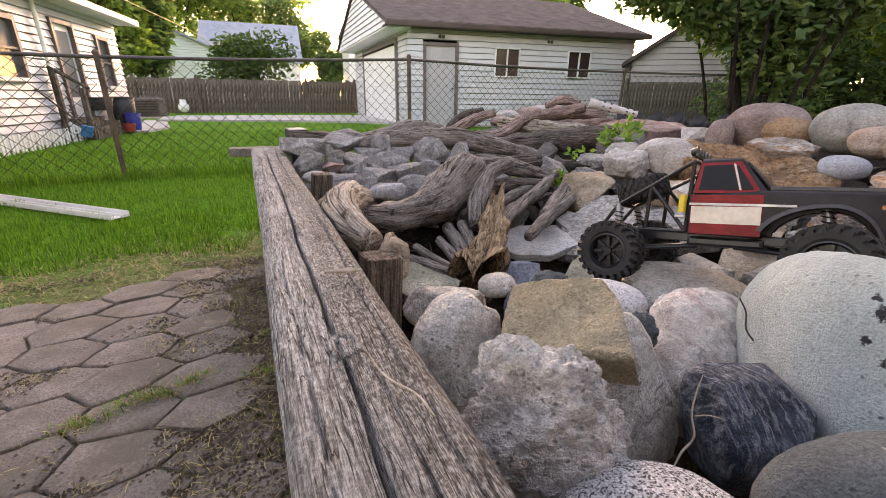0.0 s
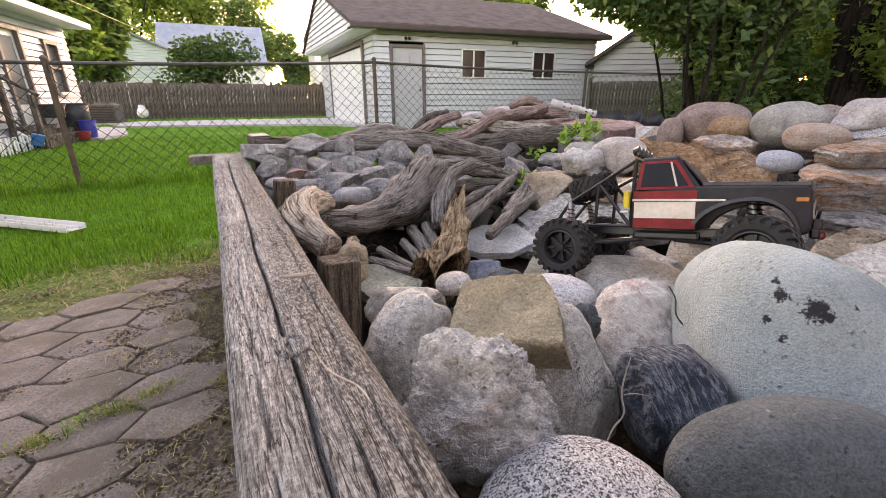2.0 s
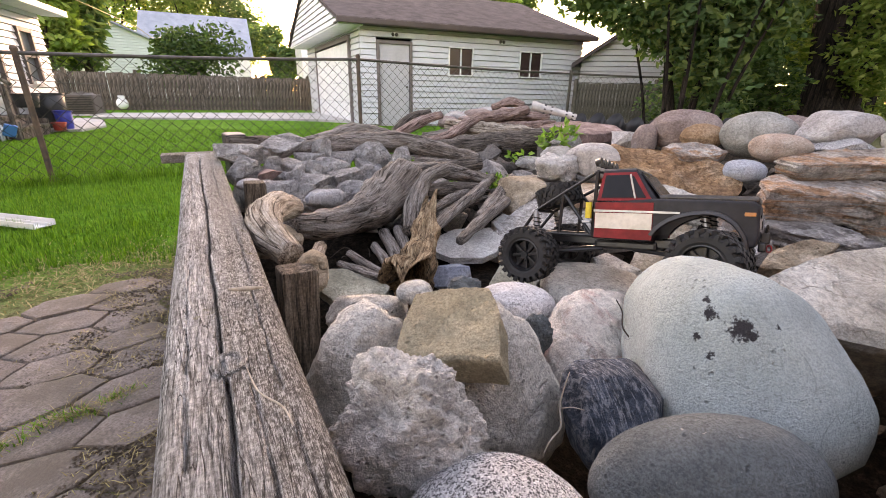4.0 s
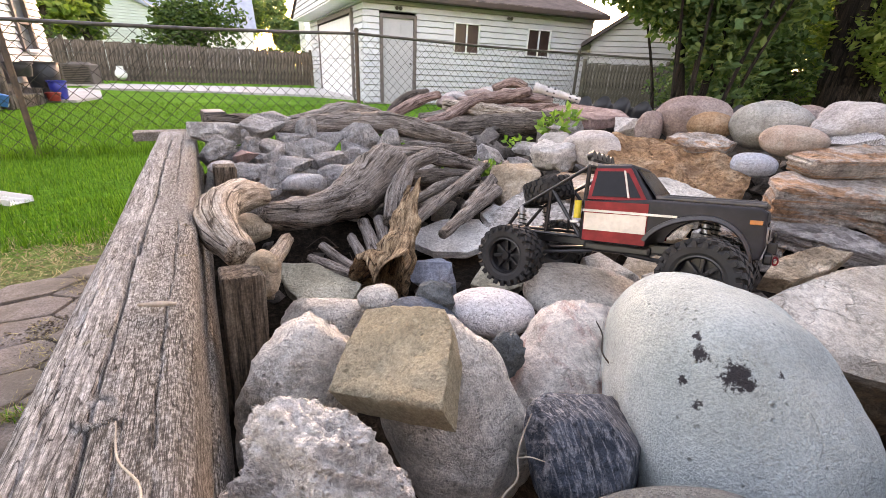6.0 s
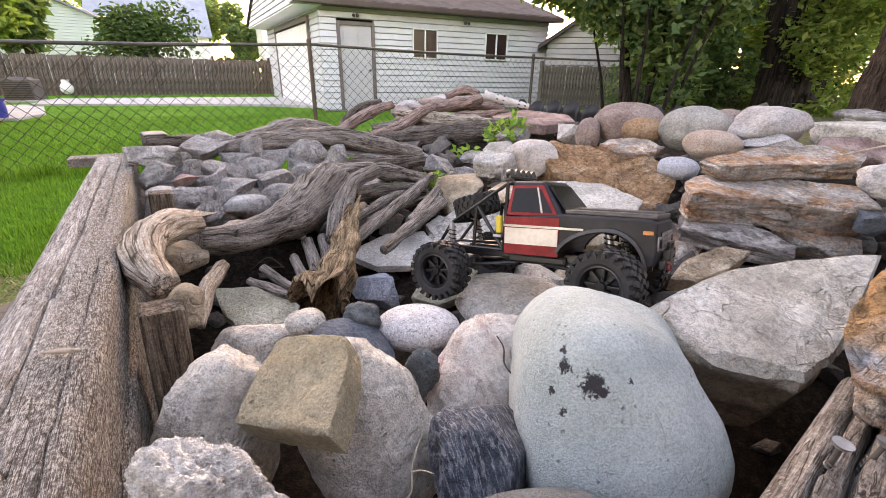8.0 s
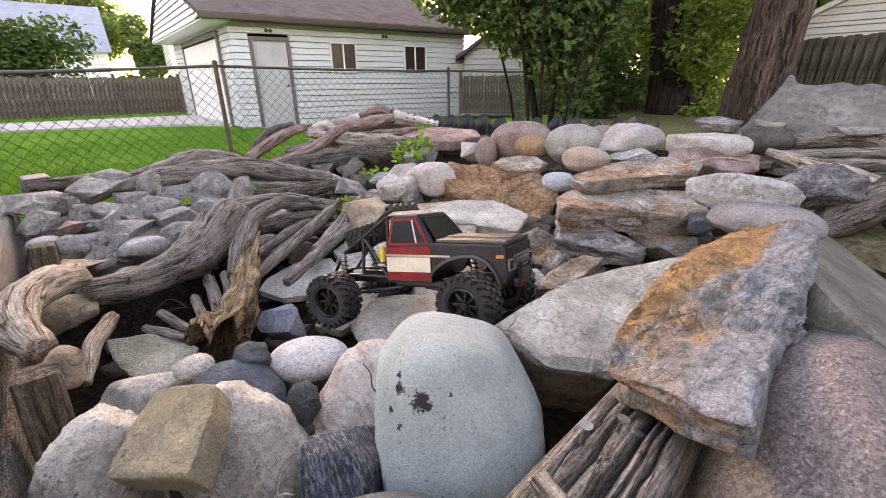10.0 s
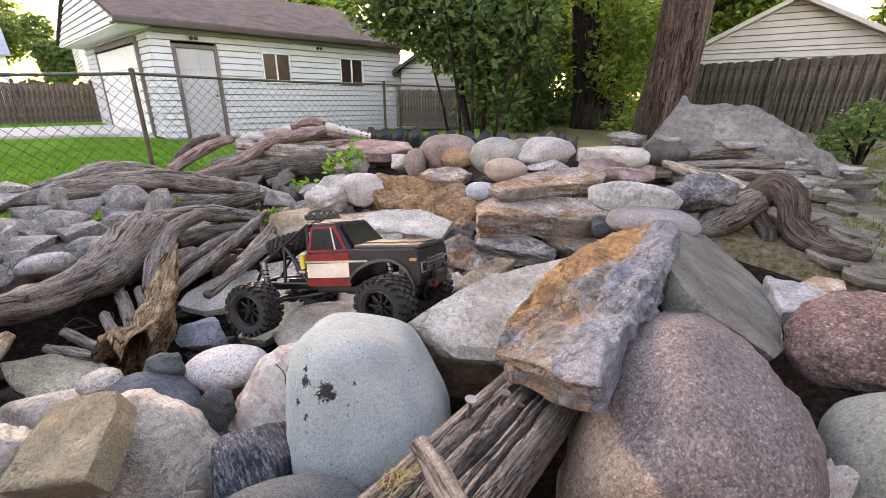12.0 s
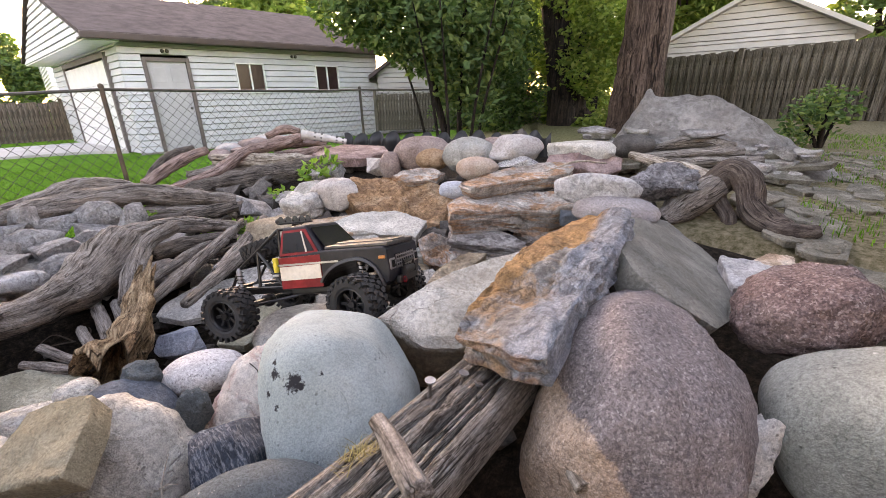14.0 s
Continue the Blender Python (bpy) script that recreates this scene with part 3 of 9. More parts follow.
def ico(sub):
    if sub not in ICO:
        bm = bmesh.new()
        bmesh.ops.create_icosphere(bm, subdivisions=sub, radius=1.0)
        bm.verts.ensure_lookup_table()
        ICO[sub] = (np.array([v.co[:] for v in bm.verts]), [tuple(v.index for v in f.verts) for f in bm.faces])
        bm.free()
    return ICO[sub]


def broken_shape(seed, sub):
    """A unit broken stone: the hull of a few points, its edges chipped, its faces slightly rough."""
    rng = np.random.RandomState(seed)
    bm = bmesh.new()
    for _ in range(13 if sub < 5 else 17):
        d = rng.normal(size=3)
        d /= np.abs(d).max() ** 0.6 * np.linalg.norm(d) ** 0.4
        bm.verts.new(d * rng.uniform(0.78, 1.0))
    bmesh.ops.convex_hull(bm, input=bm.verts)
    bmesh.ops.dissolve_limit(bm, angle_limit=radians(16), verts=bm.verts, edges=bm.edges)
    bmesh.ops.bevel(bm, geom=list(bm.edges), offset=0.022, segments=1, affect="EDGES", profile=0.5, clamp_overlap=True)
    bmesh.ops.triangulate(bm, faces=bm.faces)
    for _ in range(1 if sub < 4 else (2 if sub < 5 else 4)):
        long_edges = [e for e in bm.edges if e.calc_length() > (0.28 if sub < 4 else 0.14 if sub < 5 else 0.07)]
        bmesh.ops.subdivide_edges(bm, edges=long_edges, cuts=1)
        bmesh.ops.triangulate(bm, faces=bm.faces)
    off = Vector(rng.uniform(-50, 50, 3))
    for v in bm.verts:
        v.co *= 1 + 0.06 * fbm(v.co * 2.2 + off, 3) + 0.022 * noise.noise(v.co * 8 + off)
    bm.verts.ensure_lookup_table()
    bm.verts.index_update()
    out = np.array([v.co[:] for v in bm.verts]), [tuple(v.index for v in f.verts) for f in bm.faces]
    bm.free()
    return out


def stone_shape(kind, seed, sub):
    """A unit stone of one kind."""
    if kind == "angular":
        return broken_shape(seed, sub)
    base, faces = ico(sub)
    rng = np.random.RandomState(seed)
    p = {"round": 2.15, "boulder": 2.5, "angular": 3.0, "porous": 2.7, "block": 5.0, "facet": 2.7}[kind]
    r = (np.abs(base) ** p).sum(1) ** (-1.0 / p)
    if kind in ("block", "boulder", "porous", "facet"):
        count, lo, hi = {"block": (6, 0.80, 1.02), "facet": (13, 0.66, 0.93)}.get(kind, (9, 0.70, 0.95))
        for _ in range(count):
            n = rng.normal(size=3)
            n /= np.linalg.norm(n)
            d = base @ n
            cut = rng.uniform(lo, hi)
            q = np.where(d > 0.05, cut / np.maximum(d, 0.05), 9.0)
            k = {"block": 0.02, "facet": 0.018}.get(kind, 0.055)
            r = -k * np.log(np.exp(-r / k) + np.exp(-np.minimum(q, 4.0) / k))
    amp = {"round": (0.07, 0.008), "boulder": (0.10, 0.022), "angular": (0.05, 0.016), "porous": (0.28, 0.10), "block": (0.05, 0.03), "facet": (0.05, 0.022)}[kind]
    off = Vector(rng.uniform(-50, 50, 3))
    add = np.empty(len(base))
    for i, v in enumerate(base):
        q = Vector(v)
        a = amp[0] * fbm(q * 1.3 + off, 3)
        if sub > 3 or kind == "porous":
            a += amp[1] * fbm(q * 6.0 + off, 3) * (0.35 if sub > 5 else 1.0)
        if kind == "porous":
            a += (0.03 if sub > 5 else 0.07) * (0.5 - abs(noise.noise(q * 7.0 + off)) * 2) + 0.012 * noise.noise(q * 19.0 + off)
            if sub > 5:
                for rate, deep in ((3.2, 0.20), (7.5, 0.09)):
                    near = noise.voronoi(q * rate + off)[0]
                    a += deep * (min(0.35, near[1] - near[0]) - 0.2)
                for rate, deep in ((5.0, 0.08), (13.0, 0.03)):
                    near = noise.voronoi(q * rate + off)[0][0]
                    a -= deep * smooth(0.34, 0.12, near)
        add[i] = a
    return base * (r * (1.0 + add))[:, None], faces


def stone(at, size, yaw, tilt, material, kind, seed, label, category, sub=4, group=""):
    v, f = stone_shape(kind, seed, sub)
    top = np.abs(v).max(0)
    v = v / top * np.array(size)
    ob = raw_part(category.replace(" ", "_"), v, f, material, smooth=True)
    if kind == "angular":
        ob.data.set_sharp_from_angle(angle=radians(20))
    ob.matrix_world = pose(*at, 0, tilt, yaw)
    return tagged(ob, label, category, group)


def boulder(at, size, rot, power, egg, material, seed, label, category, lump=0.03, grit=0.012, flats=(), group="", sub=5):
    """A worn boulder: a soft block of half sizes turned by rot, one end heavier (egg), with lumps and flat worn faces (azimuth, height, depth)."""
    base, faces = ico(sub)
    rng = np.random.RandomState(seed)
    off = Vector(rng.uniform(-50, 50, 3))
    r = (np.abs(base) ** power).sum(1) ** (-1.0 / power) * (1 + base @ np.array(egg))
    v = base * r[:, None] * np.array(size)
    v = v @ np.array(Euler([radians(a) for a in rot]).to_matrix()).T
    for az, el, depth in flats:
        n = np.array([math.cos(radians(el)) * math.cos(radians(az)), math.cos(radians(el)) * math.sin(radians(az)), math.sin(radians(el))])
        d = v @ n
        lim = d.max() * (1 - depth)
        over = np.maximum(0, d - lim)
        v = v - (over * 0.92)[:, None] * n
    mean = float(np.mean(size))
    for i in range(len(v)):
        q = Vector(v[i]) / mean
        a = lump * fbm(q * 1.6 + off, 3) + grit * fbm(q * 6.5 + off, 4)
        v[i] *= 1 + a
    ob = raw_part(category.replace(" ", "_"), v, faces, material, smooth=True)
    ob.matrix_world = Matrix.Translation(at)
    return tagged(ob, label, category, group)


def slab(at, normal, outline, thick, material, seed, label, category, rough=0.01, group="", layers=0.0):
    """A broken flat stone: its outline lies on its upper face, which looks along normal."""
    n_ang, rings, sides = 120, 12, 12
    rng = np.random.RandomState(seed)
    off = Vector(rng.uniform(-50, 50, 3))
    pts = np.array(outline)
    pts_c = pts.mean(0)
    rel = pts - pts_c
    nxt = np.roll(rel, -1, 0)
    verts, faces = [], []
    reach = []
    angs = sorted([2 * math.pi * k / n_ang for k in range(n_ang)] + [math.atan2(p[1], p[0]) % (2 * math.pi) for p in rel])
    n_ang = len(angs)
    for a in angs:
        d = np.array([math.cos(a), math.sin(a)])
        best = 0.0
        for p, q in zip(rel, nxt):
            e = q - p
            den = d[0] * e[1] - d[1] * e[0]
            if abs(den) < 1e-9:
                continue
            s = (p[0] * e[1] - p[1] * e[0]) / den
            u = (p[0] * d[1] - p[1] * d[0]) / den
            if s > 0 and -1e-6 <= u <= 1 + 1e-6:
                best = max(best, s)
        reach.append(best)
    reach = np.array(reach)
    reach = 0.8 * reach + 0.1 * (np.roll(reach, 1) + np.roll(reach, -1))
    size = float(reach.mean())

    def top_z(x, y):
        q = Vector((x, y, 0)) / size
        return rough * (1.1 * fbm(q * 1.2 + off, 3) + 0.35 * fbm(q * 7 + off, 3))

    verts.append((pts_c[0], pts_c[1], top_z(*pts_c)))
    for i in range(1, rings + 1):
        fr = i / rings
        for k in range(n_ang):
            a = angs[k]
            r = reach[k] * (fr if i < rings else 0.985)
            r *= 1 + 0.03 * noise.noise(Vector((math.cos(a), math.sin(a), fr)) * 5 + off)
            x, y = pts_c[0] + r * math.cos(a), pts_c[1] + r * math.sin(a)
            verts.append((x, y, top_z(x, y) - (0.06 * thick if i == rings else 0)))
    for j in range(1, sides + 1):
        fr = j / sides
        for k in range(n_ang):
            a = angs[k]
            q = Vector((math.cos(a) * 2.2, math.sin(a) * 2.2, fr * 1.5)) + off
            r = reach[k] * (1 - 0.05 * fr) + 0.02 * size * noise.noise(q * 1.6)
            if layers:
                ledge = math.floor(fr * 6 + 0.5 * noise.noise(Vector((math.cos(a) * 1.5, math.sin(a) * 1.5, off[2])))) * 7.31
                r += layers * (1.7 * noise.noise(Vector((off[0] + 1.2 * math.cos(a), off[1] + 1.2 * math.sin(a), ledge))) + 0.5 * noise.noise(q * 5))
            if j == sides:
                r *= 0.93
            x, y = pts_c[0] + r * math.cos(a), pts_c[1] + r * math.sin(a)
            verts.append((x, y, -fr * thick + 0.3 * rough * noise.noise(q * 3)))
    verts.append((pts_c[0], pts_c[1], -thick * 1.02))
    loops = rings + sides
    for k in range(n_ang):
        k2 = (k + 1) % n_ang
        faces.append((0, 1 + k, 1 + k2))
        for i in range(loops - 1):
            b0 = 1 + i * n_ang
            faces.append((b0 + k, b0 + n_ang + k, b0 + n_ang + k2, b0 + k2))
        b0 = 1 + (loops - 1) * n_ang
        faces.append((b0 + k, len(verts) - 1, b0 + k2))
    ob = raw_part(category, verts, faces, material, smooth=True)
    ob.data.set_sharp_from_angle(angle=radians(38))
    n = Vector(normal).normalized()
    ux = (Vector((1, 0, 0)) - n * n[0]).normalized()
    uy = n.cross(ux)
    ob.matrix_world = Matrix.Translation(at) @ Matrix((ux, uy, n)).transposed().to_4x4()
    return tagged(ob, label, category, group)


def spline(points, steps):
    """Points along a smooth curve."""
    p = [Vector(q) for q in points]
    p = [2 * p[0] - p[1]] + p + [2 * p[-1] - p[-2]]
    out = []
    for i in range(1, len(p) - 2):
        for s in range(steps):
            t = s / steps
            a, b, c, d = p[i - 1], p[i], p[i + 1], p[i + 2]
            out.append(0.5 * ((2 * b) + (c - a) * t + (2 * a - 5 * b + 4 * c - d) * t * t + (3 * b - 3 * c + d - a) * t ** 3))
    out.append(p[-2])
    return out


def tube(points, radii, steps=10, seg=20, rough=0.12, groove=0.06, seed=0, flat=1.0):
    """Vertices and faces of an uneven round bar; x of its texture runs along it."""
    path = spline(points, steps)
    rr = [v[0] for v in spline([(r, 0, 0) for r in radii], steps)]
    rng = np.random.RandomState(seed)
    off = Vector(rng.uniform(-50, 50, 3))
    verts, faces = [], []
    up = Vector((0, 0, 1))
    side = None
    dist = 0.0
    for i, c in enumerate(path):
        d = (path[min(i + 1, len(path) - 1)] - path[max(i - 1, 0)]).normalized()
        if side is None:
            side = d.cross(up)
            if side.length < 0.1:
                side = d.cross(Vector((1, 0, 0)))
        side = (side - d * side.dot(d)).normalized()
        top = side.cross(d)
        if i:
            dist += (c - path[i - 1]).length
        for k in range(seg):
            a = 2 * math.pi * k / seg
            q = Vector((math.cos(a), math.sin(a), 0))
            g = noise.noise(Vector((math.cos(a) * 4, math.sin(a) * 4, dist * 3)) + off) + 0.6 * noise.noise(Vector((math.cos(a) * 9, math.sin(a) * 9, dist * 6)) + off)
            lump = fbm(q * 0.9 + Vector((0, 0, dist * 9)) + off, 3)
            r = rr[i] * (1 + rough * lump - groove * max(0.0, g) * 2.0)
            verts.append(c + r * (math.cos(a) * side + flat * math.sin(a) * top))
    n = len(path)
    for i in range(n - 1):
        for k in range(seg):
            k2 = (k + 1) % seg
            faces.append((i * seg + k, i * seg + k2, (i + 1) * seg + k2, (i + 1) * seg + k))
    for base, c, sgn, r in ((0, path[0], -1, rr[0]), ((n - 1) * seg, path[-1], 1, rr[-1])):
        d = (path[1] - path[0]).normalized() if sgn < 0 else (path[-1] - path[-2]).normalized()
        verts.append(c + d * sgn * r * 0.18 + Vector(rng.normal(size=3) * r * 0.08))
        m = len(verts) - 1
        for k in range(seg):
            k2 = (k + 1) % seg
            faces.append((base + k2, base + k, m) if sgn < 0 else (base + k, base + k2, m))
    return verts, faces


def log(points, radii, material, seed, label, category, group="", rough=0.24, groove=0.06, name="driftwood_log", flat=1.0):
    """A piece of wood lying along points; its mesh has x along its length."""
    a, b = Vector(points[0]), Vector(points[-1])
    d = (b - a).normalized()
    m = Matrix.Translation(a) @ d.to_track_quat("X", "Z").to_matrix().to_4x4()
    inv = m.inverted()
    loc = [inv @ Vector(q) for q in points]
    v, f = tube(loc, radii, 16 if len(points) < 5 else 11, 32, rough, groove, seed, flat)
    ob = raw_part(name, v, f, material, smooth=True)
    run = np.zeros((len(v), 3))
    seg, dist, last = 32, 0.0, None
    for i in range((len(v) - 2) // seg):
        ring = np.array([q[:] for q in v[i * seg:(i + 1) * seg]])
        mid = ring.mean(0)
        if last is not None:
            dist += float(np.linalg.norm(mid - last))
        last = mid
        rad = float(np.linalg.norm(ring - mid, axis=1).mean())
        an = 2 * math.pi * np.arange(seg) / seg
        run[i * seg:(i + 1) * seg] = np.stack([np.full(seg, dist), rad * np.cos(an), rad * np.sin(an)], 1)
    run[-1, 0] = dist
    run += seed * 3.7
    ob.data.attributes.new("grain", "FLOAT_VECTOR", "POINT").data.foreach_set("vector", run.ravel())
    ob.matrix_world = m
    return tagged(ob, label, category, group)


# ---- ground ----
def smooth(a, b, x):
    t = min(1.0, max(0.0, (x - a) / (b - a)))
    return t * t * (3 - 2 * t)


LOW = -0.08


def ground_z(x, y):
    rise = smooth(2.6, 6.5, x - 0.15 * (y - 3)) * (1 - smooth(6.0, 11.5, y)) * 0.46
    rise = max(rise, 0.46 * smooth(2.6, 3.4, x) * (1 - smooth(0.8, 3.2, y)))
    far = 0.12 * smooth(6.5, 20, y)
    return LOW + rise + far + 0.012 * noise.noise(Vector((x * 0.8, y * 0.8, 3)))


def axis_steps(lo, hi, fine_lo, fine_hi, fine, coarse):
    out, q = [], lo
    while q < hi:
        out.append(q)
        q += fine if fine_lo <= q < fine_hi else coarse * (1 + 0.25 * max(0, abs(q) - 20))
    return out + [hi]


xs, ys = axis_steps(-400, 400, -8, 16, 0.2, 1.2), axis_steps(-300, 600, -3, 22, 0.2, 1.2)
gv = [(x, y, ground_z(x, y)) for y in ys for x in xs]
w = len(xs)
gf = [(j * w + i, j * w + i + 1, (j + 1) * w + i + 1, (j + 1) * w + i) for j in range(len(ys) - 1) for i in range(w - 1)]


def lawn_mat():
    m, nt, b = start_mat("lawn")
    v = coords(nt)
    n1 = noise_node(nt, v, 1.1, 6, 0.6)
    n2 = noise_node(nt, v, 26, 5, 0.75)
    n3 = noise_node(nt, v, 120, 3, 0.7)
    col = ramp(nt, n1, [(0.3, (0.054, 0.185, 0.012)), (0.55, (0.08, 0.25, 0.017)), (0.75, (0.12, 0.30, 0.028))])
    col = mixc(nt, 0.8, col, ramp(nt, n2, [(0.36, (0.35, 0.38, 0.35)), (0.5, (1, 1, 1)), (0.66, (1.45, 1.35, 1.25))]), "MULTIPLY")
    sep = nt.nodes.new("ShaderNodeSeparateXYZ")
    nt.links.new(v, sep.inputs[0])
    # bare trodden soil on the rising side of the yard and beside the paving
    east = level(nt, math_node(nt, "ADD", sep.outputs["X"], math_node(nt, "MULTIPLY", n1, 3.0)), 3.2, 4.2)
    south = level(nt, math_node(nt, "ADD", sep.outputs["Y"], math_node(nt, "MULTIPLY", n1, 2.0)), 2.9, 2.0)
    strip = level(nt, math_node(nt, "ADD", math_node(nt, "SUBTRACT", sep.outputs["Y"], math_node(nt, "MULTIPLY", sep.outputs["X"], 0.4)), math_node(nt, "MULTIPLY", n2, 1.3)), 3.85, 3.0)
    dirt = ramp(nt, n2, [(0.36, (0.09, 0.085, 0.04)), (0.5, (0.19, 0.16, 0.10)), (0.66, (0.31, 0.265, 0.185))])
    col = mixc(nt, math_node(nt, "MULTIPLY", east, math_node(nt, "MULTIPLY", south, 0.9)), col, dirt)
    col = mixc(nt, math_node(nt, "MULTIPLY", strip, 0.85), col, dirt)
    nt.links.new(col, b.inputs["Base Color"])
    b.inputs["Roughness"].default_value = 0.95
    b.inputs["Specular IOR Level"].default_value = 0.08
    bump(nt, b, math_node(nt, "ADD", n2, n3), 0.9, 0.03)
    return m


M_lawn = lawn_mat()
ground = raw_part("ground", gv, gf, M_lawn, smooth=True)
tagged(ground, "mown green lawn with bare trodden earth patches", "lawn", kind="structure")

# raised bed of dark soil inside the timber edge
TIM_A, TIM_B = Vector((0.580, -0.95, 0)), Vector((0.050, 2.62, 0))
BED = ((0.60, -0.9, 0.10), (0.55, 0.6, 0.12), (0.8, 1.4, 0.06), (1.3, 1.2, 0.12), (1.2, 0.3, 0.02), (1.9, 0.2, 0.12), (1.8, 1.6, 0.14), (2.5, 1.2, 0.36), (2.9, 1.8, 0.46), (0.5, 2.4, 0.33), (1.5, 2.7, 0.32), (2.8, 3.4, 0.44), (3.6, 0.6, 0.42), (4.4, 3.6, 0.44), (2.2, -0.9, 0.28), (4.2, -1.0, 0.40), (1.2, 3.2, 0.25), (2.0, 4.4, 0.30))


def bed_z(x, y):
    sw = sz = 0.0
    for bx, by, bz in BED:
        q = 1.0 / ((x - bx) ** 2 + (y - by) ** 2 + 0.03) ** 1.5
        sw, sz = sw + q, sz + q * bz
    return sz / sw + 0.02 * noise.noise(Vector((x * 7, y * 7, 1))) + 0.008 * noise.noise(Vector((x * 25, y * 25, 1)))


bv, bf = [], []
nu, nv = 90, 90
for j in range(nv + 1):
    for i in range(nu + 1):
        u, v = i / nu, j / nv
        y = -1.6 + 6.4 * v
        left = TIM_A.x + (TIM_B.x - TIM_A.x) * (y - TIM_A.y) / (TIM_B.y - TIM_A.y) + 0.02
        if y > 2.7:
            left += (y - 2.7) * 1.05
        right = 3.3 + 2.3 * smooth(0.2, 1.6, y)
        x = left + (right - left) * u
        z = bed_z(x, y)
        edge = max(smooth(0.92, 1.0, u), smooth(0.90, 1.0, v), smooth(0.02, 0.0, v))
        z = z * (1 - edge) + (ground_z(x, y) - 0.06) * edge
        if y > 2.62:
            k = smooth(0.06, 0.0, u)
            z = z * (1 - k) + (ground_z(x, y) - 0.06) * k
        bv.append((x, y, z))
for j in range(nv):
    for i in range(nu):
        a = j * (nu + 1) + i
        bf.append((a, a + 1, a + nu + 2, a + nu + 1))
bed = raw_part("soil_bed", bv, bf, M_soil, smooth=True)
tagged(bed, "bare soil under the heaped stones, its colour darkened with gap shade", "soil", kind="structure")


# ---- timber edging ----
EDGE_CRACKS = ((-0.012, 0.010, 1.5, 0.2, 3.4, 0.0022, 0.034), (0.034, 0.004, 2.1, 2.3, 3.5, 0.0014, 0.010), (-0.045, 0.003, 1.9, 2.4, 3.5, 0.0014, 0.010), (0.020, 0.003, 2.7, 0.4, 1.5, 0.0016, 0.010), (-0.052, 0.003, 2.3, 0.6, 1.9, 0.0013, 0.008), (0.052, 0.004, 1.7, 0.9, 2.2, 0.0013, 0.008))


def timber_beam(name, a, b, width, height, material, label, cracks=(), seed=0, knot=1.93, uneven=1.0):
    """A squared old beam from a to b; its mesh lies along y with rounded worn edges and long drying cracks."""
    length = (Vector(b) - Vector(a)).length
    prof = []
    r = 0.028
    hw, hh = width / 2, height / 2
    for cx, cz, a0 in ((hw - r, hh - r, 0), (-(hw - r), hh - r, 90), (-(hw - r), -(hh - r), 180), (hw - r, -(hh - r), 270)):
        for s in range(5):
            an = radians(a0 + 90 * s / 4)
            prof.append((cx + r * math.cos(an), cz + r * math.sin(an)))
    # densify the upper face
    dense = []
    for i, p in enumerate(prof):
        q = prof[(i + 1) % len(prof)]
        d = math.hypot(q[0] - p[0], q[1] - p[1])
        cuts = 44 if (p[1] > hh - 0.001 and q[1] > hh - 0.001 and d > 0.02) else (14 if d > 0.02 else 1)
        for c in range(cuts):
            dense.append((p[0] + (q[0] - p[0]) * c / cuts, p[1] + (q[1] - p[1]) * c / cuts))
    n = len(dense)
    rows = int(length / 0.012)
    verts, faces = [], []
    off = Vector((seed * 7.3, 3.1, 9.4))
    for j in range(rows + 1):
        y = length * j / rows
        bow = 0.006 * noise.noise(Vector((y * 1.3, 0, 5)) + off)
        for (x, z) in dense:
            q = Vector((x * 60, y * 3.0, z * 60)) + off
            d = uneven * (0.0018 * noise.noise(q) + 0.0015 * noise.noise(q * 2.6))
            if cracks and z > hh - 0.02:
                for (x0, amp, frq, y0, y1, wd, dp) in cracks:
                    if y0 < y < y1:
                        xc = x0 + amp * noise.noise(Vector((y * frq, x0 * 90, 2))) + 0.004 * noise.noise(Vector((y * 14, x0 * 50, 7)))
                        wv = wd * (0.55 + 0.9 * abs(noise.noise(Vector((y * 5, x0 * 30, 4)))))
                        d -= dp * math.exp(-((x - xc) / wv) ** 2) * min(1, (y - y0) * 8, (y1 - y) * 8)
                d -= 0.010 * math.exp(-(((x + 0.020) / 0.03) ** 2 + ((y - knot) / 0.018) ** 2))
            ln = math.hypot(x / hw, z / hh)
            verts.append((x + bow + 0.3 * d * x / hw, y, z + d * (z / hh if abs(z) > hh - r else 0.2)))
    for j in range(rows):
        for k in range(n):
            k2 = (k + 1) % n
            faces.append((j * n + k, j * n + k2, (j + 1) * n + k2, (j + 1) * n + k))
    faces.append(tuple(range(n))[::-1])
    faces.append(tuple(rows * n + k for k in range(n)))
    ob = raw_part(name, verts, faces, material, smooth=False, label=label)
    ob.data.shade_smooth()
    d = (Vector(b) - Vector(a)).normalized()
    ob.matrix_world = Matrix.Translation(a) @ d.to_track_quat("Y", "Z").to_matrix().to_4x4()
    return ob


edge_wall = thing("timber_edge", "weathered grey timber retaining edge of stacked beams with long cracks", "timber edging")
for i, z in enumerate((0.4465, 0.276, 0.106, -0.064)):
    o = 0.0 if i == 0 else 0.006 * (i % 2)
    part_beam = timber_beam("beam", (TIM_A.x + o, TIM_A.y, z), (TIM_B.x + o, TIM_B.y, z), 0.165, 0.167, M_timber, "", cracks=EDGE_CRACKS if i == 0 else (), seed=i)
    part_beam.parent = edge_wall


# ---- garage ----
GY = 12.308


def shear(bm, k=-0.105):
    for v in bm.verts:
        v.co.x += k * (v.co.y - GY)


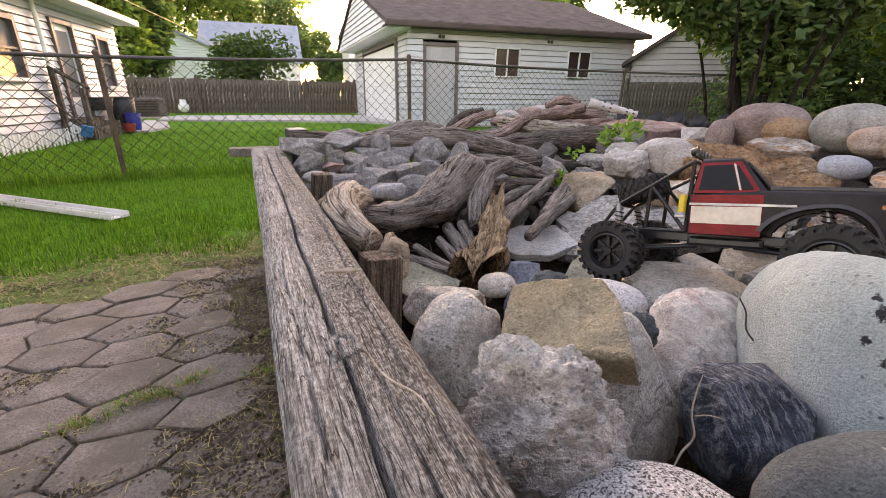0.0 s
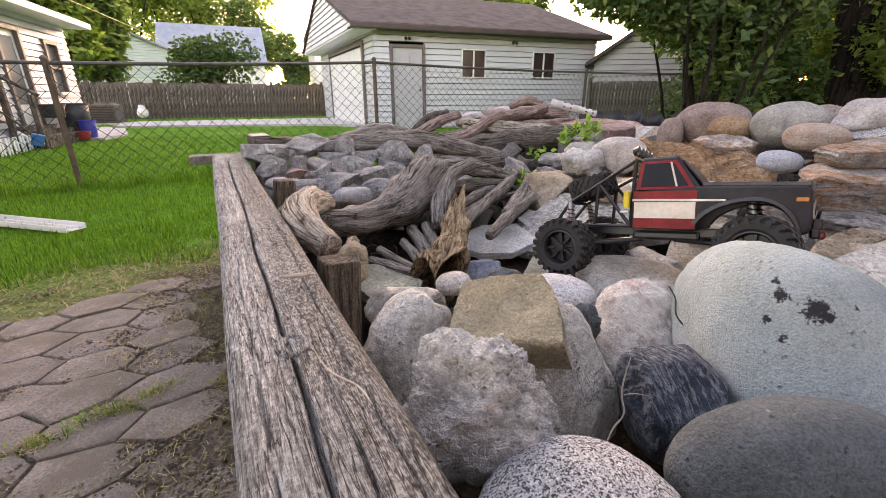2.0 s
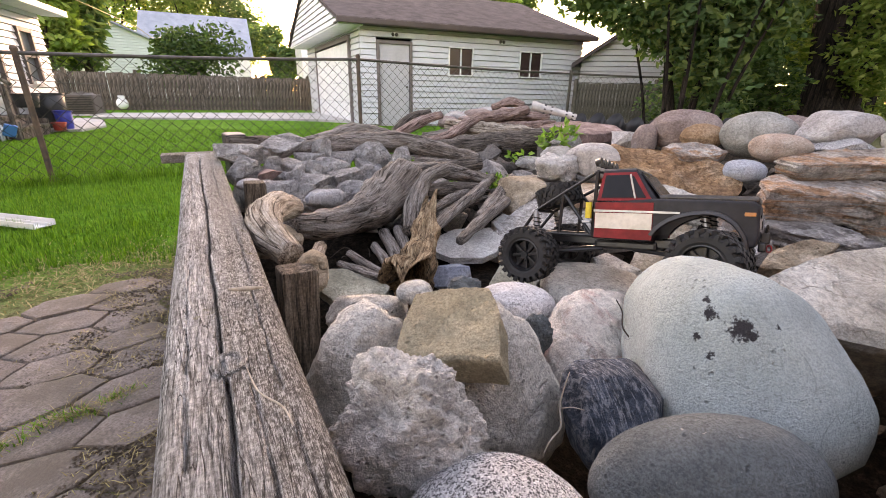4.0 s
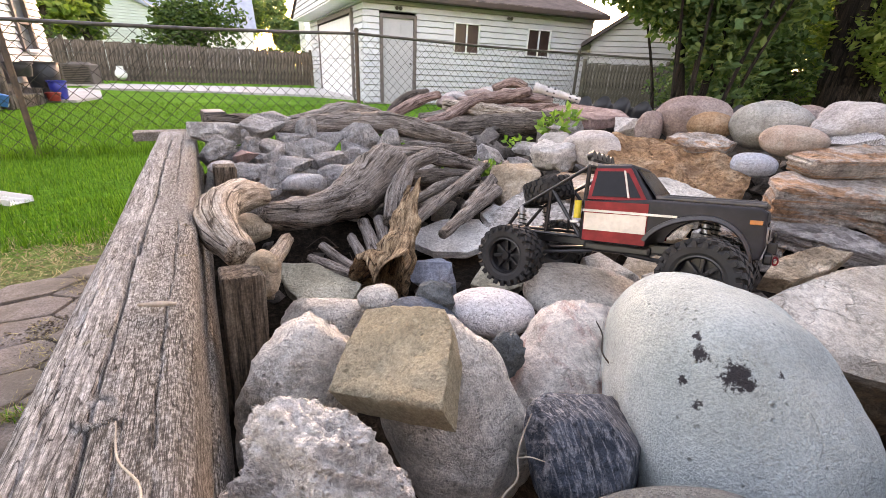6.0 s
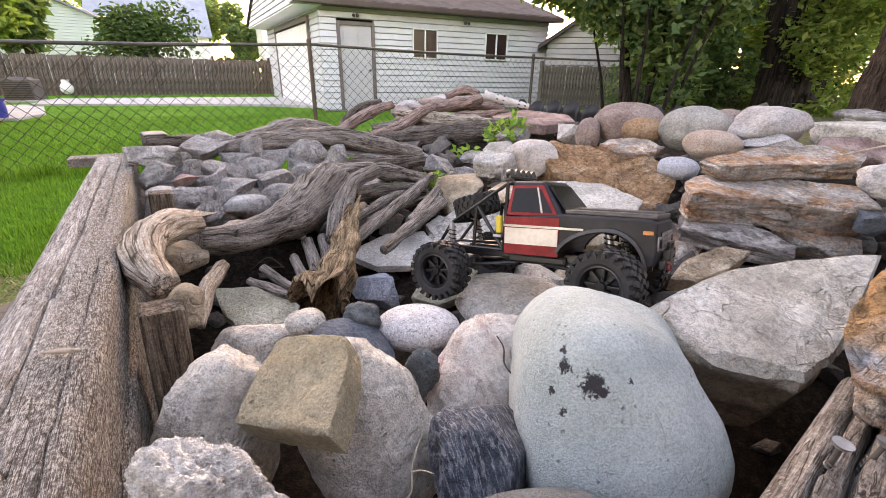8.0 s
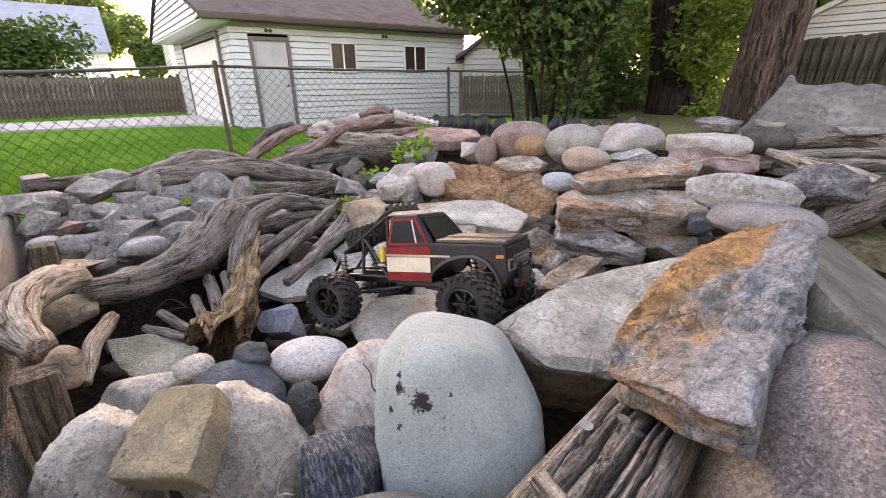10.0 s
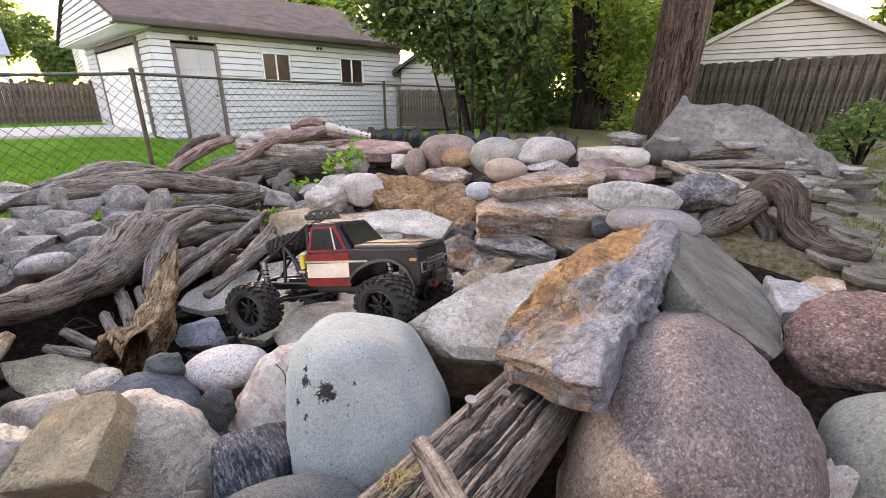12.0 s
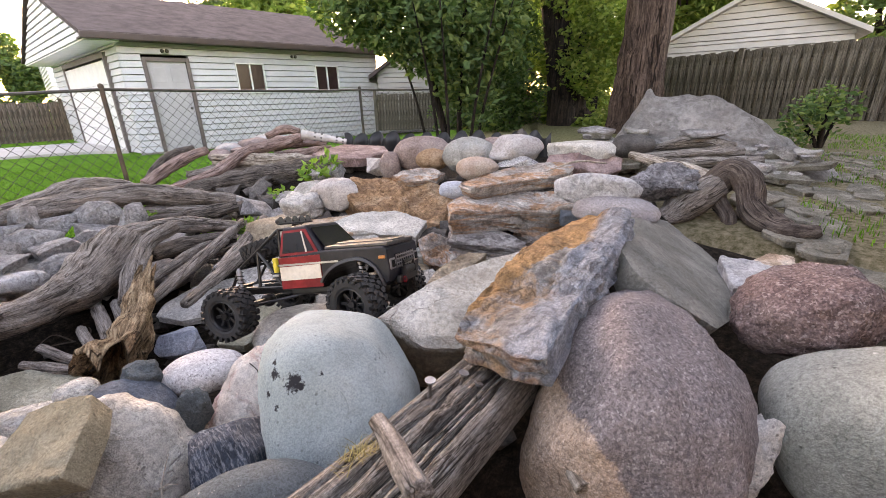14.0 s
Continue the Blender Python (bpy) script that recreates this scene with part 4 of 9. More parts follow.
def siding(name, u0, u1, z0, z1, holes, parent, place, course=0.15, material=None, cut=None):
    """Lapped boards on a wall, each course a wedge; place(u, d, z) gives the point d out of the wall."""
    bm = bmesh.new()
    z = z0
    while z < z1 - 0.005:
        zt = min(z + course, z1)
        spans = [(u0, u1)] if cut is None else [cut(z)]
        for (h0, h1, hz0, hz1) in holes:
            if hz0 < (z + zt) / 2 < hz1:
                spans = [q for s in spans for q in ((s[0], min(s[1], h0)), (max(s[0], h1), s[1])) if q[1] - q[0] > 0.01]
        for a, b in spans:
            if b - a < 0.02:
                continue
            at, bt = (a, b) if cut is None else cut(zt)
            if bt <= at:
                at = bt = (at + bt) / 2
            lip = min(0.016, 0.3 * (zt - z))
            pts = [place(a, 0.034, z + lip), place(b, 0.034, z + lip), place(bt, 0.004, zt), place(at, 0.004, zt), place(a, -0.12, z), place(b, -0.12, z), place(bt, -0.12, zt), place(at, -0.12, zt)]
            vs = [bm.verts.new(p) for p in pts]
            for f in ((0, 1, 2, 3), (5, 4, 7, 6), (4, 5, 1, 0), (3, 2, 6, 7), (4, 0, 3, 7), (1, 5, 6, 2)):
                bm.faces.new([vs[i] for i in f])
        z = zt
    bmesh.ops.remove_doubles(bm, verts=bm.verts, dist=0.0005)
    bmesh.ops.recalc_face_normals(bm, faces=bm.faces)
    ob = part(name, bm, material or M_siding, parent)
    if cut is not None:
        tagged(ob, kind="stuff")
    return ob


garage = thing("garage", "white vinyl-sided garage with brown shingled roof and grey door", "garage")
G_DOOR, G_W1, G_W2 = (3.16, 4.16, 0.0, 2.18), (5.25, 6.02, 1.36, 2.13), (7.57, 8.36, 1.38, 2.13)
siding("wall_front", 2.74, 9.85, 0.0, 2.56, (G_DOOR, G_W1, G_W2), garage, lambda u, d, z: (u, GY - d, z))
siding("wall_side", 0.0, 7.5, 0.0, 2.56, ((0.9, 5.6, -1, 2.25),), garage, lambda u, d, z: (2.74 - d - 0.105 * u, GY + u, z))
siding("wall_end", 0.0, 7.5, 0.0, 2.56, (), garage, lambda u, d, z: (9.85 + d - 0.105 * u, GY + u, z))
siding("wall_back", 2.74, 9.85, 0.0, 2.56, (), garage, lambda u, d, z: (u - 0.105 * 7.5, GY + 7.5 + d, z))
siding("gable", -0.35, 7.85, 2.50, 4.02, (), garage, lambda u, d, z: (2.14 - d - 0.105 * u, GY + u, z), cut=lambda z: (-0.30 + (z - 2.50) * 2.75, 7.80 - (z - 2.50) * 2.75))
siding("gable_end", -0.35, 7.85, 2.50, 4.02, (), garage, lambda u, d, z: (9.9 + d - 0.105 * u, GY + u, z), cut=lambda z: (-0.30 + (z - 2.50) * 2.75, 7.80 - (z - 2.50) * 2.75))
box_part("footing", (6.3, GY + 0.06, -0.02), (7.2, 0.10, 0.16), M_concrete, garage)
bm = bmesh.new()
# two roof planes with thickness
for y0, z0, y1, z1 in ((GY - 0.42, 2.55, GY + 3.75, 4.06), (GY + 7.92, 2.55, GY + 3.75, 4.06)):
    vs = [bm.verts.new(p) for p in ((2.06, y0, z0 + 0.09), (9.98, y0, z0 + 0.09), (9.98, y1, z1 + 0.09), (2.06, y1, z1 + 0.09), (2.06, y0, z0), (9.98, y0, z0), (9.98, y1, z1), (2.06, y1, z1))]
    for f in ((0, 1, 2, 3), (5, 4, 7, 6), (4, 5, 1, 0), (3, 2, 6, 7), (4, 0, 3, 7), (1, 5, 6, 2)):
        bm.faces.new([vs[i] for i in f])
bmesh.ops.recalc_face_normals(bm, faces=bm.faces)
shear(bm)
part("roof", bm, M_shingle, garage, "brown-grey asphalt shingle roof")
bm = bmesh.new()
add_box(bm, (6.02, GY - 0.45, 2.55), (7.96, 0.10, 0.13), 0.02)
shear(bm)
part("gutter", bm, M_brownmetal, garage, "brown metal gutter")
bm = bmesh.new()
add_box(bm, (6.02, GY - 0.20, 2.515), (7.9, 0.42, 0.03))
shear(bm)
part("soffit", bm, M_brownmetal, garage)
bm = bmesh.new()
for v in ((2.14, 2.72, GY - 0.3, GY + 7.7),):
    add_box(bm, (2.44, GY + 3.7, 2.485), (0.62, 8.0, 0.03))
shear(bm)
part("porch_soffit", bm, M_trim, garage)


def garage_door_frame():
    d = thing("door_1", "grey-white panelled side door in taupe trim, shut", "door", kind="structure")
    y = GY - 0.02
    for nm, c, s in (("door_trim", (3.20, y, 1.10), (0.085, 0.10, 2.18)), ("door_trim", (4.12, y, 1.10), (0.085, 0.10, 2.18)), ("door_trim", (3.66, y, 2.145), (0.835, 0.10, 0.09))):
        box_part(nm, c, s, M_doortrim, d, 0.006)
    leaf = box_part("door_leaf", (3.66, GY + 0.015, 1.05), (0.834, 0.045, 2.10), M_door, d, 0.004)
    for cx in (3.47, 3.85):
        for cz, hh in ((1.80, 0.34), (1.20, 0.62), (0.50, 0.55)):
            bm = bmesh.new()
            add_box(bm, (cx, GY - 0.010, cz), (0.27, 0.012, hh), 0.005)
            part("door_panel", bm, M_door, leaf)
    bm = bmesh.new()
    bmesh.ops.create_uvsphere(bm, u_segments=12, v_segments=8, radius=0.032, matrix=Matrix.Translation((4.0, GY - 0.06, 1.02)))
    add_cyl(bm, (4.0, GY, 1.02), (4.0, GY - 0.05, 1.02), 0.014)
    part("door_knob", bm, M_galv, d)


garage_door_frame()


def garage_window(name, h, label):
    u0, u1, z0, z1 = h
    d = thing(name, label, "window", kind="structure")
    y = GY - 0.015
    t = 0.032
    for nm, c, s in (("window_frame", (u0 + t / 2, y, (z0 + z1) / 2), (t, 0.09, z1 - z0)), ("window_frame", (u1 - t / 2, y, (z0 + z1) / 2), (t, 0.09, z1 - z0)), ("window_frame", ((u0 + u1) / 2, y, z1 - t / 2), (u1 - u0 - 2 * t, 0.09, t)), ("window_sill", ((u0 + u1) / 2, y - 0.01, z0 + t / 2), (u1 - u0 - 2 * t, 0.12, t)), ("mullion", ((u0 + u1) / 2, y + 0.005, (z0 + z1) / 2), (0.04, 0.06, z1 - z0 - 2 * t))):
        box_part(nm, c, s, M_trim, d, 0.004)
    for cx in ((u0 + t + (u0 + u1) / 2) / 2, (u1 - t + (u0 + u1) / 2) / 2):
        box_part("pane", (cx, y + 0.02, (z0 + z1) / 2), ((u1 - u0) / 2 - t, 0.012, z1 - z0 - 2 * t), M_glassdk, d)


garage_window("window_1", G_W1, "white sliding garage window with dark screens tinted by red flare")
garage_window("window_2", G_W2, "white sliding garage window with dark screens tinted by red flare")


def overhead_door():
    d = thing("door_2", "white sectional overhead garage door in taupe trim", "garage door", kind="structure")
    for i in range(4):
        bm = bmesh.new()
        add_box(bm, (2.70, GY + 3.25, 0.29 + 0.545 * i), (0.04, 4.5, 0.535), 0.01)
        shear(bm)
        part("door_section", bm, M_trim, d)
    for y, s in ((GY + 0.95, 0.12), (GY + 5.55, 0.12)):
        bm = bmesh.new()
        add_box(bm, (2.70, y, 1.13), (0.10, s, 2.26), 0.006)
        shear(bm)
        part("door_trim", bm, M_doortrim, d)
    bm = bmesh.new()
    add_box(bm, (2.70, GY + 3.25, 2.30), (0.10, 4.72, 0.12), 0.006)
    shear(bm)
    part("door_trim", bm, M_doortrim, d)


overhead_door()


def wall_lamp(u, z):
    t = thing("wall_lamp", "small round metal security lamp on the garage wall", "lamp", group="garage lamps")
    bm = bmesh.new()
    add_cyl(bm, (u, GY - 0.02, z), (u, GY - 0.05, z), 0.05, seg=16)
    part("lamp_base", bm, M_trim, t)
    for s in (-0.05, 0.05):
        bm = bmesh.new()
        bmesh.ops.create_uvsphere(bm, u_segments=14, v_segments=10, radius=0.045, matrix=Matrix.Translation((u + s, GY - 0.10, z - 0.01)))
        part("lamp_head", bm, M_galv, t, smooth=True)


wall_lamp(3.66, 2.34)
wall_lamp(6.91, 2.34)

# ---- chain-link fence ----
POSTS = [(-4.6, 4.64), (-1.73, 5.34), (1.563, 6.184), (5.807, 7.25), (8.9, 6.35), (12.0, 5.5)]


TOPS = (1.19, 1.17, 1.31, 1.31, 1.30, 1.30)


def fence_z(x, y):
    return min(ground_z(x, y), 0.3)


chain = thing("chain_link_fence", "rusty chain-link fence with steel posts and top rail", "fence", kind="structure")
for i, (x, y) in enumerate(POSTS):
    bm = bmesh.new()
    top = TOPS[i]
    add_cyl(bm, (x, y, fence_z(x, y) - 0.3), (x, y, top), 0.026, seg=14)
    bmesh.ops.create_uvsphere(bm, u_segments=12, v_segments=8, radius=0.032, matrix=Matrix.Translation((x, y, top)))
    part("post", bm, M_post_rust if i < 3 else M_galv, chain, "rust-brown steel post" if i < 3 else "")
wv, wf = [], []


def wire_seg(p, q, r):
    p, q = Vector(p), Vector(q)
    d = (q - p).normalized()
    s = d.cross(Vector((0.31, 0.87, 0.39))).normalized()
    t = d.cross(s)
    b0 = len(wv)
    for c in (p, q):
        for k in range(3):
            a = 2 * math.pi * k / 3
            wv.append(c + r * (math.cos(a) * s + math.sin(a) * t))
    for k in range(3):
        k2 = (k + 1) % 3
        wf.append((b0 + k, b0 + k2, b0 + 3 + k2, b0 + 3 + k))


for (x0, y0), (x1, y1), top0, top1 in zip(POSTS, POSTS[1:], TOPS, TOPS[1:]):
    a, b = Vector((x0, y0, 0)), Vector((x1, y1, 0))
    ln = (b - a).length
    d = (b - a) / ln
    bm = bmesh.new()
    pts = []
    for s in range(9):
        p = a + d * ln * s / 8
        p.z = top0 + (top1 - top0) * s / 8 - 0.035 - 0.018 * math.sin(math.pi * s / 8)
        pts.append(p)
    for p, q in zip(pts, pts[1:]):
        add_cyl(bm, p, q, 0.018, seg=10)
    part("top_rail", bm, M_galv, chain)
    step = 0.066
    cols = int(ln / step)
    for c in range(cols):
        s0 = c * step
        lo = fence_z(*(a + d * s0)[:2]) + 0.03
        z, k = top0 + (top1 - top0) * s0 / ln - 0.04, 0
        while z - 0.062 > lo:
            sa, sb = (s0, s0 + step) if (k + c) % 2 == 0 else (s0 + step, s0)
            pa, pb = a + d * sa, a + d * sb
            n = Vector((-d.y, d.x, 0)) * 0.004 * (1 if k % 2 else -1)
            wire_seg((pa.x + n.x, pa.y + n.y, z), (pb.x + n.x, pb.y + n.y, z - 0.062), 0.0032)
            z -= 0.062
            k += 1
mesh_part = raw_part("wire_mesh", wv, wf, M_wire, chain, "woven diamond wire mesh")
tagged(mesh_part, kind="stuff")


# ---- backdrop: driveway, house, far fence ----
def patch(name, pts, z, material, label, category, thick=0.06, parent=None):
    bm = bmesh.new()
    top = [bm.verts.new((x, y, z)) for x, y in pts]
    bot = [bm.verts.new((x, y, z - thick)) for x, y in pts]
    bm.faces.new(top)
    n = len(pts)
    for i in range(n):
        bm.faces.new((top[i], bot[i], bot[(i + 1) % n], top[(i + 1) % n]))
    bmesh.ops.recalc_face_normals(bm, faces=bm.faces)
    ob = part(name, bm, material)
    return tagged(ob, label, category, kind="structure")


patch("driveway", [(-4.4, 15.0), (-1.0, 14.6), (1.7, 14.0), (2.55, 13.1), (2.3, 18.4), (-4.6, 17.6)], 0.055, M_concrete, "pale concrete driveway slab before the garage", "driveway", 0.2)
patch("pavement_pad", [(-4.25, 11.2), (-3.4, 11.25), (-3.3, 12.4), (-4.0, 14.6), (-4.45, 15.0), (-4.65, 17.2), (-5.7, 17.4), (-5.7, 13.6), (-4.25, 13.5)], 0.01, M_concrete, "pale concrete pad beside the house", "pavement", 0.12)

house = thing("house", "white sided house with grey roof beside the lawn", "house")
HX = -4.35
H_DOOR, H_WIN, H_WINL = (10.30, 11.12, 0.0, 2.06), (11.98, 12.60, 0.88, 1.98), (8.2, 9.25, 0.95, 1.95)
siding("wall_yard", 2.0, 13.2, -0.1, 2.42, (H_DOOR, H_WIN, H_WINL), house, lambda u, d, z: (HX + d, u, z), course=0.13)
siding("wall_back", 0.0, 7.0, -0.1, 2.42, (), house, lambda u, d, z: (HX - u, 13.2 + d, z), course=0.13)
bm = bmesh.new()
for x0, z0, x1, z1 in ((HX + 0.40, 2.40, HX - 3.6, 4.1), (HX - 7.6, 2.40, HX - 3.6, 4.1)):
    vs = [bm.verts.new(p) for p in ((x0, 1.7, z0 + 0.09), (x0, 13.5, z0 + 0.09), (x1, 13.5, z1 + 0.09), (x1, 1.7, z1 + 0.09), (x0, 1.7, z0), (x0, 13.5, z0), (x1, 13.5, z1), (x1, 1.7, z1))]
    for f in ((0, 1, 2, 3), (5, 4, 7, 6), (4, 5, 1, 0), (3, 2, 6, 7), (4, 0, 3, 7), (1, 5, 6, 2)):
        bm.faces.new([vs[i] for i in f])
bmesh.ops.recalc_face_normals(bm, faces=bm.faces)
part("roof", bm, M_shingle, house)
box_part("gutter", (HX + 0.42, 7.6, 2.42), (0.11, 11.9, 0.13), M_trim, house, 0.02)
box_part("soffit", (HX + 0.2, 7.6, 2.37), (0.40, 11.8, 0.03), M_trim, house)
siding("gable", -7.0, 0.0, 2.42, 4.0, (), house, lambda u, d, z: (HX + u, 13.2 + d, z), course=0.13, cut=lambda z: (-7.0 + (z - 2.42) * 2.2, -(z - 2.42) * 2.2))


def house_window(name, h, label):
    y0, y1, z0, z1 = h
    d = thing(name, label, "window", kind="structure")
    for nm, c, s in (("window_frame", (HX + 0.02, y0 + 0.04, (z0 + z1) / 2), (0.10, 0.08, z1 - z0)), ("window_frame", (HX + 0.02, y1 - 0.04, (z0 + z1) / 2), (0.10, 0.08, z1 - z0)), ("window_frame", (HX + 0.02, (y0 + y1) / 2, z1 - 0.04), (0.10, y1 - y0 - 0.16, 0.08)), ("window_sill", (HX + 0.04, (y0 + y1) / 2, z0 + 0.03), (0.14, y1 - y0 - 0.16, 0.06)), ("mullion", (HX + 0.02, (y0 + y1) / 2, (z0 + z1) / 2), (0.06, y1 - y0 - 0.16, 0.04))):
        box_part(nm, c, s, M_doortrim if nm != "window_sill" else M_trim, d, 0.004)
    for k in (0.27, 0.73):
        zz = z0 + (z1 - z0) * k
        box_part("pane", (HX - 0.01, (y0 + y1) / 2, zz), (0.012, y1 - y0 - 0.16, (z1 - z0) * 0.44), M_pane, d)


M_pane = plain_mat("grey_window_glass", (0.10, 0.11, 0.12), (0.15, 0.16, 0.17), 1.0, 0.12)
house_window("window_3", H_WIN, "narrow sash window with grey shutters on the house")
house_window("window_4", H_WINL, "house window with grey frame")


def house_entry():
    d = thing("door_3", "white storm door with tall glass on the house", "door", kind="structure")
    for y in (10.34, 11.08):
        box_part("door_trim", (HX + 0.02, y, 1.1), (0.10, 0.08, 1.98), M_doortrim, d, 0.005)
    box_part("door_trim", (HX + 0.02, 10.71, 2.05), (0.10, 0.66, 0.08), M_doortrim, d, 0.005)
    box_part("door_leaf", (HX - 0.03, 10.71, 1.06), (0.04, 0.66, 1.90), M_trim, d)
    box_part("pane", (HX - 0.003, 10.71, 1.30), (0.012, 0.44, 1.2), M_pane, d)
    st = thing("porch_steps", "weathered wooden porch steps with a handrail", "steps")
    for i in range(2):
        box_part("tread", (HX + 0.18 + 0.25 * i, 10.4, 0.30 - 0.17 * i), (0.28, 1.0, 0.05), M_fencegrey, st, 0.006)
        box_part("riser", (HX + 0.29 + 0.25 * i, 10.4, 0.19 - 0.17 * i), (0.03, 0.98, 0.17), M_fencewood, st)
    for y in (9.88, 10.92):
        box_part("stringer", (HX + 0.30, y, 0.10), (0.52, 0.05, 0.30), M_fencewood, st)
    box_part("newel_post", (HX + 0.50, 9.82, 0.40), (0.08, 0.08, 0.94), M_fencewood, st, 0.006)
    box_part("newel_post", (HX + 0.11, 9.82, 0.58), (0.09, 0.08, 1.26), M_fencewood, st, 0.006)
    bm = bmesh.new()
    add_cyl(bm, (HX + 0.06, 9.82, 1.22), (HX + 0.62, 9.82, 0.86), 0.03, seg=8)
    part("handrail", bm, M_fencegrey, st)


house_entry()


def board_fence(name, a, b, z0, z1, board, gap, material, label, posts=2.4, alternate=False, group=""):
    """A board fence; alternate: boards stand on both sides of the rails in turn."""
    f = thing(name, label, "fence", kind="structure")
    a, b = Vector(a), Vector(b)
    ln = (b - a).length
    d = (b - a) / ln
    yaw = math.degrees(math.atan2(d.y, d.x))
    rng = random.Random(len(name) + int(ln * 10))
    meshes = []
    for k in range(4):
        bm = bmesh.new()
        h = (z1 - z0) * (1 + (k - 1.5) * 0.008)
        add_box(bm, (0, 0, h / 2), (board, 0.02, h), 0.003)
        me = bpy.data.meshes.new("board")
        bm.to_mesh(me)
        bm.free()
        me.materials.append(material)
        meshes.append(me)
    s, i = board / 2, 0
    while s < ln:
        p = a + d * s
        o = (0.022 if not alternate or i % 2 == 0 else -0.062)
        ob = new("board", meshes[i % 4])
        ob.parent = f
        ob.matrix_basis = pose(p.x + d.y * o, p.y - d.x * o, z0, 0, rng.uniform(-0.6, 0.6), yaw)
        s += board + gap
        i += 1
    for zz in (z0 + 0.25, z1 - 0.22):
        bm = bmesh.new()
        add_box(bm, (0, 0, 0), (ln, 0.04, 0.09))
        ob = part("rail", bm, material, f)
        m = (a + b) / 2
        ob.matrix_basis = pose(m.x - d.y * 0.02, m.y + d.x * 0.02, zz, 0, 0, yaw)
    q = 0.0
    while q <= ln:
        p = a + d * q
        bm = bmesh.new()
        add_box(bm, (0, 0, (z1 - z0) / 2 + 0.05), (0.10, 0.10, z1 - z0 + (0.0 if alternate else 0.14)), 0.006)
        ob = part("post", bm, material, f)
        ob.matrix_basis = pose(p.x + d.y * 0.085 , p.y - d.x * 0.085, z0, 0, 0, yaw)
        q += posts
    return f


board_fence("wooden_fence", (-8.5, 19.6, 0), (2.4, 21.0, 0), -0.02, 1.36, 0.135, 0.002, M_fencewood, "old dark brown board fence behind the lawn", posts=2.1)
board_fence("grey_wooden_fence", (14.1, 5.2, 0), (12.35, -4.5, 0), 0.33, 1.93, 0.14, -0.045, M_fencegrey, "tall grey shadow-box board fence", posts=2.6, alternate=True)
board_fence("picket_fence", (9.0, 11.3, 0), (14.5, 6.9, 0), 0.15, 1.25, 0.09, 0.0005, M_fencegrey, "weathered grey picket fence behind the chain link", posts=2.2)


def simple_house(name, m, w, dp, h, ridge, wall, roof, label, course=0.16):
    """A far house: sided walls and a gable roof, ridge along its depth."""
    t = thing(name, label, "house", m)
    siding("wall", -w / 2, w / 2, 0, h, (), t, lambda u, d, z: (u, -dp / 2 - d, z), course, wall)
    siding("wall", -dp / 2, dp / 2, 0, h, (), t, lambda u, d, z: (-w / 2 - d, u, z), course, wall)
    siding("wall", -dp / 2, dp / 2, 0, h, (), t, lambda u, d, z: (w / 2 + d, u, z), course, wall)
    siding("wall", -w / 2, w / 2, 0, h, (), t, lambda u, d, z: (u, dp / 2 + d, z), course, wall)
    for s in (-1, 1):
        siding("gable", -w / 2, w / 2, h, h + ridge, (), t, lambda u, d, z: (u, s * (dp / 2 + d), z), course, wall, cut=lambda z: (-w / 2 * (1 - (z - h) / ridge), w / 2 * (1 - (z - h) / ridge)))
    bm = bmesh.new()
    for s in (-1, 1):
        x0, z0 = s * (w / 2 + 0.3), h - 0.3 * ridge / (w / 2)
        vs = [bm.verts.new(p) for p in ((x0, -dp / 2 - 0.3, z0 + 0.14), (x0, dp / 2 + 0.3, z0 + 0.14), (0, dp / 2 + 0.3, h + ridge + 0.14), (0, -dp / 2 - 0.3, h + ridge + 0.14), (x0, -dp / 2 - 0.3, z0 + 0.02), (x0, dp / 2 + 0.3, z0 + 0.02), (0, dp / 2 + 0.3, h + ridge + 0.02), (0, -dp / 2 - 0.3, h + ridge + 0.02))]
        for f in ((0, 1, 2, 3), (5, 4, 7, 6), (4, 5, 1, 0), (3, 2, 6, 7), (4, 0, 3, 7), (1, 5, 6, 2)):
            bm.faces.new([vs[i] for i in f])
    bmesh.ops.recalc_face_normals(bm, faces=bm.faces)
    part("roof", bm, roof, t)
    return t


M_shedroof = plain_mat("pale_grey_shingles", (0.34, 0.33, 0.32), (0.44, 0.43, 0.42), 3.0, 0.9, fine=60)
M_mint = plain_mat("pale_mint_siding", (0.46, 0.55, 0.53), (0.54, 0.62, 0.60), 1.0, 0.5)
M_cream_siding = plain_mat("cream_siding", (0.66, 0.64, 0.62), (0.74, 0.72, 0.70), 1.0, 0.5)
simple_house("shed", pose(-9.2, 36.5, 0.1, 0, 0, 10), 6.2, 6, 3.2, 1.35, M_mint, M_roofblue, "pale mint sided shed behind the fence")
simple_house("house", pose(-5.2, 46, 0.3, 0, 0, 94), 9, 7.6, 3.2, 3.2, M_cream_siding, M_roofblue, "far house with a blue-grey shingled roof")
simple_house("shed", pose(19.0, 3.7, 0.3, 0, 0, -78), 4.4, 5.0, 2.15, 1.15, M_shedwall, M_shedroof, "white lap-sided shed behind the grey fence", 0.17)
simple_house("house", pose(13.9, 13.7, 0, 0, 0, -35), 5.0, 8, 1.9, 1.7, M_shedwall, M_shingle, "grey-white neighbouring garage behind the shrub")
simple_house("house", pose(3.4, 29.0, 0, 0, 0, 0), 2.6, 6, 4.5, 1.6, M_cream_siding, M_shingle, "narrow pale house beyond the garage")


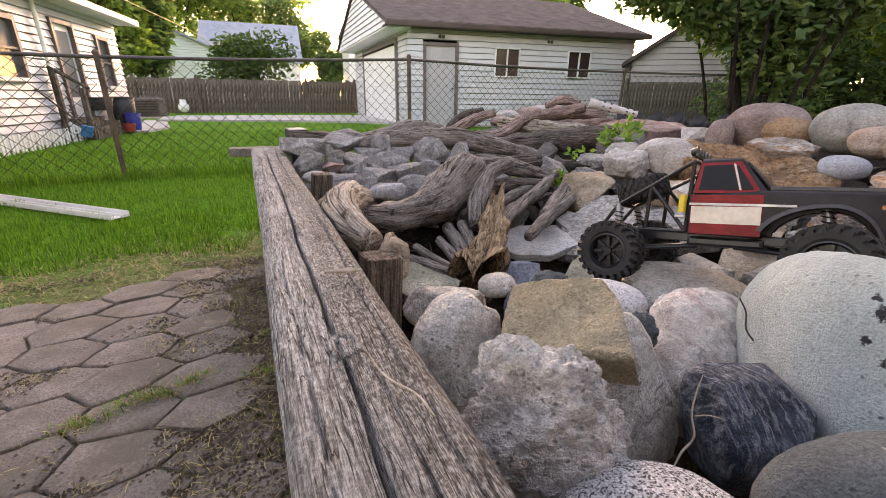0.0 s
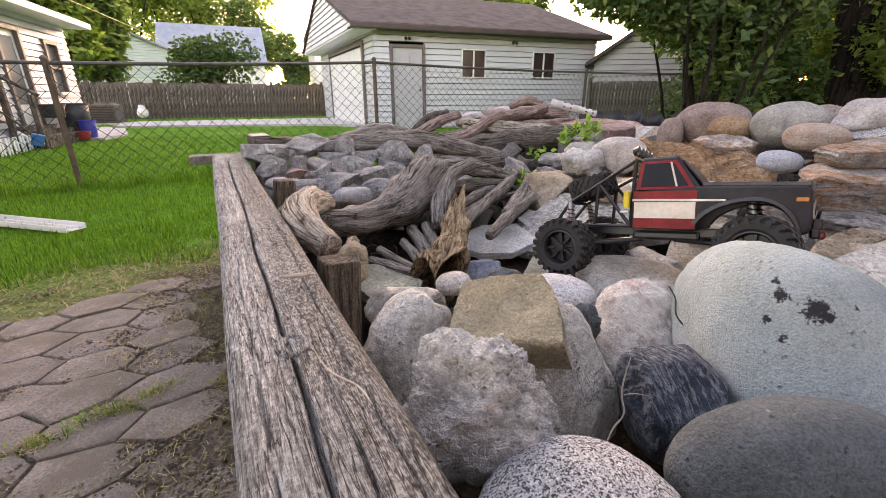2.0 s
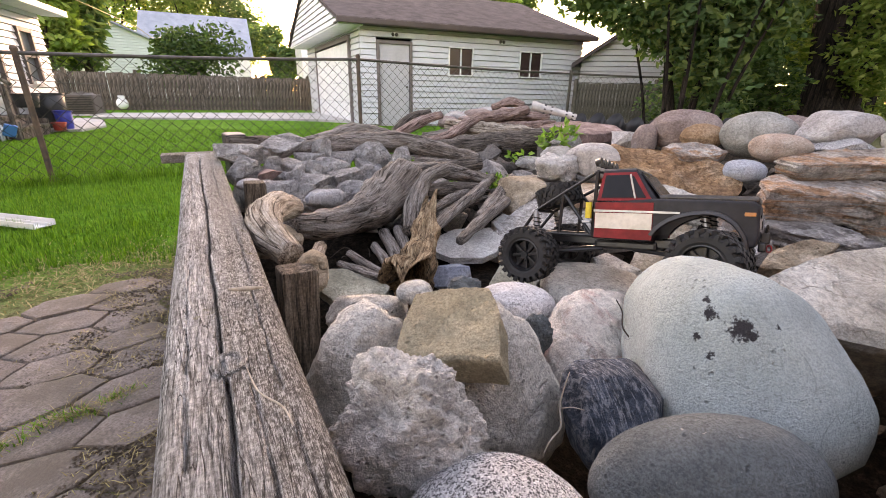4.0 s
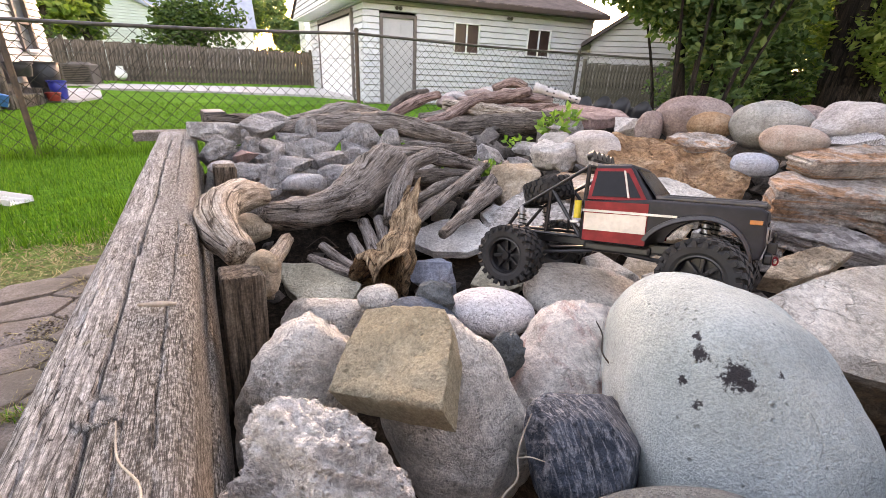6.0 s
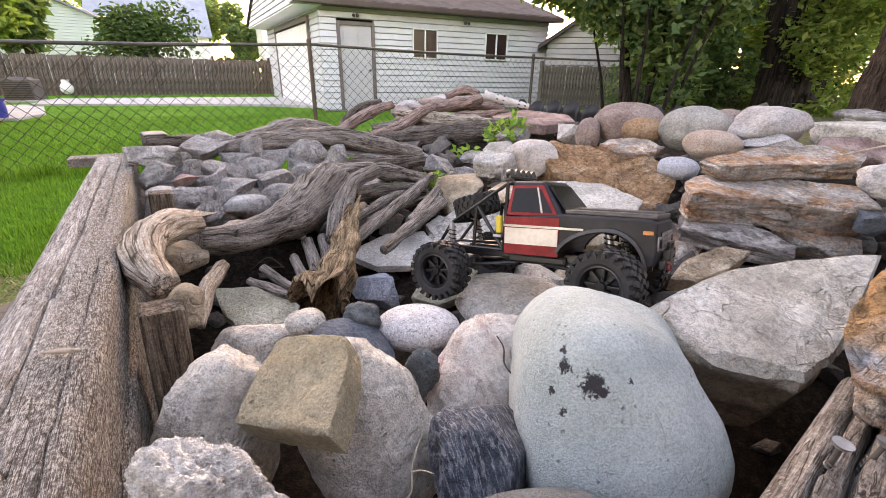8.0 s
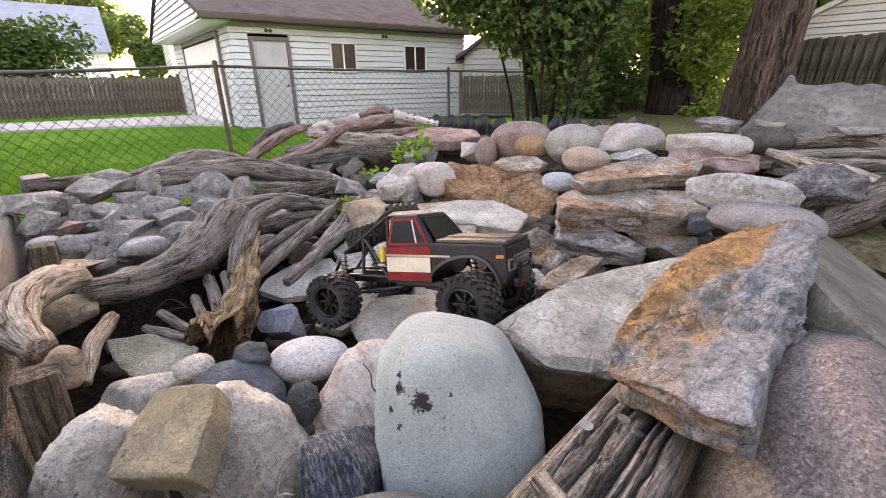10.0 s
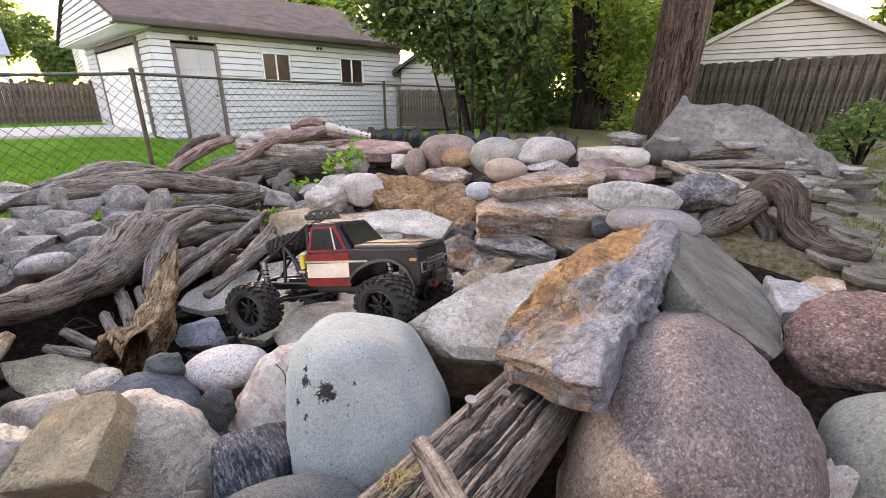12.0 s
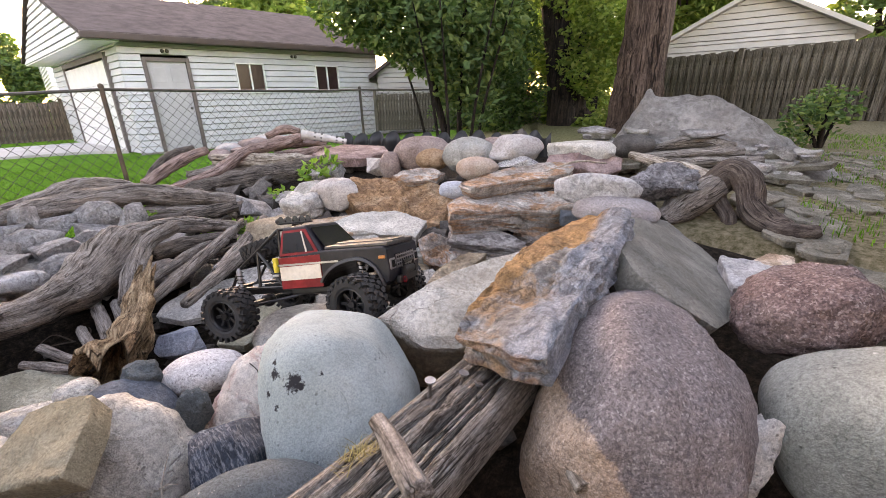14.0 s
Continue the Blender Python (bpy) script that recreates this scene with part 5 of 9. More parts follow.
# plain unseen walls behind the camera, added to block low sky light
M_backwall = plain_mat("brown_shading_wall", (0.16, 0.13, 0.11), (0.22, 0.18, 0.155), 1.5, 0.8, fine=12, relief=0.003)
for nm, c, sz in (("shading_wall_south", (1.0, -3.6, 1.9), (15.0, 0.25, 4.6)), ("shading_wall_east", (8.6, -5.6, 1.6), (0.25, 3.8, 4.0))):
    bm = bmesh.new()
    add_box(bm, c, sz, 0.01)
    tagged(part(nm, bm, M_backwall), "plain brown unseen wall added to shade the yard from low light", "wall", kind="structure")


# ---- trees and shrubs ----
def leaf_cloud(centres, count, size, seed, droop=0.3):
    """Leaves scattered through soft blobs (x, y, z, rx, ry, rz); each a folded blade of four triangles."""
    rng = np.random.RandomState(seed)
    cs = np.array(centres, float)
    wt = cs[:, 3] * cs[:, 4] * cs[:, 5]
    pick = rng.choice(len(cs), count, p=wt / wt.sum())
    verts, faces = [], []
    dirs = rng.normal(size=(count, 3))
    dirs /= np.linalg.norm(dirs, axis=1)[:, None]
    rad = rng.uniform(0.25, 1.0, count) ** 0.5
    for i in range(count):
        c = cs[pick[i]]
        k = 1 + 0.35 * noise.noise(Vector(dirs[i] * 2.5) + Vector(c[:3]))
        p = Vector(c[:3]) + Vector(dirs[i] * c[3:] * rad[i] * k)
        s = size * rng.uniform(0.6, 1.3)
        d = Vector(rng.normal(size=3))
        d.z = d.z * 0.5 - droop
        d.normalize()
        sd = d.cross(Vector(rng.normal(size=3))).normalized()
        up = sd.cross(d)
        b = len(verts)
        verts += [p, p + d * s * 0.45 + sd * s * 0.27 + up * s * 0.08, p + d * s, p + d * s * 0.45 - sd * s * 0.27 + up * s * 0.08, p + d * s * 0.5]
        faces += [(b, b + 1, b + 4), (b + 1, b + 2, b + 4), (b + 2, b + 3, b + 4), (b + 3, b, b + 4)]
    return verts, faces


def tree(name, label, trunk_pts, trunk_r, limbs, blobs, count, size, bark, leaves, seed, category="tree"):
    t = thing(name, label, category)
    v, f = tube(trunk_pts, trunk_r, 8, 20, 0.10, 0.12, seed)
    raw_part("trunk", v, f, bark, t, smooth=True)
    for i, (pts, rr) in enumerate(limbs):
        v, f = tube(pts, rr, 6, 9, 0.10, 0.05, seed + i + 1)
        raw_part("limb", v, f, bark, t, smooth=True)
    if count:
        v, f = leaf_cloud(blobs, count, size, seed)
        tagged(raw_part("crown", v, f, leaves, t), kind="stuff")
    return t


# shrub tree with many stems at the corner of the bed
rng0 = random.Random(5)
stems = []
for i in range(13):
    a = rng0.uniform(0, 2 * math.pi)
    rr = rng0.uniform(0.1, 0.45)
    x, y = 5.45 + rr * math.cos(a), 4.35 + rr * math.sin(a)
    tx, ty = 5.4 + rr * 2.6 * math.cos(a), 4.4 + rr * 2.6 * math.sin(a)
    stems.append(([(x, y, 0.3), (x + (tx - x) * 0.25, y + (ty - y) * 0.25, 1.0), (x + (tx - x) * 0.6, y + (ty - y) * 0.6, 1.7), (tx, ty, 2.4)], [0.024, 0.020, 0.014, 0.005]))
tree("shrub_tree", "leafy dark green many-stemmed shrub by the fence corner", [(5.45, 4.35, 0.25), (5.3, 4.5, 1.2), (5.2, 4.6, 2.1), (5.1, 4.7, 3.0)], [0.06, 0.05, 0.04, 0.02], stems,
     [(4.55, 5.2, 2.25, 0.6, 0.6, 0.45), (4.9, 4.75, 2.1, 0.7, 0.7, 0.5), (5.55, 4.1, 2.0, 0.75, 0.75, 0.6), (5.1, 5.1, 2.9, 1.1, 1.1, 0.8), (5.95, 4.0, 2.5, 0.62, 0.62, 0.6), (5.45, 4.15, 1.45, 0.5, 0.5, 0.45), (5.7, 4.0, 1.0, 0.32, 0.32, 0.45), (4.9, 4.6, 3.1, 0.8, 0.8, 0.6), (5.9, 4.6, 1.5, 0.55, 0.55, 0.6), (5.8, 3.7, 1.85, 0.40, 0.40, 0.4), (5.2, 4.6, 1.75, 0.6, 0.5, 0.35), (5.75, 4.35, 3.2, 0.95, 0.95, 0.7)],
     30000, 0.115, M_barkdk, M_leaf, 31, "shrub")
# crowns of the next two trees are unseen, thickened to shade what is below
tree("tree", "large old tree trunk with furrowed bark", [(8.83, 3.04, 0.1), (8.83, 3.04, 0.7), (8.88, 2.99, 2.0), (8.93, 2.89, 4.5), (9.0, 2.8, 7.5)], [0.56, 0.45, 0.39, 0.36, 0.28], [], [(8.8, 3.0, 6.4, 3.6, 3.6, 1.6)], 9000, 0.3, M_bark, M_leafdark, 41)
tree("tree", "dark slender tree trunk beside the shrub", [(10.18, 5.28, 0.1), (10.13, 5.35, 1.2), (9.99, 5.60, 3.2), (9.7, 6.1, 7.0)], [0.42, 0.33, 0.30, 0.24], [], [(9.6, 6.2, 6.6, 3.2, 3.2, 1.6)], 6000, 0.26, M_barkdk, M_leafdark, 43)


def far_tree(x, y, h, r, leaves, seed, count=4600, size=0.34, low=0.25):
    rng = random.Random(seed)
    blobs = []
    for i in range(9):
        a = rng.uniform(0, 2 * math.pi)
        q = rng.uniform(0, 0.65) * r
        zz = h * rng.uniform(low + 0.12, 0.92)
        blobs.append((x + q * math.cos(a), y + q * math.sin(a), zz, r * rng.uniform(0.35, 0.6), r * rng.uniform(0.35, 0.6), h * rng.uniform(0.10, 0.2)))
    limbs = [([(x, y, h * 0.25), (x + (b[0] - x) * 0.5, y + (b[1] - y) * 0.5, (h * 0.25 + b[2]) / 2), (b[0], b[1], b[2])], [0.10, 0.07, 0.03]) for b in blobs[:5]]
    tree("tree", "leafy green tree beyond the fences" if leaves is not M_leaflit else "tree beyond the fences, sunlight put into its yellow-green leaf colour", [(x, y, -0.1), (x, y, h * 0.35), (x, y, h * 0.7)], [0.2, 0.16, 0.07], limbs, blobs, count, size, M_barkdk, leaves, seed)


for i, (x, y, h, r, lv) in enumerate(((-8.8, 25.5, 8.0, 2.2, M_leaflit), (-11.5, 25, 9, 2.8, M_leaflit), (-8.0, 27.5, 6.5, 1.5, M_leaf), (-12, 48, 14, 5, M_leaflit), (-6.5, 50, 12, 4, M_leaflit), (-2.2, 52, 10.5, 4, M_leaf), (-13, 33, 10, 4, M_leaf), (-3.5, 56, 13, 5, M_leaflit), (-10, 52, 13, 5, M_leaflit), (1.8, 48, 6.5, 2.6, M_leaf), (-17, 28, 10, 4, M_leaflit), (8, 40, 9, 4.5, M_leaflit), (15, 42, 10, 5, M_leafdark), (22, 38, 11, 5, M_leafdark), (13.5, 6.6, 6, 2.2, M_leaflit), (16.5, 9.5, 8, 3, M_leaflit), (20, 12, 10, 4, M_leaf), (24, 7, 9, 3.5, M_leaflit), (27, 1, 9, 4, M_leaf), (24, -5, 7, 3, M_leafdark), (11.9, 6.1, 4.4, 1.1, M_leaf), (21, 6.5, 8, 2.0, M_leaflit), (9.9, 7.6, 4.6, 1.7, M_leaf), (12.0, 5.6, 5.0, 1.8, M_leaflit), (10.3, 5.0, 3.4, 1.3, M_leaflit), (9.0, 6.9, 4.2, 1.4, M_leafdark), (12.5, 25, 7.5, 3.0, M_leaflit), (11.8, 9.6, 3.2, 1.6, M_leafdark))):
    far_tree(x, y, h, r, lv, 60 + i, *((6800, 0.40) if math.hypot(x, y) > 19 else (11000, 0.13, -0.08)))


def bush(name, x, y, z, rx, ry, rz, count, size, leaves, label, seed):
    rng = random.Random(seed)
    blobs = [(x + rng.uniform(-0.6, 0.6) * rx, y + rng.uniform(-0.6, 0.6) * ry, z + rz * rng.uniform(0.4, 1.3), rx * 0.55, ry * 0.55, rz * 0.5) for _ in range(7)]
    limbs = [([(x, y, z - 0.1), ((x + b[0]) / 2, (y + b[1]) / 2, (z + b[2]) / 2), (b[0], b[1], b[2])], [0.02, 0.015, 0.006]) for b in blobs]
    tree(name, label, [(x, y, z - 0.15), (x, y, z + rz * 0.4), (x + 0.02, y, z + rz)], [0.025, 0.02, 0.008], limbs, blobs, count, size, M_barkdk, leaves, seed, "bush")


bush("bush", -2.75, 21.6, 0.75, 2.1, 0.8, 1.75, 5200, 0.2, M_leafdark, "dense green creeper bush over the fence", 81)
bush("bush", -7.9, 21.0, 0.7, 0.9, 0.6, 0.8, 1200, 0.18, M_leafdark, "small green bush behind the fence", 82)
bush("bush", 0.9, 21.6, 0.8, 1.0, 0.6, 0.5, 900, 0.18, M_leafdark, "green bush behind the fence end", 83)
# next bush is added in place of the shadow round the trunk's base
bush("bush", 8.2, 5.55, 0.3, 0.8, 0.8, 1.0, 4200, 0.12, M_leafdark, "dense dark green bush filling the shadowed mass behind the shrub", 85)
bush("bush", 7.5, 0.25, 0.42, 0.38, 0.38, 0.48, 900, 0.075, M_leaf, "small leafy green bush on the grass", 84)

# things by the house
M_blue = plain_mat("blue_plastic", (0.02, 0.03, 0.25), (0.03, 0.045, 0.33), 4, 0.4)
M_ltblue = plain_mat("bright_blue_plastic", (0.02, 0.18, 0.5), (0.03, 0.22, 0.55), 4, 0.4)
M_blackpl = plain_mat("black_plastic", (0.012, 0.012, 0.013), (0.022, 0.022, 0.023), 4, 0.5)
M_acgrey = plain_mat("taupe_metal", (0.075, 0.066, 0.06), (0.10, 0.088, 0.08), 4, 0.6)
M_redpl = plain_mat("red_plastic", (0.30, 0.03, 0.02), (0.36, 0.04, 0.03), 4, 0.4)


def vessel(name, at, r0, r1, h, material, label, category, rim=0.012, parts=()):
    t = thing(name, label, category, pose(*at))
    bm = bmesh.new()
    prof = [(r0, 0), (r0 + (r1 - r0) * 0.5, h * 0.5), (r1, h), (r1 + rim, h), (r1 + rim, h - 0.03), (r1 + rim * 0.4, h - 0.035), (r1 - 0.008, h + 0.001), (r0 - 0.008, 0.02)]
    seg = 28
    rows = [[bm.verts.new((r * math.cos(2 * math.pi * k / seg), r * math.sin(2 * math.pi * k / seg), z)) for k in range(seg)] for r, z in (prof[0], prof[1], prof[2], prof[6], prof[7])]
    for a, b in zip(rows, rows[1:]):
        for k in range(seg):
            bm.faces.new((a[k], a[(k + 1) % seg], b[(k + 1) % seg], b[k]))
    bm.faces.new(rows[-1])
    part("body", bm, material, t, smooth=True)
    bm = bmesh.new()
    add_cyl(bm, (0, 0, h - 0.03), (0, 0, h - 0.002), r1 + rim, seg=28, caps=False)
    part("rim", bm, material, t)
    return t


bk = vessel("bucket", (-3.72, 11.45, 0.01), 0.13, 0.155, 0.36, M_blue, "blue plastic bucket on the concrete pad", "bucket")
bm = bmesh.new()
for i in range(10):
    a0, a1 = math.pi * i / 10, math.pi * (i + 1) / 10
    add_cyl(bm, (0.16 * math.cos(a0), -0.02, 0.33 - 0.12 * math.sin(a0)), (0.16 * math.cos(a1), -0.02, 0.33 - 0.12 * math.sin(a1)), 0.004, seg=6)
part("handle", bm, M_wire, bk)
vessel("trash_bin", (-4.02, 11.75, 0.01), 0.24, 0.29, 0.70, M_blackpl, "black plastic trash bin beside the steps", "bin")
vessel("planter", (-4.05, 10.95, 0.45), 0.17, 0.21, 0.25, M_blackpl, "black planter on the porch rail", "planter")
vessel("pot", (-3.72, 11.15, 0.0), 0.10, 0.12, 0.16, M_redpl, "small red plastic pot by the steps", "pot")

ac = thing("air_conditioner", "taupe metal air-conditioning unit with a grille top", "air conditioner", pose(-5.0, 16.65, 0.01))
box_part("base", (0, 0, 0.03), (0.82, 0.82, 0.06), M_concrete, ac, 0.01)
box_part("casing", (0, 0, 0.34), (0.72, 0.72, 0.56), M_acgrey, ac, 0.04)
for i in range(9):
    box_part("louvre", (0, -0.366, 0.14 + 0.048 * i), (0.62, 0.012, 0.022), M_blackpl, ac)
bm = bmesh.new()
add_cyl(bm, (0, 0, 0.62), (0, 0, 0.66), 0.30, 0.26, seg=24)
add_cyl(bm, (0, 0, 0.66), (0, 0, 0.70), 0.07, seg=16)
part("fan_grille", bm, M_acgrey, ac)

propane = thing("propane_tank", "small white gas bottle at the fence foot", "gas bottle", pose(-4.8, 19.55, ground_z(-4.8, 19.55)))
bm = bmesh.new()
bmesh.ops.create_uvsphere(bm, u_segments=20, v_segments=12, radius=0.19, matrix=Matrix.Translation((0, 0, 0.24)) @ Matrix.Diagonal((1, 1, 1.05, 1)))
part("tank", bm, M_trim, propane, smooth=True)
bm = bmesh.new()
add_cyl(bm, (0, 0, 0.42), (0, 0, 0.52), 0.11, seg=16, caps=False)
part("collar", bm, M_trim, propane)

broom = thing("snow_shovel", "bright blue plastic shovel leaning by the steps", "shovel", pose(-3.86, 9.55, 0.0))
bm = bmesh.new()
add_cyl(bm, (-0.45, -0.25, 0.85), (0.0, 0.0, 0.22), 0.014, seg=8)
part("handle", bm, M_fencegrey, broom)
bm = bmesh.new()
add_box(bm, (0.03, 0.02, 0.12), (0.17, 0.05, 0.22), 0.02, Euler((0.4, 0.3, 0.5)).to_matrix().to_4x4())
part("blade", bm, M_ltblue, broom)

rack = thing("drying_rack", "grey metal rack beside the air conditioner", "rack", pose(-5.25, 17.25, 0.01))
for x in (-0.35, 0.55):
    bm = bmesh.new()
    add_cyl(bm, (x, 0, 0), (x, 0, 0.95), 0.016, seg=8)
    part("leg", bm, M_galv, rack)
bm = bmesh.new()
add_cyl(bm, (-0.5, 0, 0.93), (0.75, 0, 0.93), 0.014, seg=8)
part("bar", bm, M_galv, rack)

strip = thing("aluminium_channel", "long white aluminium channel lying on the grass", "metal strip", look((-1.12, 3.55, LOW + 0.035), (-2.4, 4.42, LOW + 0.035)))
box_part("web", (0, -0.012, -1.0), (0.14, 0.006, 2.0), M_alu, strip)
box_part("flange", (0.067, 0.008, -1.0), (0.006, 0.034, 2.0), M_alu, strip)
box_part("flange", (-0.067, 0.008, -1.0), (0.006, 0.034, 2.0), M_alu, strip)
box_part("ridge", (0.02, 0.0, -1.0), (0.006, 0.02, 2.0), M_alu, strip)


# ---- stones and driftwood ----

# foreground stones
boulder((1.246, 0.394, 0.442), (0.158, 0.198, 0.180), (-23, -12, -31), 3.11, (-0.40, 0.17, -0.28), M_spot, 10, "large smooth grey-green boulder with dark lichen spots", "boulder", lump=0.032, grit=0.014)
slab((1.694, 0.419, 0.488), (-0.120, -0.299, 0.947), [(-0.248, -0.056), (-0.13, -0.153), (-0.021, -0.142), (0.181, -0.077), (0.432, 0.019), (0.251, 0.074), (0.01, 0.123), (-0.177, 0.115), (-0.298, 0.098)], 0.235, M_pale, 11, "pale cracked stone slab with a brown broken edge", "slab", rough=0.008, layers=0.012)
slab((1.687, 0.137, 0.640), (-0.124, 0.169, 0.978), [(-0.342, -0.124), (-0.323, -0.174), (-0.147, -0.13), (0.161, -0.075), (0.425, -0.012), (0.469, 0.16), (0.191, 0.18), (-0.104, 0.131), (-0.329, 0.043)], 0.085, M_rust, 12, "rust and blue-grey layered rock slab propped on stones", "slab", rough=0.032, layers=0.018)
slab((2.325, 0.048, 0.518), (0.252, -0.453, 0.855), [(-0.509, 0.022), (-0.543, -0.092), (-0.489, -0.202), (-0.286, -0.22), (0.36, -0.17), (0.56, 0.0), (0.62, 0.20), (0.065, 0.243), (-0.356, 0.136)], 0.090, M_leaning, 13, "flat grey slab leaning against a boulder", "slab", rough=0.008)
boulder((1.623, -0.131, 0.358), (0.193, 0.274, 0.221), (1, 18, -71), 3.01, (-0.18, 0.04, 0.07), M_granite, 14, "big pinkish granite boulder with a tan broken side", "boulder", lump=0.07, grit=0.025, flats=((175, -12, 0.10), (-43, 38, 0.09), (137, 40, 0.10), (-135, 22, 0.07)))
boulder((2.149, -0.324, 0.521), (0.150, 0.176, 0.098), (0, -19, -91), 2.46, (-0.12, 0.04, -0.01), M_redgranite, 15, "dark red granite boulder", "boulder", lump=0.12, grit=0.045, flats=((-150, 30, 0.08), (-60, 50, 0.08), (150, 10, 0.06)))
boulder((1.867, -0.452, 0.377), (0.170, 0.157, 0.158), (-6, -20, -75), 2.83, (0.16, 0.01, 0.05), M_greenish, 16, "smooth greenish grey boulder", "boulder", lump=0.02, grit=0.006)
stone((1.645, -0.308, 0.375), (0.062, 0.056, 0.110), -60, 8, M_porous, "porous", 17, "small broken pale concrete stone", "stone")
boulder((0.893, 0.239, 0.406), (0.150, 0.077, 0.092), (5, -2, -19), 2.0, (0.16, -0.11, -0.05), M_dark, 18, "smooth dark grey rounded boulder", "boulder", lump=0.02, grit=0.006)
boulder((0.618, 0.262, 0.400), (0.118, 0.110, 0.065), (20, 8, -27), 2.0, (0.20, -0.18, 0.02), M_speckle, 19, "black and white speckled granite stone", "stone", lump=0.02, grit=0.008)
stone((0.574, 0.392, 0.455), (0.104, 0.074, 0.116), -25, 0, M_porous, "porous", 20, "rough porous grey concrete-like rock", "stone", sub=6)
boulder((0.808, 0.592, 0.310), (0.121, 0.107, 0.190), (-18, -15, 8), 2.28, (-0.01, -0.01, -0.05), M_tan, 21, "tan grey boulder under a sandstone block", "boulder", lump=0.08, grit=0.030, flats=((-60, 15, 0.07), (20, 40, 0.06)))
boulder((0.539, 0.670, 0.329), (0.104, 0.083, 0.164), (4, 4, 42), 2.48, (0.24, 0.03, -0.15), M_tan, 22, "pale tan rounded stone beside the timber", "stone", lump=0.10, grit=0.035, flats=((-70, 25, 0.12), (-140, 10, 0.10), (20, 50, 0.08)))
slab((0.692, 0.568, 0.494), (-0.449, -0.020, 0.894), [(-0.08, 0.052), (-0.112, -0.005), (-0.03, -0.09), (0.026, -0.147), (0.079, -0.048), (0.096, 0.02), (0.041, 0.081), (-0.02, 0.136)], 0.065, M_sand, 23, "square olive-brown sandstone block", "block", rough=0.006)
boulder((0.947, 0.413, 0.325), (0.080, 0.075, 0.094), (-7, -6, -18), 3.87, (0.08, 0.08, 0.15), M_black, 24, "black stone with white mineral streaks", "stone", lump=0.02, grit=0.012, flats=((-128, 38, 0.26), (-120, -20, 0.14), (-55, 8, 0.24), (-20, 50, 0.20), (70, 50, 0.12), (170, 10, 0.16)))
boulder((1.097, 0.672, 0.308), (0.125, 0.083, 0.168), (-55, 23, -35), 2.49, (0.22, 0.10, -0.10), M_cream, 25, "cream and pink veined boulder", "boulder", lump=0.08, grit=0.05, flats=((-100, 30, 0.08), (-160, 35, 0.10), (-40, 60, 0.06)))
boulder((1.015, 0.868, 0.319), (0.111, 0.083, 0.058), (-8, 2, -20), 2.05, (-0.01, 0.07, 0.02), M_whiteoval, 26, "white speckled oval cobble", "cobble", lump=0.01, grit=0.004)

boulder((0.831, 0.825, 0.320), (0.108, 0.101, 0.062), (13, 25, -11), 2.09, (-0.01, -0.02, -0.02), M_bluedark, 28, "dark blue rounded stone", "stone", lump=0.02, grit=0.008)
stone((0.871, 0.894, 0.374), (0.050, 0.040, 0.044), -5, 0, M_dark, "porous", 29, "rough dark pitted stone", "stone")
stone((0.938, 0.661, 0.353), (0.043, 0.035, 0.059), -12, 0, M_dark, "porous", 30, "dark pitted stone in a gap", "stone")
stone((0.624, 0.983, 0.298), (0.125, 0.075, 0.061), 8, 0, M_tan, "boulder", 31, "grey two-lobed stone among heaped stones", "stone")
stone((0.741, 0.922, 0.376), (0.048, 0.039, 0.030), 2, 0, M_tan, "round", 32, "small tan pebble among heaped stones", "stone")
slab((0.618, 1.288, 0.245), (-0.050, -0.200, 0.979), [(-0.093, 0.019), (-0.032, -0.1), (0.075, -0.134), (0.137, -0.041), (0.031, 0.109), (-0.118, 0.147)], 0.050, M_greenflat, 33, "flat green-grey flagstone among heaped stones", "flagstone", rough=0.006)
stone((1.066, 1.419, 0.153), (0.109, 0.087, 0.086), -11, 0, M_blueflat, "angular", 34, "blue-grey flat-topped stone among heaped stones", "stone")
slab((1.193, 1.627, 0.229), (-0.050, -0.151, 0.987), [(-0.109, -0.103), (0.031, -0.148), (0.195, -0.083), (0.178, 0.103), (0.014, 0.145), (-0.128, 0.08), (-0.181, 0.006)], 0.040, M_flag, 35, "pale grey flat flagstone", "flagstone", rough=0.005)
slab((1.297, 1.291, 0.214), (-0.151, -0.252, 0.956), [(-0.087, -0.106), (0.004, -0.098), (0.161, 0.024), (0.132, 0.129), (-0.049, 0.082), (-0.161, -0.032)], 0.050, M_greenflat, 36, "olive grey flat stone", "flagstone", rough=0.006)
slab((1.473, 1.718, 0.261), (-0.100, -0.201, 0.974), [(-0.071, -0.117), (0.034, -0.082), (0.086, 0.023), (0.022, 0.117), (-0.071, 0.059)], 0.040, M_flag, 37, "small grey flat stone", "flagstone", rough=0.006)
slab((1.670, 1.491, 0.313), (-0.333, -0.134, 0.933), [(-0.259, -0.138), (-0.046, -0.167), (0.126, -0.266), (0.273, -0.182), (0.398, -0.069), (0.215, 0.16), (-0.025, 0.354), (-0.266, 0.238), (-0.416, 0.069)], 0.070, M_aggregate, 38, "large exposed-aggregate concrete slab", "slab", rough=0.006)
slab((1.796, 0.921, 0.308), (-0.100, -0.201, 0.974), [(-0.184, -0.045), (-0.012, -0.082), (0.177, -0.043), (0.196, 0.036), (0.022, 0.084), (-0.199, 0.05)], 0.060, M_grey, 39, "brown flat stone below the concrete slab", "slab", rough=0.010)
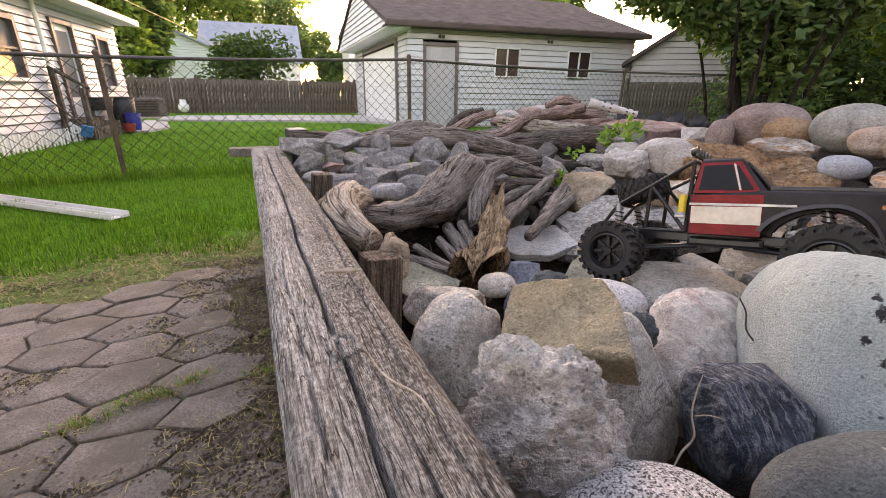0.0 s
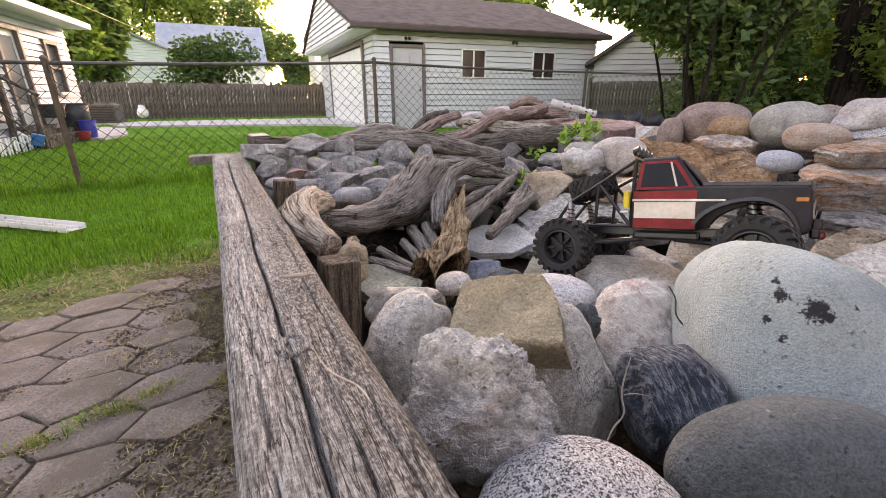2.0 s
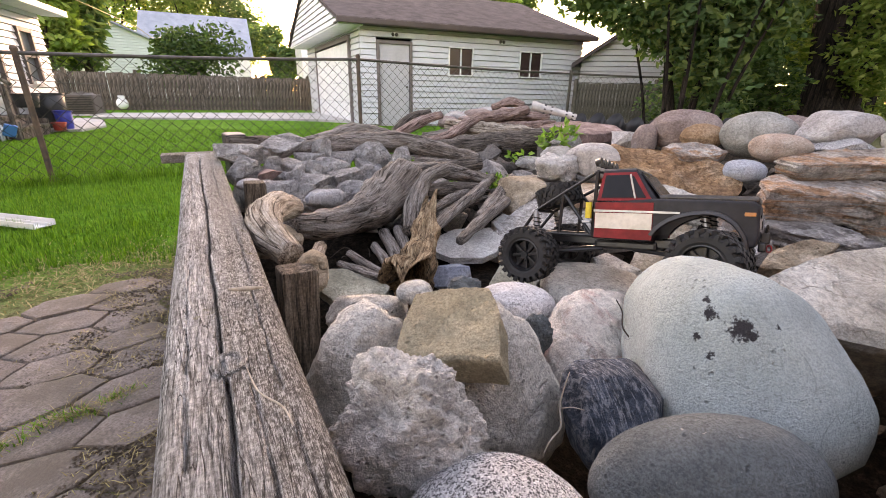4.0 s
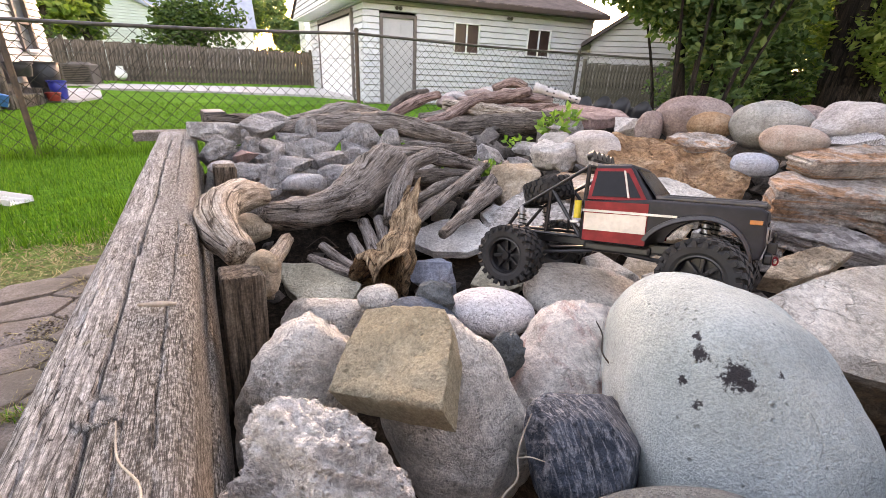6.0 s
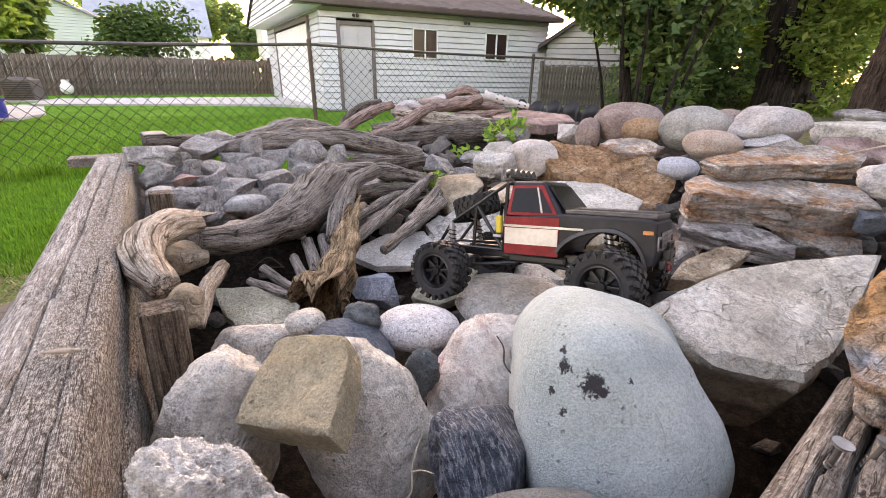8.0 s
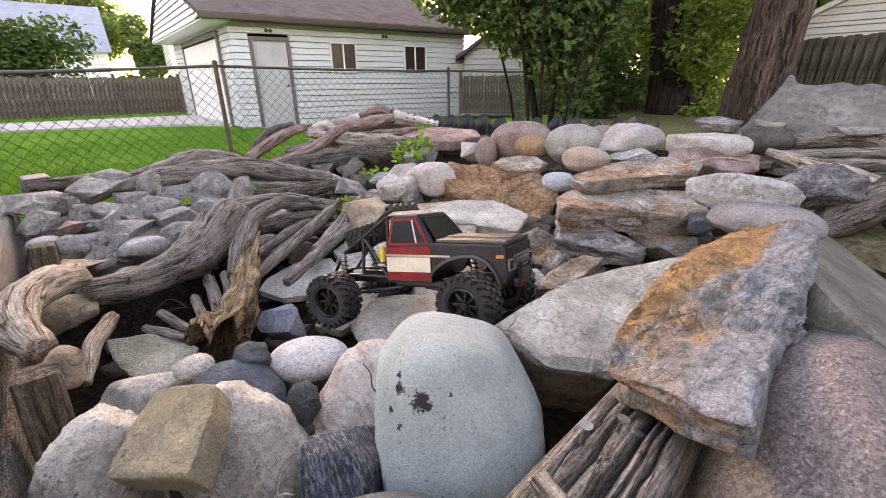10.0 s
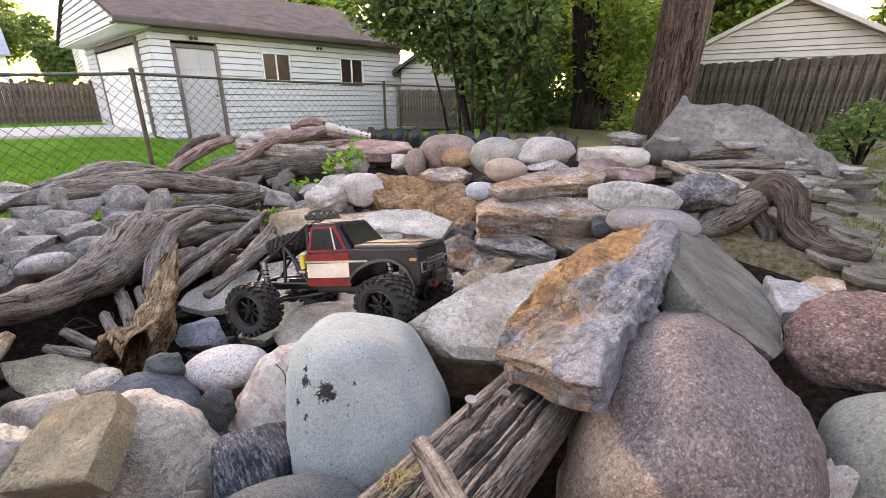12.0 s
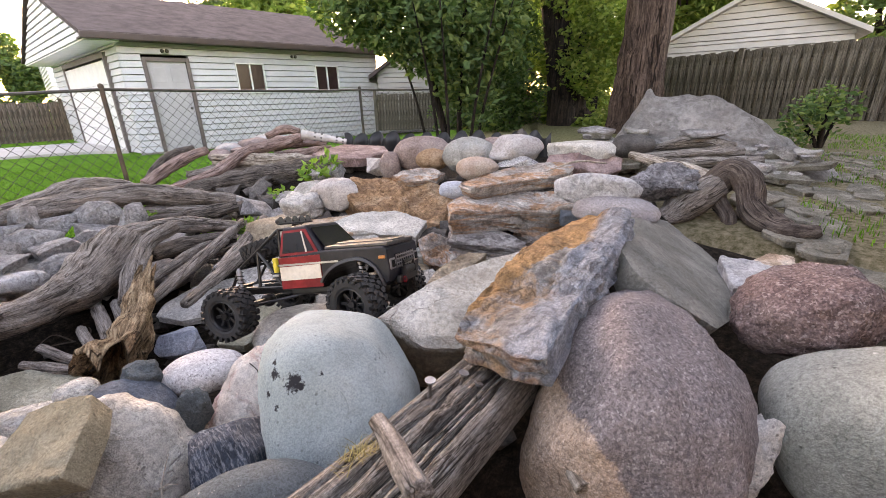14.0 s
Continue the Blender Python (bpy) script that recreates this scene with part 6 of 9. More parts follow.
boulder((1.391, 0.958, 0.269), (0.197, 0.176, 0.057), (2, 5, -33), 2.31, (0.02, -0.03, -0.10), M_tan, 40, "flat tan stone under the truck", "stone", lump=0.03, grit=0.01)
stone((1.568, 1.065, 0.271), (0.105, 0.094, 0.041), -34, 0, M_tan, "angular", 41, "brown flat stone in the crawl course", "stone")
slab((1.859, 1.086, 0.275), (-0.100, -0.201, 0.974), [(-0.166, -0.107), (0.068, -0.13), (0.246, -0.005), (0.151, 0.109), (-0.09, 0.113), (-0.209, 0.02)], 0.060, M_tan2, 42, "brown-grey flat stone beside the concrete slab", "flagstone", rough=0.010)
slab((2.136, 1.104, 0.344), (-0.100, -0.201, 0.974), [(-0.091, -0.052), (0.044, -0.097), (0.131, 0.004), (0.034, 0.083), (-0.118, 0.062)], 0.050, M_grey, 43, "small grey flat stone beside the concrete slab", "flagstone", rough=0.010)
stone((1.665, 1.906, 0.334), (0.155, 0.124, 0.120), -24, 0, M_tan2, "angular", 44, "tan triangular stone among heaped stones", "stone")
stone((2.066, 1.884, 0.522), (0.146, 0.117, 0.105), -33, 0, M_striped, "boulder", 45, "striped grey rounded stone", "stone")
stone((1.861, 1.920, 0.490), (0.123, 0.098, 0.087), -28, 0, M_porous, "porous", 46, "rough pale grey stone", "stone")
stone((2.044, 2.167, 0.501), (0.112, 0.089, 0.086), -29, 0, M_grey, "angular", 47, "grey angular stone among heaped stones", "stone")
slab((1.939, 1.573, 0.429), (-0.050, -0.120, 0.991), [(-0.234, -0.013), (-0.037, -0.114), (0.221, -0.204), (0.324, -0.102), (0.105, 0.107), (-0.12, 0.205), (-0.259, 0.12)], 0.050, M_rustflat, 48, "rusty flat slab by the concrete", "slab", rough=0.010)
slab((2.052, 1.430, 0.439), (-0.100, -0.151, 0.983), [(-0.153, 0.034), (-0.046, -0.115), (0.045, -0.252), (0.213, -0.14), (0.16, 0.075), (-0.026, 0.205), (-0.192, 0.192)], 0.090, M_tan, 49, "flat grey slab with a broken edge", "slab", rough=0.010, layers=0.010)
slab((2.120, 1.012, 0.360), (-0.300, -0.601, 0.741), [(-0.1, 0.011), (-0.026, -0.113), (0.057, -0.104), (0.123, -0.033), (0.019, 0.122), (-0.072, 0.117)], 0.070, M_layer, 50, "rusty reddish broken stone leaning under the slabs", "stone", rough=0.015, layers=0.010)
slab((1.900, 1.149, 0.366), (-0.199, -0.398, 0.896), [(0.012, -0.047), (0.09, -0.003), (0.004, 0.082), (-0.106, -0.031)], 0.050, M_tan2, 51, "tan triangular flat stone", "stone", rough=0.008)
slab((2.308, 1.568, 0.513), (-0.220, -0.379, 0.899), [(-0.248, 0.073), (-0.135, -0.12), (-0.022, -0.316), (0.152, -0.283), (0.305, -0.163), (0.265, -0.008), (0.069, 0.22), (-0.138, 0.329), (-0.25, 0.268)], 0.180, M_orange, 52, "long orange-brown weathered boulder", "boulder", rough=0.030, layers=0.015)
slab((2.734, 1.005, 0.652), (-0.050, -0.120, 0.991), [(-0.399, 0.023), (-0.15, -0.042), (0.182, -0.164), (0.358, -0.1), (0.428, 0.006), (-0.04, 0.152), (-0.379, 0.125)], 0.075, M_layer, 53, "brown layered rock slab on the wall", "slab", rough=0.012, layers=0.012)
slab((2.485, 0.900, 0.553), (-0.050, -0.151, 0.987), [(-0.342, 0.091), (-0.08, -0.049), (0.083, -0.208), (0.239, -0.251), (0.4, -0.105), (0.127, 0.125), (-0.157, 0.218), (-0.271, 0.179)], 0.125, M_layer, 54, "thick grey-brown layered rock slab", "slab", rough=0.012, layers=0.020)
slab((2.282, 0.877, 0.418), (-0.100, -0.201, 0.974), [(-0.069, -0.039), (0.052, -0.181), (0.115, -0.152), (0.105, 0.076), (-0.053, 0.182), (-0.15, 0.114)], 0.075, M_layer2, 55, "thin grey layered slab low in the wall", "slab", rough=0.012, layers=0.014)
stone((2.552, 0.734, 0.360), (0.161, 0.096, 0.076), -65, 0, M_layer, "angular", 56, "rusty brown broken stone", "stone")
stone((2.603, 0.612, 0.498), (0.064, 0.051, 0.051), -69, 0, M_bluedark, "angular", 57, "small dark blue-grey stone in a gap", "stone")
slab((1.905, 0.712, 0.422), (-0.150, -0.301, 0.942), [(-0.102, -0.042), (0.027, -0.039), (0.174, -0.008), (0.111, 0.041), (-0.054, 0.047), (-0.158, 0.001)], 0.060, M_tan2, 58, "tan flat stone with a pale edge", "slab", rough=0.008)

# stones along the top of the wall
stone((2.899, 2.042, 0.668), (0.219, 0.175, 0.134), -45, 0, M_pink, "round", 59, "pink rounded granite cobble", "cobble")
stone((2.836, 1.862, 0.653), (0.120, 0.096, 0.077), -46, 0, M_orangec, "round", 60, "small orange-brown cobble among heaped stones", "cobble")
stone((2.970, 1.633, 0.679), (0.191, 0.153, 0.128), -52, 0, M_greycap, "round", 61, "grey cobble with a pale cap", "cobble")
stone((2.761, 1.373, 0.642), (0.133, 0.107, 0.072), -53, 0, M_peach, "round", 62, "peach speckled cobble among heaped stones", "cobble")
stone((3.175, 1.599, 0.705), (0.116, 0.093, 0.086), -55, 0, M_pink, "round", 63, "dusky pink cobble among heaped stones", "cobble")
stone((3.063, 1.304, 0.723), (0.173, 0.138, 0.103), -58, 0, M_whitegrey, "boulder", 64, "pale white-grey boulder among heaped stones", "cobble")
stone((3.646, 1.630, 0.683), (0.141, 0.113, 0.154), -59, 0, M_brownst, "angular", 65, "dark brown-grey angular stone", "stone")
stone((2.992, 1.237, 0.656), (0.133, 0.106, 0.054), -59, 0, M_speckle, "angular", 66, "speckled dark and white stone", "stone")
stone((2.578, 1.389, 0.536), (0.093, 0.065, 0.055), -50, 0, M_blueoval, "round", 67, "blue-grey oval cobble among heaped stones", "cobble")
slab((2.512, 1.628, 0.613), (-0.100, -0.251, 0.963), [(-0.132, -0.039), (0.044, -0.113), (0.154, -0.073), (0.142, 0.038), (-0.046, 0.115), (-0.161, 0.072)], 0.050, M_layer, 68, "flat brown stone among heaped stones", "stone", rough=0.012)
stone((2.652, 2.119, 0.605), (0.078, 0.062, 0.104), -40, 0, M_pink, "round", 69, "grey-pink upright cobble among heaped stones", "cobble")
stone((2.745, 2.333, 0.582), (0.130, 0.104, 0.079), -39, 0, M_greysq, "angular", 70, "grey squared stone among heaped stones", "stone")
stone((3.467, 1.094, 0.693), (0.237, 0.142, 0.099), -66, 0, M_tan, "boulder", 71, "tan flat boulder among heaped stones", "boulder")
slab((3.299, 0.936, 0.649), (-0.200, -0.501, 0.842), [(-0.134, -0.004), (0.01, -0.127), (0.172, -0.156), (0.3, -0.081), (0.105, 0.086), (-0.164, 0.173), (-0.289, 0.108)], 0.100, M_redslab, 72, "dark reddish-brown slab among heaped stones", "slab", rough=0.012)
stone((2.649, 0.531, 0.642), (0.200, 0.100, 0.077), -71, 0, M_white, "boulder", 73, "white mottled flat rock", "slab", sub=5)
stone((2.624, 0.424, 0.556), (0.186, 0.130, 0.072), -74, 0, M_purple, "round", 74, "smooth purple-grey boulder among heaped stones", "boulder")
stone((3.380, 0.506, 0.553), (0.211, 0.148, 0.126), -72, 0, M_porousdk, "porous", 75, "rough dark grey pitted rock", "stone")
stone((4.585, 1.198, 0.619), (0.178, 0.142, 0.106), -68, 0, M_brownst, "round", 76, "brown rounded stone by the hump", "stone")

# stones in the near right gap
slab((2.519, -0.118, 0.458), (0.000, -0.100, 0.995), [(-0.192, -0.003), (-0.075, -0.069), (0.097, -0.08), (0.107, 0.046), (0.063, 0.106)], 0.060, M_white, 77, "white and rusty flat stone by the boulder", "stone", rough=0.010)
slab((2.784, -0.157, 0.429), (0.000, -0.100, 0.995), [(-0.111, 0.004), (0.014, -0.06), (0.104, -0.04), (0.069, 0.034), (-0.076, 0.062)], 0.040, M_rustflat, 78, "rusty flat stone in the grass", "stone", rough=0.010)

# small grey rubble
stone((0.256, 2.395, 0.575), (0.117, 0.076, 0.077), 12, 0, M_rubble, "angular", 79, "grey broken rubble stone", "stone", group="grey rubble stones")
stone((0.456, 2.598, 0.526), (0.128, 0.083, 0.089), 7, 0, M_rubble, "angular", 80, "grey broken rubble stone", "stone", group="grey rubble stones")
stone((0.512, 2.837, 0.558), (0.108, 0.070, 0.067), 5, 0, M_rubble, "angular", 81, "grey broken rubble stone", "stone", group="grey rubble stones")
stone((0.281, 2.235, 0.484), (0.092, 0.060, 0.079), 12, 0, M_rubble, "angular", 82, "grey broken rubble stone", "stone", group="grey rubble stones")
stone((0.401, 2.329, 0.486), (0.063, 0.041, 0.061), 9, 0, M_rubble, "angular", 83, "grey broken rubble stone", "stone", group="grey rubble stones")
stone((0.718, 2.633, 0.518), (0.095, 0.062, 0.082), 1, 0, M_rubble, "angular", 84, "grey broken rubble stone", "stone", group="grey rubble stones")
stone((0.999, 2.634, 0.486), (0.132, 0.086, 0.093), -5, 0, M_rubble, "angular", 85, "grey broken rubble stone", "stone", group="grey rubble stones")
stone((0.524, 2.362, 0.475), (0.111, 0.072, 0.065), 6, 0, M_rubble, "angular", 86, "grey broken rubble stone", "stone", group="grey rubble stones")
stone((0.703, 2.427, 0.445), (0.131, 0.085, 0.075), 2, 0, M_rubble, "boulder", 87, "grey broken rubble stone", "stone", group="grey rubble stones")
stone((0.533, 2.240, 0.451), (0.076, 0.049, 0.058), 6, 0, M_rubble, "angular", 88, "grey broken rubble stone", "stone", group="grey rubble stones")
stone((0.631, 2.248, 0.456), (0.071, 0.046, 0.074), 4, 0, M_rubble, "angular", 89, "grey broken rubble stone", "stone", group="grey rubble stones")
stone((0.774, 2.259, 0.400), (0.124, 0.080, 0.083), 0, 0, M_rubble, "angular", 90, "grey broken rubble stone", "stone", group="grey rubble stones")
stone((0.585, 2.146, 0.413), (0.113, 0.073, 0.069), 5, 0, M_rubble, "angular", 91, "grey broken rubble stone", "stone", group="grey rubble stones")
stone((0.893, 2.338, 0.407), (0.064, 0.041, 0.074), -3, 0, M_rubble, "angular", 92, "grey broken rubble stone", "stone", group="grey rubble stones")
stone((1.102, 2.450, 0.478), (0.089, 0.058, 0.090), -7, 0, M_rubble, "angular", 93, "grey broken rubble stone", "stone", group="grey rubble stones")
stone((0.606, 2.569, 0.482), (0.094, 0.061, 0.054), 4, 0, M_rubble, "angular", 94, "grey broken rubble stone", "stone", group="grey rubble stones")
stone((0.825, 2.637, 0.461), (0.133, 0.087, 0.061), -1, 0, M_rubble, "angular", 95, "grey broken rubble stone", "stone", group="grey rubble stones")
stone((0.409, 2.070, 0.406), (0.117, 0.076, 0.071), 10, 0, M_rubble, "porous", 96, "grey broken rubble stone", "stone", group="grey rubble stones")
stone((0.464, 1.951, 0.383), (0.078, 0.051, 0.059), 9, 0, M_rubble, "angular", 97, "grey broken rubble stone", "stone", group="grey rubble stones")
stone((0.799, 2.137, 0.364), (0.106, 0.069, 0.074), -0, 0, M_rubble, "boulder", 98, "grey broken rubble stone", "stone", group="grey rubble stones")
stone((0.528, 2.063, 0.388), (0.071, 0.046, 0.061), 7, 0, M_rubble, "angular", 99, "grey broken rubble stone", "stone", group="grey rubble stones")
stone((0.953, 2.511, 0.452), (0.092, 0.060, 0.065), -4, 0, M_rubble, "angular", 100, "grey broken rubble stone", "stone", group="grey rubble stones")
stone((0.355, 2.431, 0.531), (0.053, 0.035, 0.042), 10, 0, M_rubble, "angular", 101, "grey broken rubble stone", "stone", group="grey rubble stones")
stone((0.455, 2.270, 0.434), (0.056, 0.036, 0.052), 8, 0, M_rubble, "angular", 102, "grey broken rubble stone", "stone", group="grey rubble stones")
stone((0.403, 2.178, 0.460), (0.065, 0.059, 0.045), 9, 0, M_redslab, "angular", 103, "small rust-red broken stone", "stone", sub=3)
stone((0.309, 2.049, 0.456), (0.057, 0.051, 0.029), 12, 0, M_whitegrey, "round", 104, "small pale grey oval cobble", "cobble", sub=3)
stone((0.629, 2.036, 0.373), (0.112, 0.079, 0.061), 4, 0, M_white, "boulder", 105, "white-tan layered stone among heaped stones", "stone")
stone((0.381, 1.868, 0.398), (0.132, 0.105, 0.030), 11, 0, M_tan2, "angular", 106, "tan flat stone among heaped stones", "stone")
stone((0.414, 1.509, 0.351), (0.089, 0.071, 0.062), 13, 0, M_tan2, "boulder", 107, "brown stone under driftwood", "stone")
stone((0.495, 0.977, 0.440), (0.041, 0.033, 0.058), 15, 0, M_tan2, "boulder", 108, "brown stone by the peg", "stone")

# driftwood
log([(0.464, 1.56, 0.396), (0.606, 1.652, 0.36), (0.743, 1.746, 0.36), (0.893, 1.849, 0.403), (1.011, 1.961, 0.481)], [0.0471, 0.0603, 0.0743, 0.1105, 0.1025], M_drift, 109, "thick grey driftwood log lying over the rubble", "driftwood")
log([(1.211, 1.929, 0.516), (1.078, 1.85, 0.478), (0.993, 1.752, 0.389), (0.933, 1.613, 0.31)], [0.0323, 0.0356, 0.0412, 0.032], M_drift, 110, "forked grey driftwood branch standing in the pit", "driftwood")
def stump(points, radii, label):
    """A rotten stump: a fluted stem, ragged at both ends, its base hollowed out."""
    ob = log(points, radii, M_driftbr, 111, label, "driftwood", rough=0.5, groove=0.3, name="stump")
    me = ob.data
    count = (len(me.vertices) - 2) // 32
    axis = me.vertices[len(me.vertices) - 1].co - me.vertices[len(me.vertices) - 2].co
    length = axis.length
    axis.normalize()
    for i in range(count):
        t = i / (count - 1)
        ring = [me.vertices[i * 32 + k] for k in range(32)]
        mid = sum((v.co for v in ring), Vector()) / 32
        for k, v in enumerate(ring):
            a = 2 * math.pi * k / 32
            flute = 0.22 * math.sin(3 * a + 1.0) + 0.16 * math.sin(5 * a + 4 * t)
            v.co = mid + (v.co - mid) * (1 + flute * (0.4 + 0.8 * t))
            v.co += axis * (0.16 * length * max(0.0, t - 0.7) / 0.3 * noise.noise(Vector((math.cos(a) * 2, math.sin(a) * 2, 3))) - 0.35 * length * max(0.0, 0.3 - t) / 0.3 * max(0.0, noise.noise(Vector((math.cos(a) * 1.6, math.sin(a) * 1.6, 8))) + 0.2))
    me.vertices[len(me.vertices) - 1].co -= axis * 0.30 * length
    me.vertices[len(me.vertices) - 2].co += axis * 0.12 * length
    return ob


stump([(1.01, 1.585, 0.42), (0.963, 1.485, 0.345), (0.892, 1.355, 0.268), (0.806, 1.240, 0.232)], [0.028, 0.046, 0.066, 0.088], "brown rotten tree stump with a hollow")
log([(0.948, 2.047, 0.483), (1.173, 2.122, 0.483), (1.407, 2.121, 0.439), (1.545, 2.078, 0.405)], [0.04, 0.0405, 0.0397, 0.025], M_drift, 112, "grey driftwood log along the slope", "driftwood")
log([(1.08, 1.905, 0.408), (1.282, 2.02, 0.386), (1.497, 2.023, 0.374)], [0.0395, 0.0405, 0.0305], M_driftdk, 113, "dark driftwood log under the branch", "driftwood")
log([(0.524, 2.64, 0.539), (0.825, 2.76, 0.55), (1.181, 2.795, 0.552), (1.447, 2.731, 0.5), (1.719, 2.624, 0.453)], [0.0303, 0.0662, 0.0677, 0.0591, 0.0341], M_drift, 114, "long weathered driftwood trunk behind the rubble", "driftwood")
log([(0.593, 2.867, 0.555), (0.776, 2.99, 0.569), (0.968, 3.102, 0.599), (1.156, 3.078, 0.572), (1.325, 3.03, 0.494)], [0.0232, 0.0425, 0.06, 0.054, 0.0396], M_drift, 115, "pale ridged driftwood log at the lawn edge", "driftwood")
log([(0.184, 2.671, 0.572), (0.292, 2.745, 0.569), (0.397, 2.861, 0.556)], [0.0396, 0.0417, 0.0413], M_driftdk, 116, "dark squared post lying at the lawn edge", "driftwood")
log([(1.199, 2.515, 0.432), (1.422, 2.53, 0.415), (1.683, 2.507, 0.433)], [0.0303, 0.0457, 0.0401], M_driftdk, 117, "short dark driftwood log", "driftwood")
log([(1.569, 3.752, 0.357), (2.135, 3.492, 0.436), (2.691, 3.1, 0.532)], [0.0642, 0.0987, 0.0915], M_driftdk, 118, "long dark squared beam on the driftwood heap", "driftwood")
log([(1.992, 3.986, 0.571), (2.479, 3.763, 0.533), (2.894, 3.41, 0.518)], [0.0589, 0.0758, 0.0479], M_driftlt, 119, "pale bleached driftwood log", "driftwood")
log([(1.761, 3.973, 0.462), (2.187, 3.918, 0.492), (2.564, 3.694, 0.438)], [0.0473, 0.0652, 0.0546], M_drift, 120, "grey driftwood log in the heap", "driftwood")
log([(1.499, 3.699, 0.391), (1.906, 3.735, 0.481), (2.231, 3.856, 0.622), (2.524, 3.848, 0.672), (2.813, 3.827, 0.726)], [0.0339, 0.0558, 0.0534, 0.0494, 0.0506], M_driftred, 121, "crooked reddish driftwood branch", "driftwood")
log([(1.407, 3.835, 0.457), (1.705, 4.005, 0.586), (1.987, 4.087, 0.668)], [0.0441, 0.0519, 0.038], M_driftred, 122, "bent reddish driftwood branch", "driftwood")
log([(1.46, 3.974, 0.485), (1.658, 4.119, 0.619), (1.9, 4.161, 0.687)], [0.0305, 0.0475, 0.0327], M_driftdk, 123, "dark flat driftwood branch", "driftwood")
log([(2.387, 4.113, 0.614), (2.759, 4.087, 0.667), (3.121, 3.882, 0.655)], [0.0458, 0.0706, 0.0531], M_driftred, 124, "reddish driftwood log on top of the heap", "driftwood")
log([(2.554, 3.929, 0.555), (2.865, 3.784, 0.574), (3.059, 3.664, 0.607)], [0.0453, 0.0511, 0.034], M_driftred, 125, "small reddish driftwood log", "driftwood")
log([(2.632, 4.233, 0.731), (2.824, 4.215, 0.795), (2.932, 4.094, 0.763)], [0.0357, 0.0481, 0.0359], M_driftred, 126, "knotted dark driftwood end", "driftwood")
log([(1.131, 2.782, 0.457), (1.427, 2.681, 0.429), (1.666, 2.493, 0.386)], [0.0216, 0.0332, 0.0292], M_drift, 127, "grey driftwood plank on the slope", "driftwood")
log([(0.98, 1.524, 0.318), (1.177, 1.748, 0.338), (1.43, 1.965, 0.381)], [0.0178, 0.0283, 0.0236], M_drift, 128, "grey-brown driftwood stick in a leaning bundle", "driftwood", group="thin driftwood sticks")
log([(1.036, 1.59, 0.313), (1.286, 1.839, 0.363), (1.592, 2.139, 0.416)], [0.0163, 0.0272, 0.0225], M_drift, 129, "grey-brown driftwood stick in a leaning bundle", "driftwood", group="thin driftwood sticks")
log([(1.1, 1.463, 0.299), (1.278, 1.655, 0.306), (1.526, 1.87, 0.348)], [0.0179, 0.028, 0.0291], M_drift, 130, "grey-brown driftwood stick in a leaning bundle", "driftwood", group="thin driftwood sticks")
log([(1.023, 1.714, 0.343), (1.219, 1.905, 0.355), (1.402, 2.024, 0.375)], [0.0171, 0.0248, 0.021], M_drift, 131, "grey-brown driftwood stick in a leaning bundle", "driftwood", group="thin driftwood sticks")
log([(1.296, 1.707, 0.318), (1.477, 1.891, 0.344), (1.718, 2.148, 0.404)], [0.0235, 0.0348, 0.0297], M_drift, 132, "grey-brown driftwood stick in a leaning bundle", "driftwood", group="thin driftwood sticks")
log([(1.112, 1.746, 0.327), (1.266, 1.881, 0.33), (1.479, 1.984, 0.333)], [0.0153, 0.0195, 0.0181], M_drift, 133, "grey-brown driftwood stick in a leaning bundle", "driftwood", group="thin driftwood sticks")
log([(0.468, 1.522, 0.475), (0.421, 1.396, 0.506), (0.387, 1.259, 0.511), (0.401, 1.142, 0.491), (0.447, 1.042, 0.469)], [0.0435, 0.0472, 0.0495, 0.0486, 0.0348], M_driftlt, 134, "twisted pale rotten driftwood lump beside the timber", "driftwood")
log([(0.55, 1.368, 0.372), (0.514, 1.228, 0.368), (0.501, 1.132, 0.35), (0.496, 1.079, 0.33)], [0.0194, 0.0238, 0.0194, 0.013], M_driftlt, 135, "pale short driftwood stick", "driftwood")
log([(0.659, 1.513, 0.28), (0.717, 1.416, 0.254), (0.776, 1.3, 0.249)], [0.0163, 0.0178, 0.017], M_drift, 136, "short broken grey stick in the dark pit", "driftwood", group="broken sticks")
log([(0.612, 1.436, 0.272), (0.672, 1.371, 0.259), (0.732, 1.302, 0.254)], [0.0135, 0.019, 0.0168], M_drift, 137, "short broken grey stick in the dark pit", "driftwood", group="broken sticks")
log([(0.774, 1.592, 0.271), (0.786, 1.441, 0.256), (0.797, 1.348, 0.231)], [0.0176, 0.0184, 0.0177], M_drift, 138, "short broken grey stick in the dark pit", "driftwood", group="broken sticks")
log([(0.843, 1.71, 0.284), (0.845, 1.557, 0.255), (0.85, 1.405, 0.224)], [0.0235, 0.0264, 0.0247], M_drift, 139, "short broken grey stick in the dark pit", "driftwood", group="broken sticks")
log([(0.905, 1.71, 0.296), (0.903, 1.586, 0.252), (0.889, 1.46, 0.223)], [0.0215, 0.0272, 0.0257], M_drift, 140, "short broken grey stick in the dark pit", "driftwood", group="broken sticks")
log([(3.873, 0.91, 0.64), (3.81, 0.658, 0.597), (3.759, 0.473, 0.571), (3.689, 0.291, 0.538)], [0.0275, 0.0437, 0.0481, 0.042], M_driftlt, 141, "pale smooth driftwood root", "driftwood")
